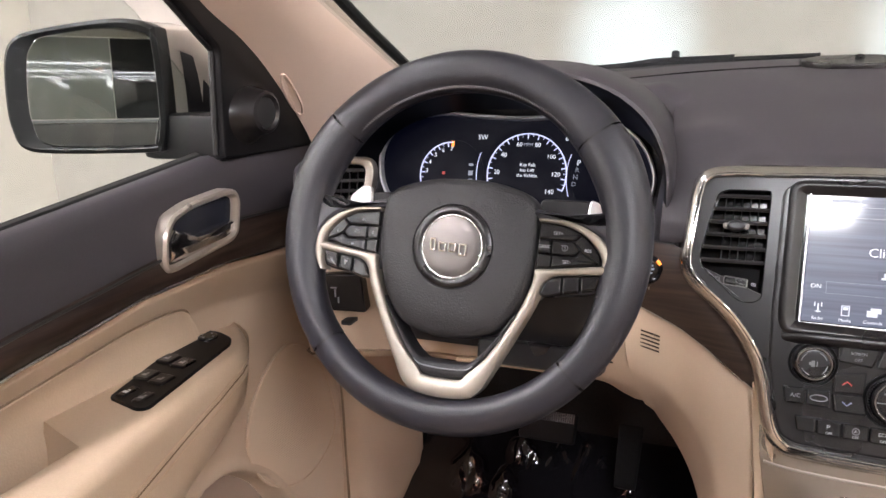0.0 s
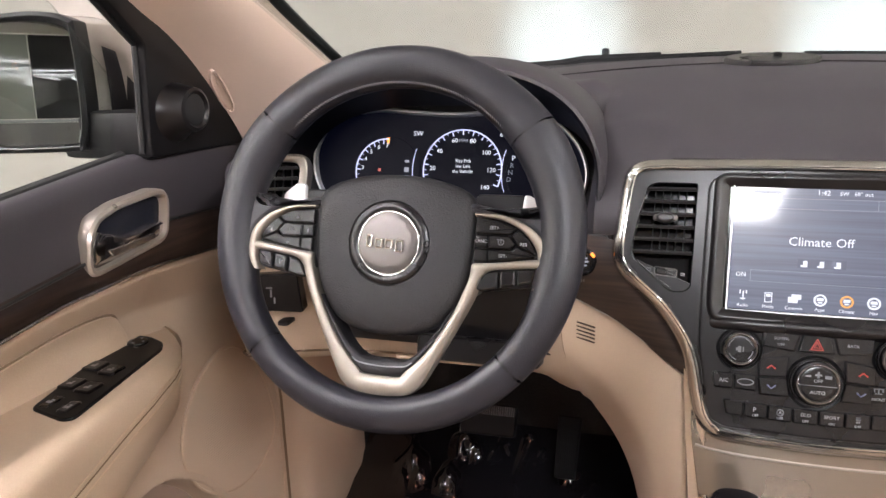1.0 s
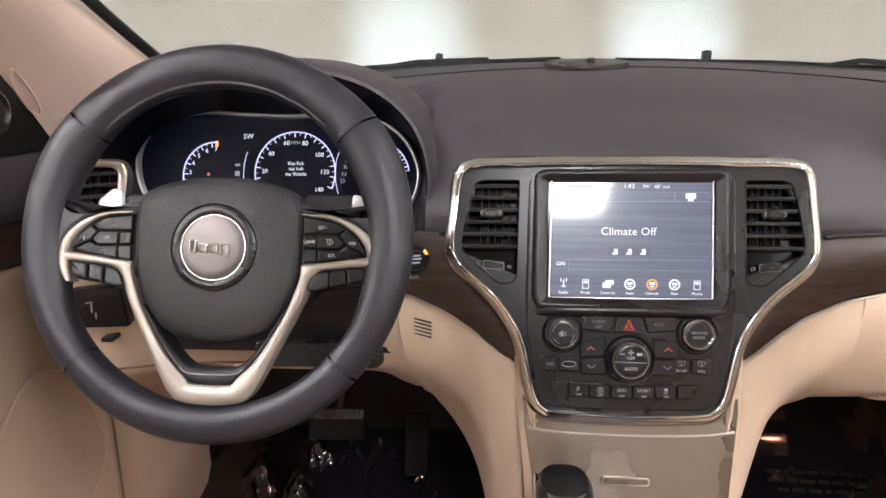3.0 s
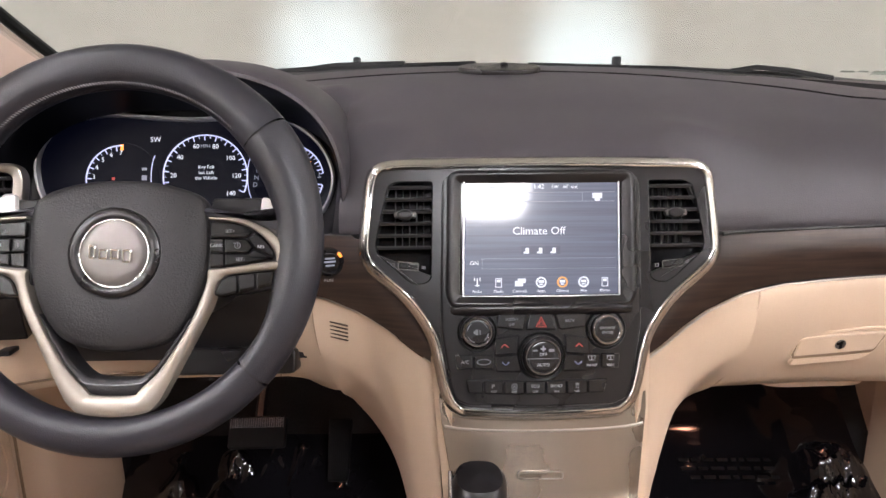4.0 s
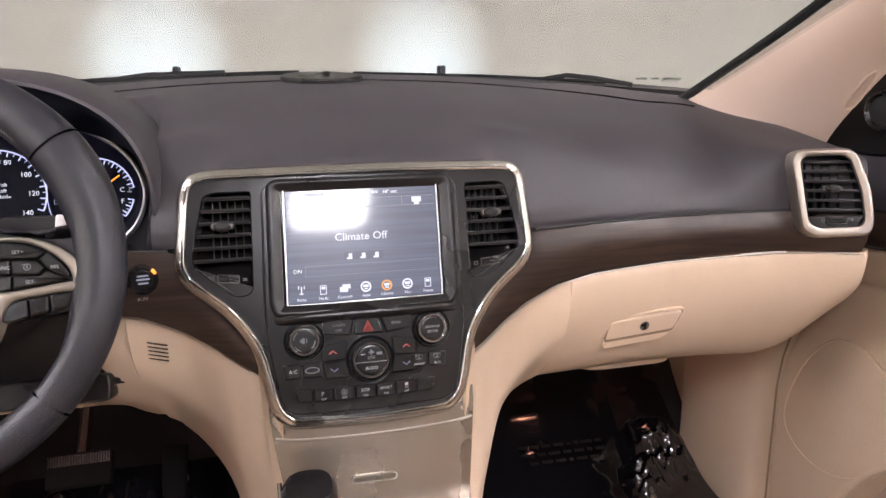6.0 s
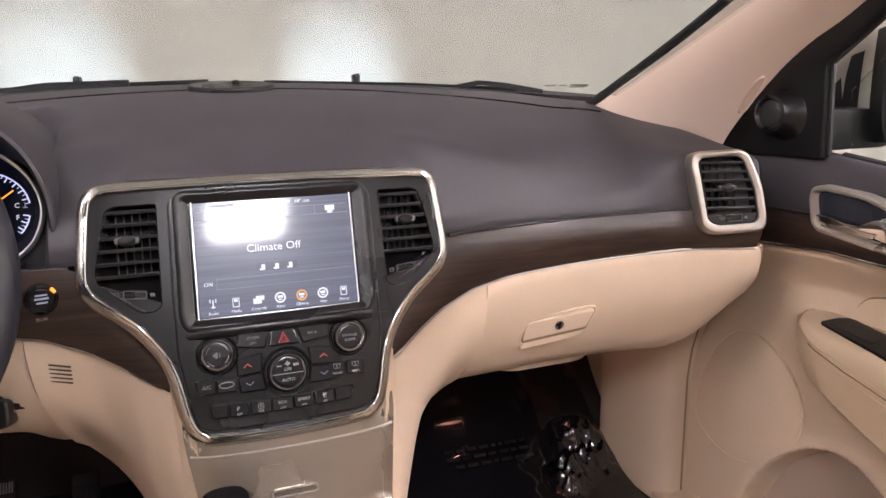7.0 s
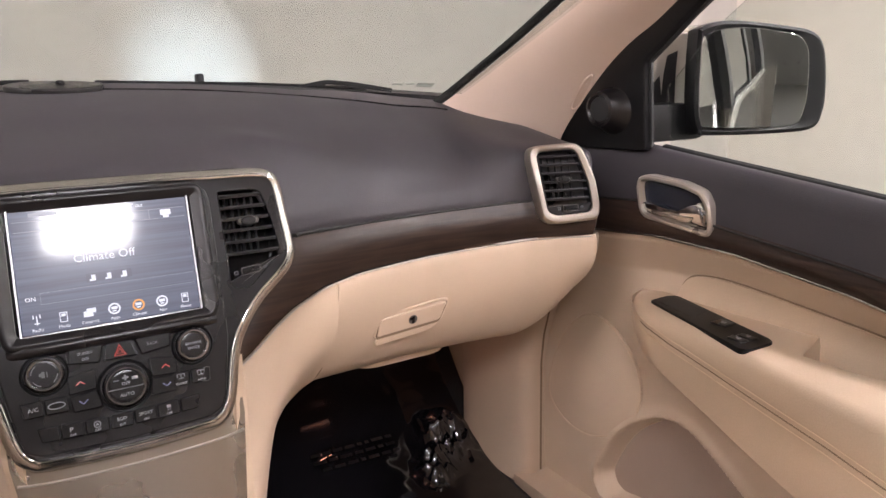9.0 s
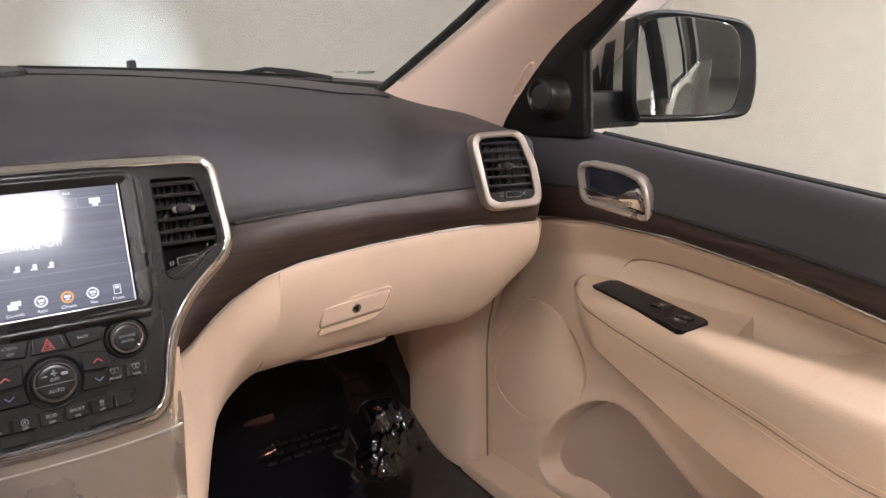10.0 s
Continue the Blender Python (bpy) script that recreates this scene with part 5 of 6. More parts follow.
part("triangle", ring(ff, [(-0.001, vz(0.9925)), (-0.0037, vz(0.9880)), (0.0017, vz(0.9880))], [(0.0004, B - 0.0005), (0.0004, B), (-0.0005, B), (-0.0005, B - 0.0005)]), M_RED, b, "red warning triangle", smooth=False)
b = button([(-0.0510, 0.9995), (-0.0500, 0.9860), (-0.0210, 0.9830), (-0.0155, 0.9985)])
words("lettering", "SCREEN", 0.0040, ff, -0.0335, vz(0.9935), B, M_GREY, b)
words("lettering", "OFF", 0.0040, ff, -0.0335, vz(0.9885), B, M_GREY, b)
b = button([(0.0140, 0.9985), (0.0195, 0.9830), (0.0490, 0.9860), (0.0500, 0.9995)])
words("lettering", "BACK", 0.0042, ff, 0.031, vz(0.9915), B, M_GREY, b)
for s in (-1, 1):
    up = button([(s * 0.0525, 0.9750), (s * 0.0250, 0.9790), (s * 0.0262, 0.9600), (s * 0.0525, 0.9585)])
    dn = button([(s * 0.0525, 0.9575), (s * 0.0262, 0.9590), (s * 0.0225, 0.9425), (s * 0.0500, 0.9425)])
    part("chevron", tube([ff(s * 0.041 - 0.004, vz(0.9665), B), ff(s * 0.041, vz(0.9695), B), ff(s * 0.041 + 0.004, vz(0.9665), B)], 0.0006, 5), M_RED, up, "red chevron")
    part("chevron", tube([ff(s * 0.040 - 0.004, vz(0.9520), B), ff(s * 0.040, vz(0.9490), B), ff(s * 0.040 + 0.004, vz(0.9520), B)], 0.0006, 5), M_BLUE, dn, "blue chevron")
b = button([(-0.0960, 0.9595), (-0.0930, 0.9455), (-0.0755, 0.9455), (-0.0755, 0.9595)])
words("lettering", "A/C", 0.0056, ff, -0.0845, vz(0.9525), B, M_WHITE, b)
b = button([(-0.0745, 0.9595), (-0.0745, 0.9455), (-0.0530, 0.9450), (-0.0540, 0.9590)])
part("symbol", ring(ff, circle2(-0.064, vz(0.9525), 0.0075, 20, 0.003), [(0.0005, B - 0.0005), (0.0005, B), (-0.0005, B), (-0.0005, B - 0.0005)]), M_GREY, b, smooth=False)
for u0, u1, w in ((0.0450, 0.0645, "FRONT"), (0.0655, 0.0860, "REAR")):
    b = button([(u0, 0.9595), (u0, 0.9455), (u1 - 0.0015, 0.9455), (u1, 0.9590)])
    words("lettering", w, 0.0036, ff, (u0 + u1) / 2, vz(0.9480), B, M_WHITE, b)
    bars("symbol", ff, [((u0 + u1) / 2, vz(0.9570), 0.0085, 0.0006), ((u0 + u1) / 2 - 0.0036, vz(0.9555), 0.0006, 0.003), ((u0 + u1) / 2 + 0.0036, vz(0.9555), 0.0006, 0.003), ((u0 + u1) / 2, vz(0.9548), 0.0008, 0.004), ((u0 + u1) / 2, vz(0.9530), 0.0060, 0.0006)], B, M_GREY, b)
edges = [-0.0840, -0.0640, -0.0420, -0.0190, 0.0040, 0.0270, 0.0500, 0.0725]
for i in range(7):
    u0, u1 = edges[i] + 0.0006, edges[i + 1] - 0.0006
    dz0, dz1 = 0.002 * (abs(u0) / 0.08) ** 2, 0.002 * (abs(u1) / 0.08) ** 2
    b = button([(u0, 0.9335 + dz0), (u0 + (0.003 if i == 0 else 0), 0.9205 + dz0), (u1 - (0.004 if i == 6 else 0), 0.9205 + dz1), (u1, 0.9335 + dz1)], d=0.0085, label="dark toggle button")
    um = (u0 + u1) / 2
    if i in (1, 2, 3, 5):
        words("lettering", "OFF", 0.0034, ff, um, vz(0.9232 + dz0 * 0.5), 0.0087, M_WHITE, b)
    if i == 1:
        words("lettering", "P", 0.0062, ff, um - 0.001, vz(0.9288), 0.0087, M_WHITE, b)
    if i == 2:
        part("symbol", ring(ff, circle2(um, vz(0.9285), 0.0030, 16), [(0.0004, 0.0082), (0.0004, 0.0087), (-0.0004, 0.0087), (-0.0004, 0.0082)]), M_GREY, b, smooth=False)
        words("lettering", "A", 0.0042, ff, um, vz(0.9285), 0.0087, M_WHITE, b)
    if i == 3:
        words("lettering", "ECO", 0.0046, ff, um, vz(0.9285), 0.0087, M_WHITE, b)
    if i == 4:
        words("lettering", "SPORT", 0.0046, ff, um, vz(0.9285), 0.0087, M_WHITE, b)
        words("lettering", "ON", 0.0034, ff, um, vz(0.9232), 0.0087, M_WHITE, b)
    if i == 5:
        bars("symbol", ff, [(um, vz(0.9300), 0.004, 0.003), (um - 0.001, vz(0.9270), 0.001, 0.002), (um + 0.001, vz(0.9270), 0.001, 0.002)], 0.0087, M_GREY, b)


# ---------- air vents ----------
def vent(fr, out, slat_rows, label, at, u_of, tab, wheel_at, group="air vents", frame_mat=None):
    """A recessed vent: dark tray, tilted level slats, upright vanes behind, a tab and a thumbwheel."""
    t = thing("air_vent", label, "air vent", at, group)
    part("tray", loops(fr, [[(u, v, 0.0015) for u, v in out], [(u, v, 0.0025) for u, v in offset2(out, -0.0012)], [(u, v, -0.018) for u, v in offset2(out, -0.0022)]]), M_GLOSS, t, "black vent tray")
    for v in slat_rows:
        u0, u1 = u_of(v)
        rows = []
        for d, dv in ((-0.014, 0.0012), (-0.004, 0.0022), (0.0010, 0.0018), (0.0022, 0.0), (0.0010, -0.0022), (-0.004, -0.0018), (-0.014, -0.0004)):
            rows.append([(u0, v + dv, d), (u1, v + dv, d)])
        bm = loops(fr, rows, cap_last=False, closed=False, join=True)
        bmesh.ops.holes_fill(bm, edges=bm.edges[:])
        part("slat", bm, M_SLAT, t, "dark slat")
    u0, u1 = u_of(slat_rows[0])
    for i in range(1, 6):
        u = u0 + (u1 - u0) * i / 6
        part("vane", plate(fr, [(u - 0.0005, slat_rows[-1]), (u + 0.0005, slat_rows[-1]), (u + 0.0005, slat_rows[0]), (u - 0.0005, slat_rows[0])], -0.0175, -0.0105, 0.0002), M_SLAT, t)
    tb = part("tab", plate(fr, circle2(*tab, 0.0095, 20, 0.0058), -0.002, 0.0075, 0.003), M_PAD2, t, "oval vane tab")
    part("tab_end", plate(fr, circle2(tab[0] - 0.0095, tab[1], 0.003, 12, 0.0035), -0.002, 0.0050, 0.001), M_BADGE, tb, "metal tip")
    part("tab_end", plate(fr, circle2(tab[0] + 0.0095, tab[1], 0.003, 12, 0.0035), -0.002, 0.0050, 0.001), M_BADGE, tb, "metal tip")
    wu, wv, sl = wheel_at
    fo = lambda a, b, d=0.0: fr(wu + a, wv + b + a * sl, d)
    th = part("thumbwheel_plate", plate(fr, [(u, v) for u, v in out if v < wv + 0.0135] or out, -0.016, 0.0012, 0.001), M_PAD2, t, "dark lower plate")
    wl = part("thumbwheel", plate(fo, box2(-0.0105, -0.0035, 0.0105, 0.0035, 0.001), 0.0005, 0.0032, 0.0015), M_BUTTON, th, "ribbed thumbwheel")
    part("thumbwheel_rim", ring(fo, box2(-0.011, -0.004, 0.011, 0.004, 0.001), [(0.0006, 0.001), (0.0004, 0.0026), (-0.0002, 0.0026), (-0.0004, 0.001)]), M_BADGE, wl, "thin chrome rim")
    marks_of("symbol", fo, [(-0.0175, 0.0017, 0.0042, 0.0006), (-0.0175, -0.0017, 0.0042, 0.0006), (-0.0193, 0, 0.0006, 0.0034), (-0.0157, 0, 0.0006, 0.0034), (0.0170, 0.0012, 0.0045, 0.0007), (0.0170, 0, 0.0045, 0.0007), (0.0170, -0.0012, 0.0045, 0.0007)], 0.0016, M_GREY, th)
    return t


for s in (-1, 1):
    half = [(0.1215, vz(1.1400)), (0.1630, vz(1.1400)), (0.1725, vz(1.1360)), (0.1800, vz(1.105)), (0.1855, vz(1.0725)), (0.1835, vz(1.0620)), (0.1500, vz(1.0335)), (0.1420, vz(1.0285)), (0.1290, vz(1.0290)), (0.1220, vz(1.0340))]
    out = rounded(mirrored(half, s)[::-1], 0.004, 3)
    uo = lambda v, s=s: tuple(sorted((s * 0.1235, s * table(v, (vz(1.06), 0.183), (vz(1.0725), 0.1840), (vz(1.135), 0.1715), (vz(1.145), 0.168)))))
    vent(ff, out, [vz(1.1335 - 0.0130 * i) for i in range(6)], "black centre air vent with level slats and thumbwheel", (s * 0.153, 0.775, 1.085), uo, (s * 0.1525, vz(1.1035)), (s * 0.1480, vz(1.0485), s * 0.10), "air vents")
    # end vents beside the doors
    fe = plane_of((s * 0.604, 0.7655, 1.108), (1, -s * 0.36, 0), (0, 0.20, 1))
    rim_o = rounded([(s * u, v) for u, v in [(-0.047, 0.040), (-0.040, 0.055), (0.026, 0.058), (0.038, 0.050), (0.053, 0.005), (0.056, -0.040), (0.049, -0.056), (-0.020, -0.060), (-0.036, -0.050)]][::-s], 0.010, 4)
    rim_i = rounded([(s * u, v) for u, v in [(-0.034, 0.040), (-0.028, 0.046), (0.020, 0.048), (0.028, 0.042), (0.040, 0.002), (0.043, -0.036), (0.037, -0.044), (-0.014, -0.047), (-0.026, -0.040)]][::-s], 0.006, 4)
    ev = vent(fe, rim_i, [0.0395 - 0.0125 * i for i in range(6)], "black end air vent in a champagne metal frame", (s * 0.604, 0.775, 1.108),
              lambda v, s=s: tuple(sorted((s * table(v, (-0.03, -0.0265), (0.04, -0.032)), s * table(v, (-0.03, 0.0405), (0.005, 0.0385), (0.04, 0.0285))))), (s * 0.004, 0.005), (s * 0.010, -0.0365, 0.03 * s))
    part("frame", loops(fe, [[(u, v, -0.02) for u, v in rim_o], [(u, v, 0.001) for u, v in rim_o], [(u, v, 0.0055) for u, v in offset2(rim_o, -0.003)], [(u, v, 0.0062) for u, v in offset2(rim_o, -0.006)],
                             [(u, v, 0.0045) for u, v in offset2(rim_i, 0.001)], [(u, v, 0.001) for u, v in rim_i]], cap_last=False), M_FRAME, ev, "champagne metal frame")


def centre_vent_outline(s):
    half = [(0.1215, vz(1.1400)), (0.1630, vz(1.1400)), (0.1725, vz(1.1360)), (0.1800, vz(1.105)), (0.1855, vz(1.0725)), (0.1835, vz(1.0620)), (0.1500, vz(1.0335)), (0.1420, vz(1.0285)), (0.1290, vz(1.0290)), (0.1220, vz(1.0340))]
    return rounded(mirrored(half, s)[::-1], 0.004, 3)


part("face_sheet", holed(ff, offset2(outline, -0.003), [centre_vent_outline(-1), centre_vent_outline(1)], 0.0012), M_PAD2, stack, "dark satin sheet round the vents")

# ---------- lower console and selector ----------
cons = thing("centre_console", "champagne painted console panel below the controls", "centre console", (0, 0.68, 0.80))
rows = []
for k in np.linspace(0, 1, 20):
    z = table(k, (0, 0.9060), (0.05, 0.890), (0.6, 0.800), (0.8, 0.765), (1, 0.745))
    y = table(k, (0, 0.7360), (0.05, 0.7300), (0.6, 0.692), (0.8, 0.655), (1, 0.56))
    hw = table(k, (0, 0.1145), (0.05, 0.1140), (0.6, 0.0985), (1, 0.090))
    rows.append([(x, y + 0.003 * (x / hw) ** 2 + 0.006 * (abs(x) / hw) ** 8, z) for x in np.linspace(-hw, hw, 25)])
part("panel", grid(rows, 0.005), M_PANEL, cons, "champagne metallic panel")
part("panel_line", tube([(x, 0.7178 + 0.003 * (x / 0.11) ** 2 + 0.006 * (abs(x) / 0.1115) ** 8, 0.8755 - 0.003 * (1 - (x / 0.11) ** 2)) for x in np.linspace(-0.1105, 0.1105, 36)], 0.0016, 6), M_SATIN, cons, "pale line across the top")
for s in (-1, 1):
    part("panel_gap", tube([(Vector(r[0]) if s < 0 else Vector(r[-1])) + Vector((s * 0.0005, -0.002, 0)) for r in rows[2:]], 0.0016, 6), M_SEAM, cons, "dark seam beside the panel")
fh = plane_of((-0.0078, 0.6975, 0.831), (1, 0, 0), (0, 0.30, 0.95))
part("slot_handle", ring(fh, box2(-0.024, -0.0035, 0.024, 0.0035, 0.003), [(0.0012, -0.002), (0.001, 0.004), (-0.0008, 0.004), (-0.0012, -0.002)]), M_CHROME2, cons, "chrome edged slot")
part("slot_fill", plate(fh, box2(-0.0235, -0.003, 0.0235, 0.003, 0.0025), -0.002, 0.0025, 0.001), M_PANEL, cons)
rows = [[(x, y, 0.744 - 0.004 * k) for x in np.linspace(-0.09, 0.09, 6)] for k, y in enumerate(np.linspace(0.56, -0.05, 6))]
part("top_plate", grid(rows, 0.01), M_BLACK, cons, "black console top")
part("base", block(-0.092, -0.05, 0.45, 0.092, 0.62, 0.735, 0.01), M_BEIGE, cons, "beige console body")
sel = thing("gear_selector", "dark leather gear selector on the console", "gear selector", (-0.081, 0.615, 0.745))
rows = []
for z, w, l in ((0.735, 0.012, 0.012), (0.79, 0.013, 0.013), (0.815, 0.021, 0.022), (0.840, 0.026, 0.028), (0.862, 0.027, 0.030), (0.875, 0.0262, 0.029), (0.8815, 0.022, 0.024), (0.8838, 0.010, 0.012), (0.8842, 0.0002, 0.0002)):
    rows.append([(-0.081 + w * math.copysign(abs(math.cos(t)) ** 0.75, math.cos(t)), 0.615 + l * math.copysign(abs(math.sin(t)) ** 0.75, math.sin(t)), z + 0.10 * l * math.sin(t)) for t in np.linspace(0, 2 * math.pi, 24, endpoint=False)])
bm = grid(rows, 0, True)
part("knob", bm, M_PAD2, sel)
part("side_trim", tube([(-0.081 - 0.0272, 0.60 + 0.004 * i, 0.838 + 0.006 * i) for i in range(8)], 0.0022, 6), M_CHROME2, sel, "thin chrome trim")


# ---------- doors ----------
def door(s, dz, driver):
    def W(x, y, z):
        return Vector((s * x, y, z + dz))

    t = thing("door_1" if driver else "door_2", "closed beige and black car door, wood band, " + ("long switch panel" if driver else "short switch panel"), "car door", (s * 0.76, 0.4, 0.8 + dz), "front doors", "structure")
    YS = np.linspace(-0.35, 0.99, 88)
    belt = lambda y: 1.066 + 0.126 * y
    wtop = lambda y: table(y, (-0.35, 0.925), (0.0, 0.980), (0.29, 1.022), (0.42, 1.041), (0.58, 1.060), (0.735, 1.080), (0.83, 1.076), (0.99, 1.07))
    wbot = lambda y: table(y, (-0.35, 0.87), (0.0, 0.934), (0.15, 0.962), (0.287, 0.988), (0.40, 1.012), (0.56, 1.032), (0.70, 1.035), (0.825, 1.025), (0.99, 1.015))
    # dark upper half, up to the window sill
    rows = []
    for y in YS:
        a, b = wtop(y), belt(y)
        rows.append([W(0.732 + 0.020 * k ** 1.4, y, a + (b - a) * k) for k in np.linspace(0, 0.8, 7)] + [W(0.751, y, b - 0.010), W(0.757, y, b - 0.003), W(0.766, y, b), W(0.79, y, b - 0.002)])
    part("upper_panel", grid(rows, 0.005), M_PAD, t, "dark soft upper door panel")
    part("sill_seal", tube([W(0.783, y, belt(y) - 0.0035) for y in np.linspace(-0.35, 0.735, 24)], 0.0075, 8), M_SEAL, t, "black window seal")
    part("outer_sill", grid([[W(0.79, y, belt(y) - 0.014), W(0.800, y, belt(y) - 0.020), W(0.806, y, belt(y) - 0.045), W(0.808, y, 1.0)] for y in np.linspace(-0.35, 0.9, 24)], 0.003), M_PAINT, t, "champagne painted outer sill")
    rows = []
    for y in YS:
        a, b = wbot(y), wtop(y)
        rows.append([W(0.7365 - 0.006 * math.sin(math.pi * k), y, a + (b - a) * k) for k in np.linspace(0, 1, 8)])
    part("wood_trim", grid(rows, 0.005), M_WOOD, t, "glossy dark walnut band")
    part("chrome_strip", tube([W(0.7252, y, wbot(y) - 0.0020) for y in YS], 0.0023, 8), M_CHROME2, t, "thin chrome strip")
    part("wood_gap", tube([W(0.7272, y, wtop(y) + 0.0005) for y in YS], 0.0018, 6), M_SEAL, t)
    # beige lower half, with a pocket sunk into it
    lift = 0.010 if driver else 0.0
    pocket = spline([(y, z + lift) for y, z in ((0.592, 0.722), (0.636, 0.741), (0.676, 0.7395), (0.718, 0.7195), (0.769, 0.675), (0.810, 0.609), (0.820, 0.568), (0.790, 0.540), (0.70, 0.545), (0.55, 0.47), (0.2, 0.45), (0.2, 0.60), (0.45, 0.645))], 4)
    grille = spline([(0.955, 0.690), (0.925, 0.795), (0.862, 0.862), (0.80, 0.858), (0.745, 0.815), (0.727, 0.755), (0.760, 0.690), (0.832, 0.645), (0.905, 0.645)], 5)

    def xs(y, z):
        c = wbot(y) - 0.004
        x = table(c - z, (0, 0.732), (0.008, 0.730), (0.03, 0.738), (0.06, 0.752), (0.12, 0.752), (0.20, 0.748), (0.30, 0.744), (0.45, 0.742), (0.70, 0.75))
        x += 0.012 * smooth01(0.80, 0.70, y) * smooth01(0.06, 0.0, abs(c - z - 0.055))
        if z < 0.80 and 0.15 < y < 0.87:
            deep = inside2(pocket, y, z)
            x += 0.036 * smooth01(-0.004, 0.010, deep) - 0.006 * math.exp(-((deep + 0.006) / 0.010) ** 2)
        return x

    rows = []
    for y in np.linspace(0.03, 0.99, 220):
        c = wbot(y) - 0.004
        rows.append([W(xs(y, z), y, z) for z in np.linspace(c, 0.40, 160)])
    part("lower_panel", grid(rows, 0.0), M_BEIGE, t, "beige moulded lower door panel")
    rows = [[W(0.752 - 0.02 * math.sin(3 * k), y, wbot(y) - 0.004 - 0.55 * k) for k in np.linspace(0, 1, 10)] for y in np.linspace(-0.35, 0.03, 8)]
    part("rear_panel", grid(rows, 0.0), M_BEIGE, t, "beige moulded lower door panel")
    fd = lambda u, v, d=0.0: W(0.7435 - d, u, v)
    # added dark sheet: the pocket's inner shade as colour
    part("pocket_shade_sheet", plate(fd, offset2(pocket, -0.0075), -0.05, -0.0325, 0.002), M_POCKET_SHADE, t, "dark taupe sheet painting the shade in the map pocket")
    go = grille if s > 0 else grille[::-1]
    part("speaker_grille", loops(fd, [[(u, v, -0.012) for u, v in go], [(u, v, 0.002) for u, v in go], [(u, v, 0.003) for u, v in offset2(go, -0.004)], [(0.84 + (u - 0.84) * 0.5, 0.755 + (v - 0.755) * 0.5, 0.0045) for u, v in go]]), M_GRILLE, t, "perforated beige speaker grille")
    part("grille_rim", tube([fd(u, v, 0.0015) for u, v in offset2(go, 0.001)], 0.0024, 6, True), M_BEIGE2, t, "pale rim round the grille")
    # padded insert above the armrest, edged by a seam
    ins = spline([(y, z + lift) for y, z in ((0.672, 0.946), (0.665, 0.964), (0.647, 0.9765), (0.608, 0.983), (0.555, 0.9815), (0.473, 0.974), (0.331, 0.960), (0.20, 0.943), (0.05, 0.915))], 6, False)
    part("insert_seam", tube([W(xs(y, z) - 0.0005, y, z) for y, z in ins], 0.0016, 6), M_SEAM, t)
    rows = []
    for y, z in ins:
        rows.append([W(xs(y, z - 0.002 - k * 0.11) - 0.004 * math.sin(math.pi * min(1, k * 1.0 + 0.1)), y, z - 0.002 - k * 0.11) for k in np.linspace(0, 1, 8)])
    part("insert", grid(rows, 0.002), M_BEIGE2, t, "padded beige leather insert")
    # armrest
    rows, seam = [], []
    for y in [0.738, 0.7375, 0.736, 0.733, 0.728, *np.linspace(0.722, -0.35, 70)]:
        f = smooth01(0.755, 0.640, y)
        nose = max(0.0, 1 - ((y - 0.705) / 0.033) ** 2) ** 0.5 if y > 0.705 else 1.0
        top = 0.940 - 0.012 * smooth01(0.4, -0.2, y)
        xi = 0.715 + (0.014 if driver else 0.0) - 0.055 * f - 0.085 * smooth01(0.70, 0.15, y)
        zs = table(y, (-0.3, 0.864), (0.246, 0.872), (0.345, 0.886), (0.49, 0.897), (0.595, 0.908), (0.657, 0.921), (0.722, 0.932))
        zl = table(y, (-0.3, 0.66), (0.386, 0.7215), (0.449, 0.740), (0.512, 0.763), (0.581, 0.788), (0.646, 0.816), (0.693, 0.843), (0.724, 0.872), (0.736, 0.905), (0.74, 0.92)) + lift
        cup = smooth01(0.452, 0.432, y) * smooth01(0.285, 0.345, y)
        xo = 0.785 - 0.088 * cup
        xb = 0.741 - 0.008 * f
        sec = [(0.790, top - 0.085 * cup - 0.02), (xo + 0.002, top - 0.080 * cup), (xo - 0.006, top - 0.001 - 0.02 * cup), (xo - 0.014, top), (xi + 0.016, top), (xi + 0.007, top - 0.004), (xi + 0.0015, top - 0.014), (xi, zs + 0.006), (xi + 0.0015, zs), (xi + 0.001, zs - 0.006),
               (xi + 0.008, zs * 0.5 + zl * 0.5), (xb - 0.02, zl + 0.010), (xb, zl)]
        mz = (sec[3][1] + sec[-1][1]) / 2 + 0.01
        sec = [(0.775 + (x - 0.775) * (0.35 + 0.65 * nose), mz + (z - mz) * (0.3 + 0.7 * nose)) for x, z in sec]
        rows.append([W(x, y, z) for x, z in sec])
        seam.append((W(xi + 0.0012, y, zs), W(xi - 0.0004, y, zs + 0.0075), W(xi + 0.0004, y, zs - 0.0075)))
    part("armrest", grid(rows, 0.0), M_BEIGE2, t, "padded beige leather armrest")
    part("armrest_seam", tube([a for a, _, _ in seam[9:]], 0.0009, 6), M_SEAM, t)
    for j in (1, 2):
        part("stitching", tube([q[j] for q in seam[9:]], 0.0006, 5), M_STITCH, t, "pale stitched line")
    part("armrest_gap", tube([r[-1] + Vector((-s * 0.001, 0, -0.001)) for r in rows[1:]], 0.0028, 6), M_SEAM, t)
    # switch panel let into the armrest
    zt = 0.9405
    fsw = (lambda u, v, d=0.0: W(u, v, zt + d - 0.0))
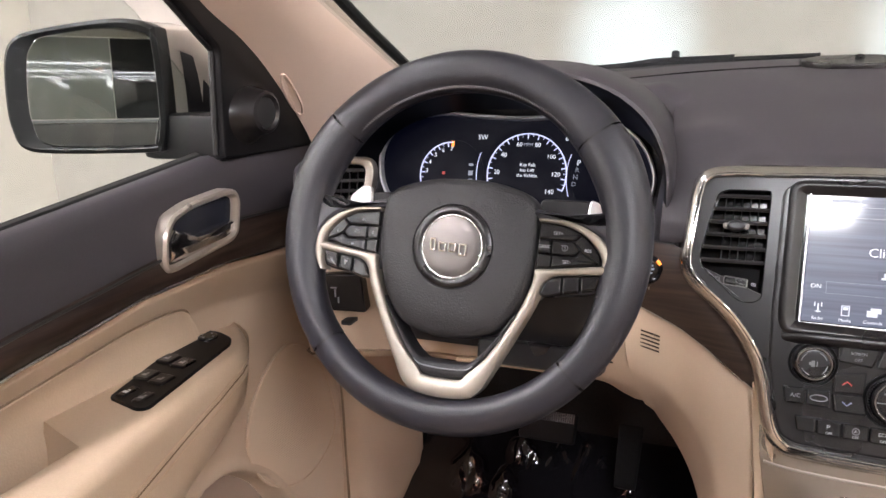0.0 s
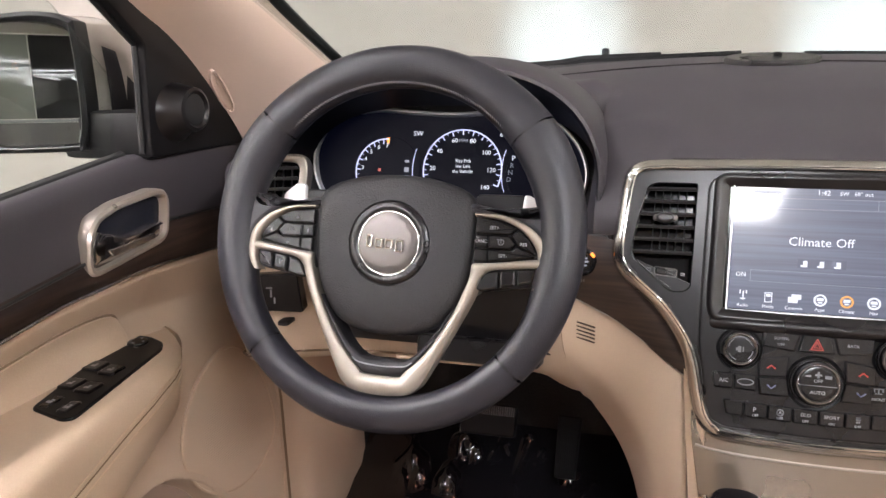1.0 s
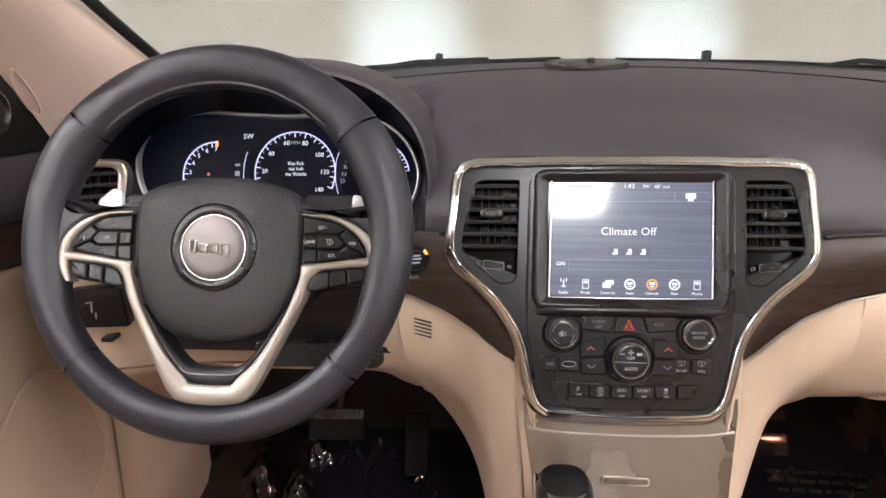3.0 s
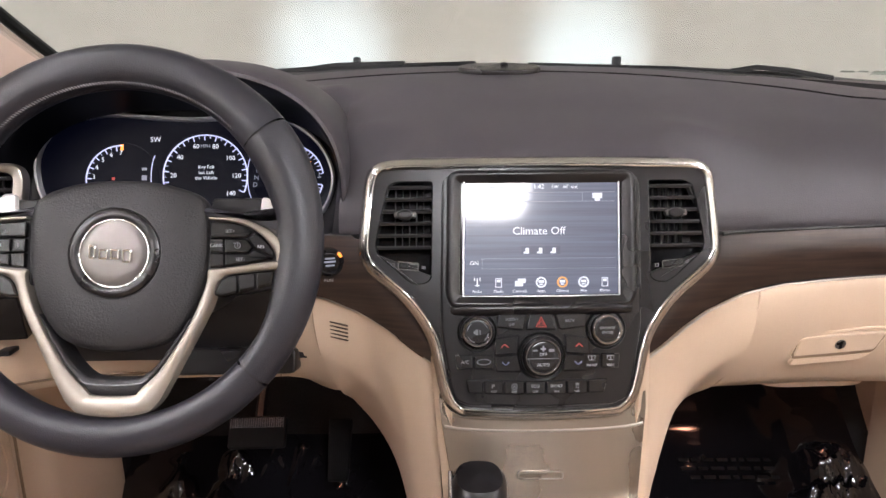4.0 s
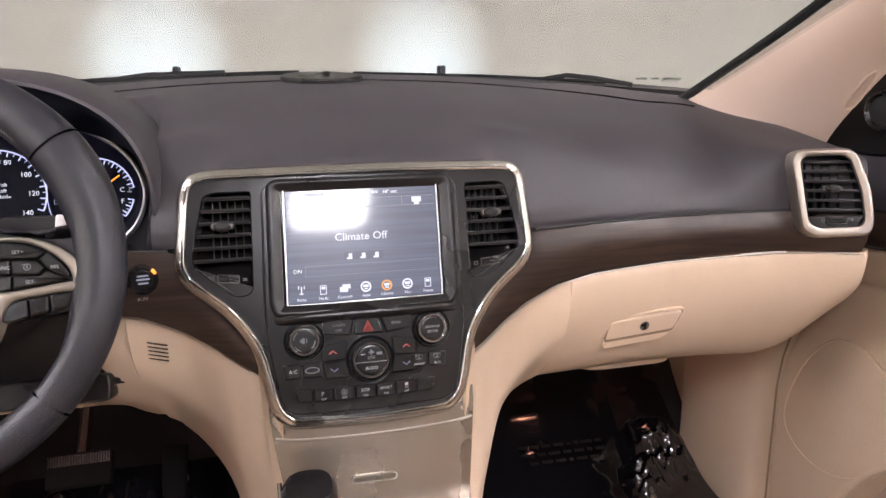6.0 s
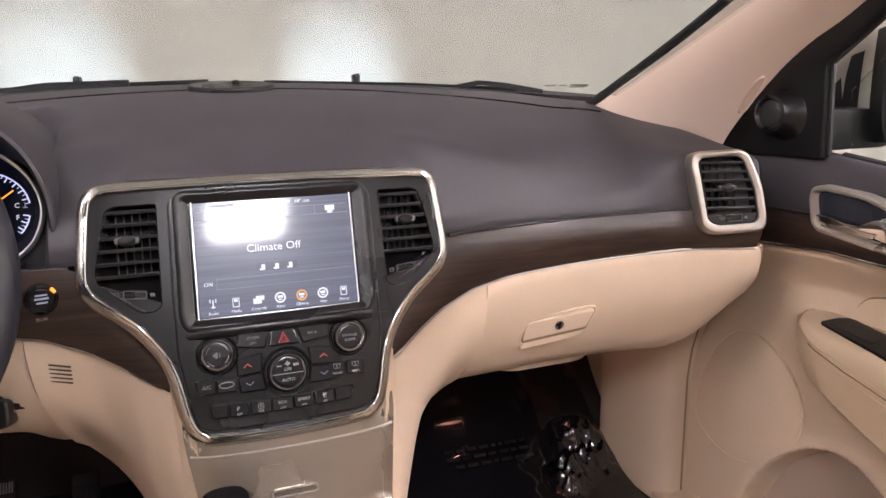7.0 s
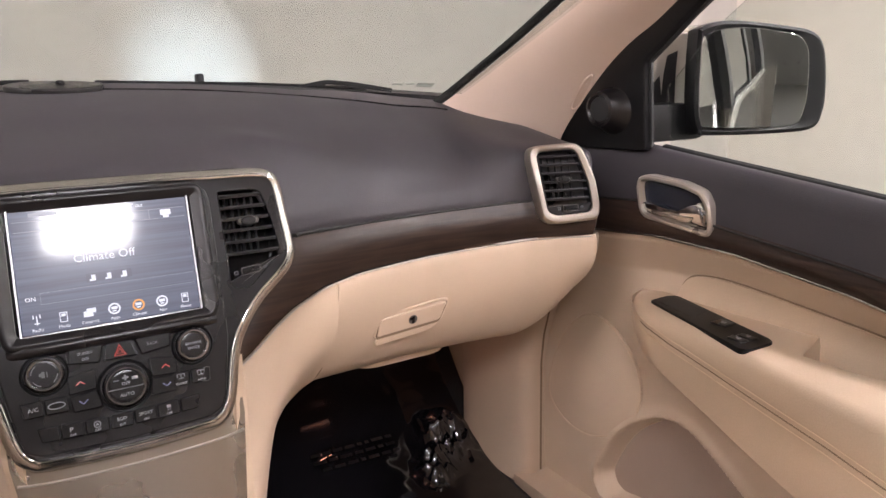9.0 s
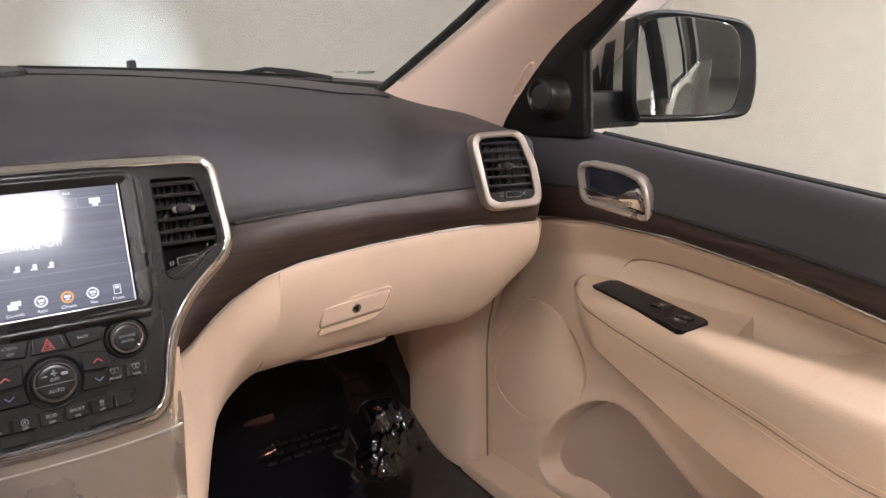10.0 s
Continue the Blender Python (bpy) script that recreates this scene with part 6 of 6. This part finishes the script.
    if driver:
        po = [(0.7328, 0.5081), (0.6857, 0.4957), (0.6758, 0.5016), (0.7044, 0.6664), (0.716, 0.6838), (0.742, 0.6954), (0.7708, 0.6965), (0.7752, 0.6826)]
    else:
        po = [(0.694, 0.665), (0.700, 0.676), (0.738, 0.678), (0.750, 0.668), (0.697, 0.478), (0.688, 0.468), (0.640, 0.468), (0.636, 0.476)]
    po = rounded(po, 0.006, 4)
    if (sum(po[i - 1][0] * po[i][1] - po[i][0] * po[i - 1][1] for i in range(len(po))) < 0) == (s > 0):
        po = po[::-1]
    sp_ = part("switch_panel", plate(fsw, po, -0.012, 0.0025, 0.0015), M_SWITCH_SHADE, t, "satin black switch panel")
    if driver:
        for cu, cv, mk in ((0.7418, 0.6024, 2), (0.7167, 0.5975, 2), (0.7329, 0.5591, 2), (0.7087, 0.5553, 2), (0.7221, 0.5211, 1), (0.6968, 0.5162, 1)):
            q = box2(cu - (0.006 if mk == 1 else 0.010), cv - 0.010, cu + (0.006 if mk == 1 else 0.010), cv + 0.013, 0.003)
            b = part("switch", plate(fsw, q, 0.001, 0.0050 if mk == 2 else 0.004, 0.002), M_BUTTON, sp_, "black rocker switch")
            bars("symbol", fsw, [(cu, cv - 0.001, 0.006, 0.004), (cu - 0.001, cv + 0.003, 0.003, 0.002)], 0.0053 if mk == 2 else 0.0043, M_WHITE, b)
        b = part("mirror_control", plate(fsw, circle2(0.7430, 0.6730, 0.012, 20), 0.002, 0.0055, 0.002), M_BUTTON, sp_, "round mirror control")
        bars("symbol", fsw, [(0.7430 + a, 0.6730 + c, 0.002, 0.002) for a, c in ((0.008, 0), (-0.008, 0), (0, 0.008), (0, -0.008))] + [(0.7310, 0.6550, 0.006, 0.001)], 0.0058, M_WHITE, b)
    else:
        part("blank_recess", plate(fsw, rounded([(0.703, 0.664), (0.738, 0.666), (0.722, 0.592), (0.684, 0.586)], 0.004, 3), 0.002, 0.0029, 0.0003), M_SEAL, sp_, "sunken blank tray")
        for cu, cv, mk in ((0.696, 0.545, 2), (0.677, 0.494, 1), (0.661, 0.496, 1)):
            b = part("switch", plate(fsw, box2(cu - (0.007 if mk == 1 else 0.012), cv - 0.010, cu + (0.007 if mk == 1 else 0.012), cv + 0.014, 0.003), 0.001, 0.0045, 0.002), M_BUTTON, sp_, "black rocker switch")
            bars("symbol", fsw, [(cu, cv, 0.006, 0.005 if mk == 2 else 0.003), (cu + 0.002, cv + 0.004, 0.003, 0.002)], 0.0049, M_WHITE, b)
    # inner handle
    fhn = (lambda u, v, d=0.0: W(0.728 - d, u, v))
    ho = [(0.594, 1.058), (0.600, 1.090), (0.615, 1.108), (0.650, 1.1175), (0.716, 1.1225), (0.731, 1.1170), (0.735, 1.103), (0.727, 1.066), (0.716, 1.057), (0.612, 1.0455), (0.599, 1.047)]
    ho = rounded(ho, 0.008, 3)
    if s < 0:
        ho = ho[::-1]
    h = part("door_handle", loops(fhn, [[(u, v, -0.012) for u, v in ho], [(u, v, 0.0035) for u, v in ho], [(u, v, 0.0065) for u, v in offset2(ho, -0.0025)], [(u, v, 0.0065) for u, v in offset2(ho, -0.006)], [(u, v, 0.002) for u, v in offset2(ho, -0.0085)], [(u, v, -0.004) for u, v in offset2(ho, -0.0095)]], cap_last=False), M_SATIN, t, "champagne metal handle surround")
    part("cup", plate(fhn, offset2(ho, -0.0085), -0.014, -0.003, 0.001), material("dark_blue_black_plastic", (0.012, 0.014, 0.022), 0.25), h, "dark recessed cup")
    lv = [(0.606, 1.056), (0.606, 1.078), (0.618, 1.0935), (0.632, 1.086), (0.645, 1.076), (0.680, 1.0765), (0.722, 1.083), (0.721, 1.069), (0.690, 1.062), (0.640, 1.056)]
    lv = rounded(lv, 0.005, 3)
    if s < 0:
        lv = lv[::-1]
    part("lever", plate(fhn, lv, -0.008, 0.0035, 0.004, 0.003), M_CHROME, h, "polished chrome lever")
    part("lock_tab", plate(fhn, rounded([(0.625, 1.070), (0.70, 1.072), (0.70, 1.066), (0.63, 1.062)][::s], 0.002, 2), 0.004, 0.0078, 0.001), M_CHROME2, h)
    # black sail panel with the tweeter
    sail = [(0.735, 1.155), (0.737, 1.285), (0.650, 1.345), (0.42, 1.49), (0.42, 1.560), (0.68, 1.405), (0.825, 1.300), (0.925, 1.210), (0.970, 1.150)]
    fsl = (lambda u, v, d=0.0: W(0.742 - d - 0.03 * smooth01(1.2, 1.5, v), u, v))
    q = rounded(sail, 0.006, 2)
    q = q if s > 0 else q[::-1]
    part("sail_panel", plate(fsl, q, -0.014, 0.002, 0.003), M_HOUSING, t, "black sail panel and window frame")
    part("window_edge", tube([fsl(0.733, 1.16, -0.01), fsl(0.735, 1.284, -0.01), fsl(0.65, 1.343, -0.01), fsl(0.42, 1.488, -0.01)], 0.0035, 6), M_SEAL, t, "black window channel")
    tc_ = (0.790, 1.208) if driver else (0.806, 1.216)
    cir = circle2(0.0, 0.0, 1.0, 32)
    if s < 0:
        cir = cir[::-1]
    part("tweeter_pod", loops(fsl, [[(tc_[0] - 0.004 + 0.043 * c, tc_[1] - 0.004 + 0.038 * d_, 0.0) for c, d_ in cir], [(tc_[0] + 0.033 * c, tc_[1] + 0.030 * d_, 0.014) for c, d_ in cir], [(tc_[0] + 0.0285 * c, tc_[1] + 0.0265 * d_, 0.030) for c, d_ in cir],
                                    [(tc_[0] + 0.0245 * c, tc_[1] + 0.0225 * d_, 0.032) for c, d_ in cir], [(tc_[0] + 0.0210 * c, tc_[1] + 0.0195 * d_, 0.028) for c, d_ in cir]]), M_PAD2, t, "round satin black tweeter")
    part("tweeter_mesh", plate(fsl, [(tc_[0] + 0.0206 * c, tc_[1] + 0.0191 * d_) for c, d_ in cir], 0.024, 0.0290, 0.001, 0.002), M_SEAL, t, "black mesh")
    gl = part("window_glass", grid([[W(0.798 - 0.10 * k ** 1.3, y, belt(y) + (0.50 - 0.06) * k) for y in (min(0.735, 0.735 - 0.62 * max(0, k - 0.25)), -0.36)] for k in np.linspace(0, 1, 6)], 0.004), M_SIDEPANE, t, "clear side window")
    gl.visible_shadow = False
    return t


door(-1, 0.007, True)
door(1, -0.007, False)


# ---------- door mirrors ----------
def door_mirror(s, yc, xshift, yaw, pitch, wide, tall):
    t = thing("door_mirror", "black and champagne door mirror with a clear reflecting glass", "door mirror", (s * 0.80, 0.75, 1.17), "door mirrors")
    c, sn = math.cos(radians(yaw)), math.sin(radians(yaw))
    fm0 = plane_of((s * (0.925 + xshift), yc, 1.245), (c, -s * sn, 0), (0, 0.04, 1))
    fm = lambda u, v, d=0.0: fm0(u, v * tall, d)
    o = [(-0.128, 0.060), (-0.118, 0.078), (-0.060, 0.086), (0.060, 0.076), (0.105, 0.066), (0.125, 0.042), (0.131, -0.010), (0.127, -0.045), (0.108, -0.070), (0.04, -0.076), (-0.110, -0.075), (-0.124, -0.066), (-0.132, -0.03)]
    o = spline([(s * u * wide, v) for u, v in o][::-s], 5)
    gls = [(-0.116, 0.048), (-0.105, 0.066), (-0.040, 0.0745), (0.050, 0.067), (0.074, 0.056), (0.085, 0.036), (0.090, -0.010), (0.087, -0.040), (0.074, -0.060), (0.02, -0.066), (-0.105, -0.066), (-0.115, -0.055), (-0.119, -0.02)]
    gls = spline([(s * u * wide, v) for u, v in gls][::-s], 5)
    part("housing", loops(fm, [[(u, v, -0.005) for u, v in offset2(gls, 0.001)], [(u, v, 0.004) for u, v in offset2(gls, 0.002)], [(u, v, 0.007) for u, v in offset2(o, -0.006)], [(u, v, 0.003) for u, v in offset2(o, -0.001)], [(u, v, -0.012) for u, v in o], [(u, v, -0.030) for u, v in offset2(o, -0.001)]], cap_last=False), M_HOUSING, t, "black mirror housing")
    cx = s * -0.02
    # shell takes the lightened paint, its brightness put into the colour
    part("shell", loops(fm, [[(u, v, -0.028) for u, v in offset2(o, -0.001)]] + [[(cx + (u - cx) * f + s * d * 0.45, v * f + 0.004 * (1 - f), d) for u, v in o] for f, d in ((0.99, -0.055), (0.94, -0.085), (0.82, -0.110), (0.55, -0.128), (0.2, -0.135))]), M_PAINT_LIT, t, "champagne painted shell, lightened to offset its shade")
    part("dark_band", loops(fm, [[(cx + (u - cx) * 0.99 + s * -0.014, v * 0.80 - 0.012, -0.032) for u, v in o], [(cx + (u - cx) * 0.995 - s * 0.027, v * 0.75 - 0.016, -0.060) for u, v in o], [(cx + (u - cx) * 0.94 - s * 0.041, v * 0.70 - 0.02, -0.092) for u, v in o], [(cx + (u - cx) * 0.6 - s * 0.057, v * 0.5 - 0.02, -0.127) for u, v in o]]), M_BLACK, t)
    tilt = Matrix.Rotation(radians(pitch[0]), 3, "Z") @ Matrix.Rotation(radians(pitch[1]), 3, "X")
    o0 = fm(0, 0, 0.001)
    fgm = lambda u, v, d=0.0: o0 + tilt @ (fm(u, v, d) - fm(0, 0, 0))
    part("glass", plate(fgm, gls, -0.004, 0.0, 0.0006), M_MIRROR, t, "real mirror glass")
    part("arm", block(min(s * 0.742, s * 0.870), 0.735, 1.158, max(s * 0.742, s * 0.870), 0.800, 1.216, 0.010), M_HOUSING, t, "black mirror arm")
    return t


door_mirror(-1, 0.705, -0.004, 17, (5.0, -0.2), 0.79, 1.02)
door_mirror(1, 0.675, -0.008, 22, (-6.4, 4.6), 0.83, 1.05)


# ---------- floor, footwells and pedals ----------
fl = thing("cabin_floor", "black carpeted cabin floor and footwells", "cabin floor", (0, 0.8, 0.5))
prof = spline([(-1.9, 0.47), (-0.4, 0.47), (0.5, 0.475), (0.95, 0.49), (1.10, 0.53), (1.22, 0.62), (1.33, 0.78), (1.37, 0.95), (1.37, 1.12)], 5, False)
part("carpet", grid([[(x, y, z) for y, z in prof] for x in np.linspace(-0.80, 0.80, 24)], 0.01), M_CARPET, fl, "black carpet")
part("under_dash", grid([[(x, y, z) for y, z in ((0.93, 0.890), (1.0, 0.90), (1.2, 0.96), (1.37, 1.02))] for x in np.linspace(-0.66, 0.66, 8)], 0.01), M_BLACK, fl, "black underside of the dashboard")
for s in (-1, 1):
    k = thing("kick_panel", "beige kick panel at the side of the footwell", "kick panel", (s * 0.69, 1.0, 0.65), "kick panels")
    rows = []
    for x, y in ((0.765, 0.975), (0.728, 0.965), (0.705, 0.960), (0.692, 0.965), (0.682, 0.978), (0.672, 1.015), (0.662, 1.06), (0.655, 1.10), (0.66, 1.13), (0.70, 1.16), (0.70, 1.36)):
        rows.append([(s * (x + 0.010 * math.sin(2.6 * j) - 0.012 * smooth01(0.5, 1, j)), y + 0.012 * math.sin(3 * j) - 0.06 * smooth01(0.55, 1.0, j), 0.44 + 0.53 * j) for j in np.linspace(0, 1, 10)])
    part("panel", grid(rows, 0.004), M_BEIGE, k)
    part("sill_trim", block(min(s * 0.676, s * 0.76), 0.30, 0.43, max(s * 0.676, s * 0.76), 0.99, 0.512, 0.012), M_BEIGE, k, "beige door sill trim")
    part("edge_gap", tube([Vector(q) + Vector((-s * 0.003, -0.003, 0)) for q in rows[1]], 0.0036, 6), M_SEAM, k)


def film(name, x0, x1, y0, y1, seed, label, ridges, patches, crumple):
    """Thin sheet over the mat, lifted into short sharp creases: (x, y, x, y, height, half width)."""
    nx, ny = 190, 190
    X, Y = np.meshgrid(np.linspace(x0, x1, nx), np.linspace(y0, y1, ny))
    Z = np.interp(Y, [p[0] for p in prof], [p[1] for p in prof]) + 0.012
    M = np.zeros_like(X)
    for px, py, pr in patches:
        bump = np.exp(-(((X - px) ** 2 + (Y - py) ** 2) / pr ** 2) ** 2)
        Z += bump * 0.32 * (Y - py + pr * 0.6)
        M = np.maximum(M, bump)
    for i in range(ny):
        for j in range(nx):
            if M[i, j] > 0.02:
                n3 = noise.noise(Vector((X[i, j] * 32, Y[i, j] * 26, seed + 5.0)))
                n4 = noise.noise(Vector((X[i, j] * 75, Y[i, j] * 55, seed + 9.0)))
                Z[i, j] += M[i, j] * crumple * (0.045 * (0.5 - abs(n3)) + 0.014 * (0.5 - abs(n4)))
            Z[i, j] += 0.0022 * noise.noise(Vector((X[i, j] * 9, Y[i, j] * 9, seed))) + 0.0007 * noise.noise(Vector((X[i, j] * 30, Y[i, j] * 30, seed)))
    for ax, ay, bx, by, h, w in ridges:
        L2 = (bx - ax) ** 2 + (by - ay) ** 2
        T = ((X - ax) * (bx - ax) + (Y - ay) * (by - ay)) / L2
        D = np.abs((X - ax) * (by - ay) - (Y - ay) * (bx - ax)) / L2 ** 0.5
        E = np.maximum(0, np.maximum(-T, T - 1)) * L2 ** 0.5
        grow = np.clip(T, 0, 1) if by - ay > 0.02 else 1.0
        Z += h * grow * np.exp(-np.sqrt((D / w) ** 2 + 0.04) * 1.4) * np.exp(-(E / (w * 0.9)) ** 2)
    ob = part(name, grid([[(X[i, j], Y[i, j], Z[i, j]) for j in range(nx)] for i in range(ny)]), M_FILM)
    return tagged(ob, label, "floor film")


rf = random.Random(8)


def creases(n, x0, x1, y0, y1, long, h):
    out = []
    for _ in range(n):
        x, y, a, q = rf.uniform(x0, x1), rf.uniform(y0, y1), rf.uniform(-0.9, 0.9) + (1.57 if rf.random() < 0.35 else 0), rf.uniform(0.3, 1) * long
        out.append((x, y, x + q * math.cos(a), y + q * math.sin(a), h * rf.uniform(0.5, 1.2), rf.uniform(0.006, 0.012)))
    return out


film("protective_film", 0.13, 0.66, 0.62, 1.26, 5, "crinkled clear plastic film over the passenger floor mat", creases(12, 0.53, 0.645, 1.03, 1.15, 0.05, 0.008) + [(0.34, 1.150, 0.37, 1.155, 0.006, 0.006), (0.542, 1.092, 0.552, 1.148, 0.022, 0.008)], [(0.600, 1.105, 0.055), (0.545, 1.055, 0.035)], 1.0)
film("protective_film", -0.66, -0.13, 0.62, 1.20, 11, "crinkled clear plastic film over the driver floor mat", creases(16, -0.60, -0.26, 1.02, 1.16, 0.05, 0.007) + [(-0.553, 1.086, -0.567, 1.161, 0.026, 0.009), (-0.487, 1.168, -0.438, 1.145, 0.010, 0.006), (-0.49, 1.074, -0.4816, 1.122, 0.018, 0.008),
      (-0.39, 1.163, -0.383, 1.155, 0.008, 0.006), (-0.372, 1.105, -0.354, 1.174, 0.026, 0.010), (-0.339, 1.137, -0.3255, 1.1615, 0.012, 0.007), (-0.23, 1.124, -0.245, 1.10, 0.008, 0.006)], [(-0.465, 1.150, 0.024), (-0.555, 1.10, 0.034), (-0.485, 1.09, 0.022)], 0.45)
for lx, ly in ((-0.43, 0.925), (0.46, 1.03)):
    fl_ = thing("footwell_lamp", "small warm lamp under the dashboard", "footwell lamp", (lx, ly, 0.885), "footwell lamps")
    part("housing", block(lx - 0.028, ly - 0.016, 0.874, lx + 0.028, ly + 0.016, 0.900, 0.002), M_BLACK, fl_)
    part("lens", block(lx - 0.018, ly - 0.007, 0.868, lx + 0.018, ly + 0.007, 0.873, 0.002), M_FOOT, fl_, "glowing warm lens")
fpr = plane_of((0.405, 1.125, 0.5660), (1, -0.03, 0), (0, 0.86, 0.50))
rp = random.Random(3)
marks = []
for row in range(3):
    u = -0.085 + rp.uniform(0, 0.02)
    while u < 0.085:
        w = rp.uniform(0.008, 0.026)
        marks.append((u + w / 2, 0.022 - 0.017 * row, w, 0.0065))
        u += w + 0.006
marks_of("printed_line", fpr, marks, 0.0, M_PRINT, bpy.data.objects["protective_film"])
fp_ = plane_of((-0.2735, 1.058, 0.661), (1, -0.02, 0), (0, 0.57, 0.82))
ac = thing("accelerator_pedal", "ribbed black rubber accelerator pedal", "pedal", (-0.2735, 1.06, 0.60), "pedals")
part("pad", plate(fp_, rounded([(-0.017, -0.050), (0.016, -0.050), (0.021, 0.050), (-0.018, 0.050)], 0.004, 3), -0.012, 0.0, 0.003), M_PEDAL, ac)
for i in range(9):
    u = -0.0135 + 0.0033 * i
    part("rib", plate(fp_, [(u, -0.046), (u + 0.0018, -0.046), (u + 0.0022, 0.030), (u, 0.030)], -0.001, 0.0022, 0.0005), M_PEDAL, ac)
part("stem", tube([fp_(0, 0.04, -0.012), fp_(0, 0.0, -0.05), (-0.2735, 1.16, 0.60)], 0.008, 6), M_BLACK, ac)
fb = plane_of((-0.399, 1.040, 0.705), (1, -0.02, 0.02), (0, 0.57, 0.82))
br = thing("brake_pedal", "wide ribbed black rubber brake pedal", "pedal", (-0.399, 1.04, 0.66), "pedals")
part("pad", plate(fb, rounded([(-0.046, -0.026), (0.045, -0.026), (0.046, 0.024), (-0.046, 0.024)], 0.006, 3), -0.012, 0.0, 0.003), M_PEDAL, br)
for i in range(24):
    u = -0.043 + 0.0036 * i
    part("rib", plate(fb, [(u, 0.006), (u + 0.0018, 0.006), (u + 0.0018, 0.021), (u, 0.021)], -0.001, 0.002, 0.0005), M_RIB, br)
part("stem", tube([fb(0, 0.0, -0.012), fb(0, 0.1, -0.03), (-0.399, 1.15, 0.90)], 0.009, 6), M_BLACK, br)

# dome lamp in the headliner
dm = thing("dome_lamp", "lit dome lamp in the beige headliner", "dome lamp", (0.046, -0.172, 1.62))
fdm = plane_of((0.046, -0.172, 1.6130), (1, 0, 0), (0, -1, 0))
part("bezel", ring(fdm, box2(-0.098, -0.122, 0.098, 0.122, 0.03, 5), [(0.012, -0.02), (0.010, 0.006), (0.0, 0.008), (-0.003, 0.002), (-0.003, -0.02)]), M_SHADE, dm, "beige lamp bezel")
part("lens", plate(fdm, box2(-0.096, -0.120, 0.096, 0.120, 0.03, 5), -0.015, 0.004, 0.002), M_DOME, dm, "glowing lens")

# ---------- front seats ----------
def seat(s, front_y):
    xc = s * 0.415
    t = thing("front_seat", "beige leather front seat with raised side bolsters", "seat", (xc, 0.1, 0.46), "front seats")
    back_y = front_y - 0.52

    def pad_rows(point, n, m):
        rows = []
        for i in range(n + 1):
            k = i / n
            rows.append([point(k, 2 * math.pi * j / m) for j in range(m)])
        return rows

    def cushion(k, a):
        # rounded section across the seat, closing towards both ends
        end = (1 - abs(2 * k - 1) ** 6) ** 0.5
        c, q = math.cos(a), math.sin(a)
        x = xc + 0.225 * math.copysign(abs(c) ** 0.55, c) * (0.55 + 0.45 * end)
        z = 0.590 + 0.070 * math.copysign(abs(q) ** 0.6, q) * (0.25 + 0.75 * end)
        if q > 0:
            z += (0.030 * smooth01(0.11, 0.20, abs(x - xc)) - 0.012) * end - 0.045 * (1 - k) * 0.6
        return (x, back_y + (front_y - back_y) * k, z)

    part("cushion", grid(pad_rows(cushion, 20, 28), 0, True), M_BEIGE2, t, "padded leather cushion")
    part("base", block(xc - 0.20, back_y + 0.05, 0.475, xc + 0.20, front_y - 0.10, 0.545, 0.01), M_BLACK, t, "black seat base")

    def backrest(k, a):
        end = (1 - abs(2 * k - 1) ** 6) ** 0.5
        c, q = math.cos(a), math.sin(a)
        wide = 0.235 - 0.05 * k
        x = xc + wide * math.copysign(abs(c) ** 0.55, c) * (0.55 + 0.45 * end)
        d = 0.060 * math.copysign(abs(q) ** 0.6, q) * (0.25 + 0.75 * end)
        if q > 0:
            d += 0.030 * smooth01(0.10, 0.19, abs(x - xc)) * end
        return (x, back_y - 0.02 - 0.40 * k + d * 0.82, 0.62 + 0.58 * k + d * 0.45)

    part("backrest", grid(pad_rows(backrest, 22, 28), 0, True), M_BEIGE2, t, "padded leather backrest")

    def rest(k, a):
        end = (1 - abs(2 * k - 1) ** 4) ** 0.5
        c, q = math.cos(a), math.sin(a)
        return (xc + 0.13 * math.copysign(abs(c) ** 0.6, c) * (0.4 + 0.6 * end), back_y - 0.47 - 0.05 * k + 0.045 * q * end, 1.23 + 0.17 * k)

    part("headrest", grid(pad_rows(rest, 12, 20), 0, True), M_BEIGE2, t, "leather headrest")
    for dx in (-0.06, 0.06):
        part("headrest_post", tube([(xc + dx, back_y - 0.42, 1.15), (xc + dx, back_y - 0.48, 1.27)], 0.006, 8), M_CHROME2, t, "chrome post")
    return t


seat(-1, 0.46), seat(1, 0.61)

# speaker grille on the dash top, driver's side floor vent slots
sg = thing("dash_speaker", "dark oval grille on top of the dashboard", "speaker grille", (-0.012, 1.135, 1.255))
fsg = plane_of((-0.012, 1.137, 1.2615), (1, 0, 0), (0, 1, 0.20))
part("cover", plate(fsg, circle2(0, 0, 0.064, 32, 0.034), -0.01, 0.0045, 0.003), M_PAD2, sg)
part("sensor", plate(fsg, circle2(0.008, 0.006, 0.006, 14), 0.003, 0.0095, 0.003), M_GLOSS, sg, "small dark sun sensor")
fv_ = plane_of((-0.2300, 0.7905, 0.9650), (1, -0.083, 0), (0, -0.06, 1))
fv = lambda u, v, d=0.0: fv_(u * 0.75, v * 0.75, d)
sv = thing("side_outlet", "row of dark slots in the beige panel", "air outlet", (-0.2335, 0.815, 0.942))
for i in range(5):
    part("slot", plate(fv, rounded([(-0.015, 0.0125 - 0.0062 * i + 0.004), (0.013, 0.0125 - 0.0062 * i - 0.003), (0.013, 0.0125 - 0.0062 * i - 0.0050), (-0.015, 0.0125 - 0.0062 * i + 0.0020)], 0.0008, 2), -0.003, 0.0012, 0.0006), M_SLOT, sv)
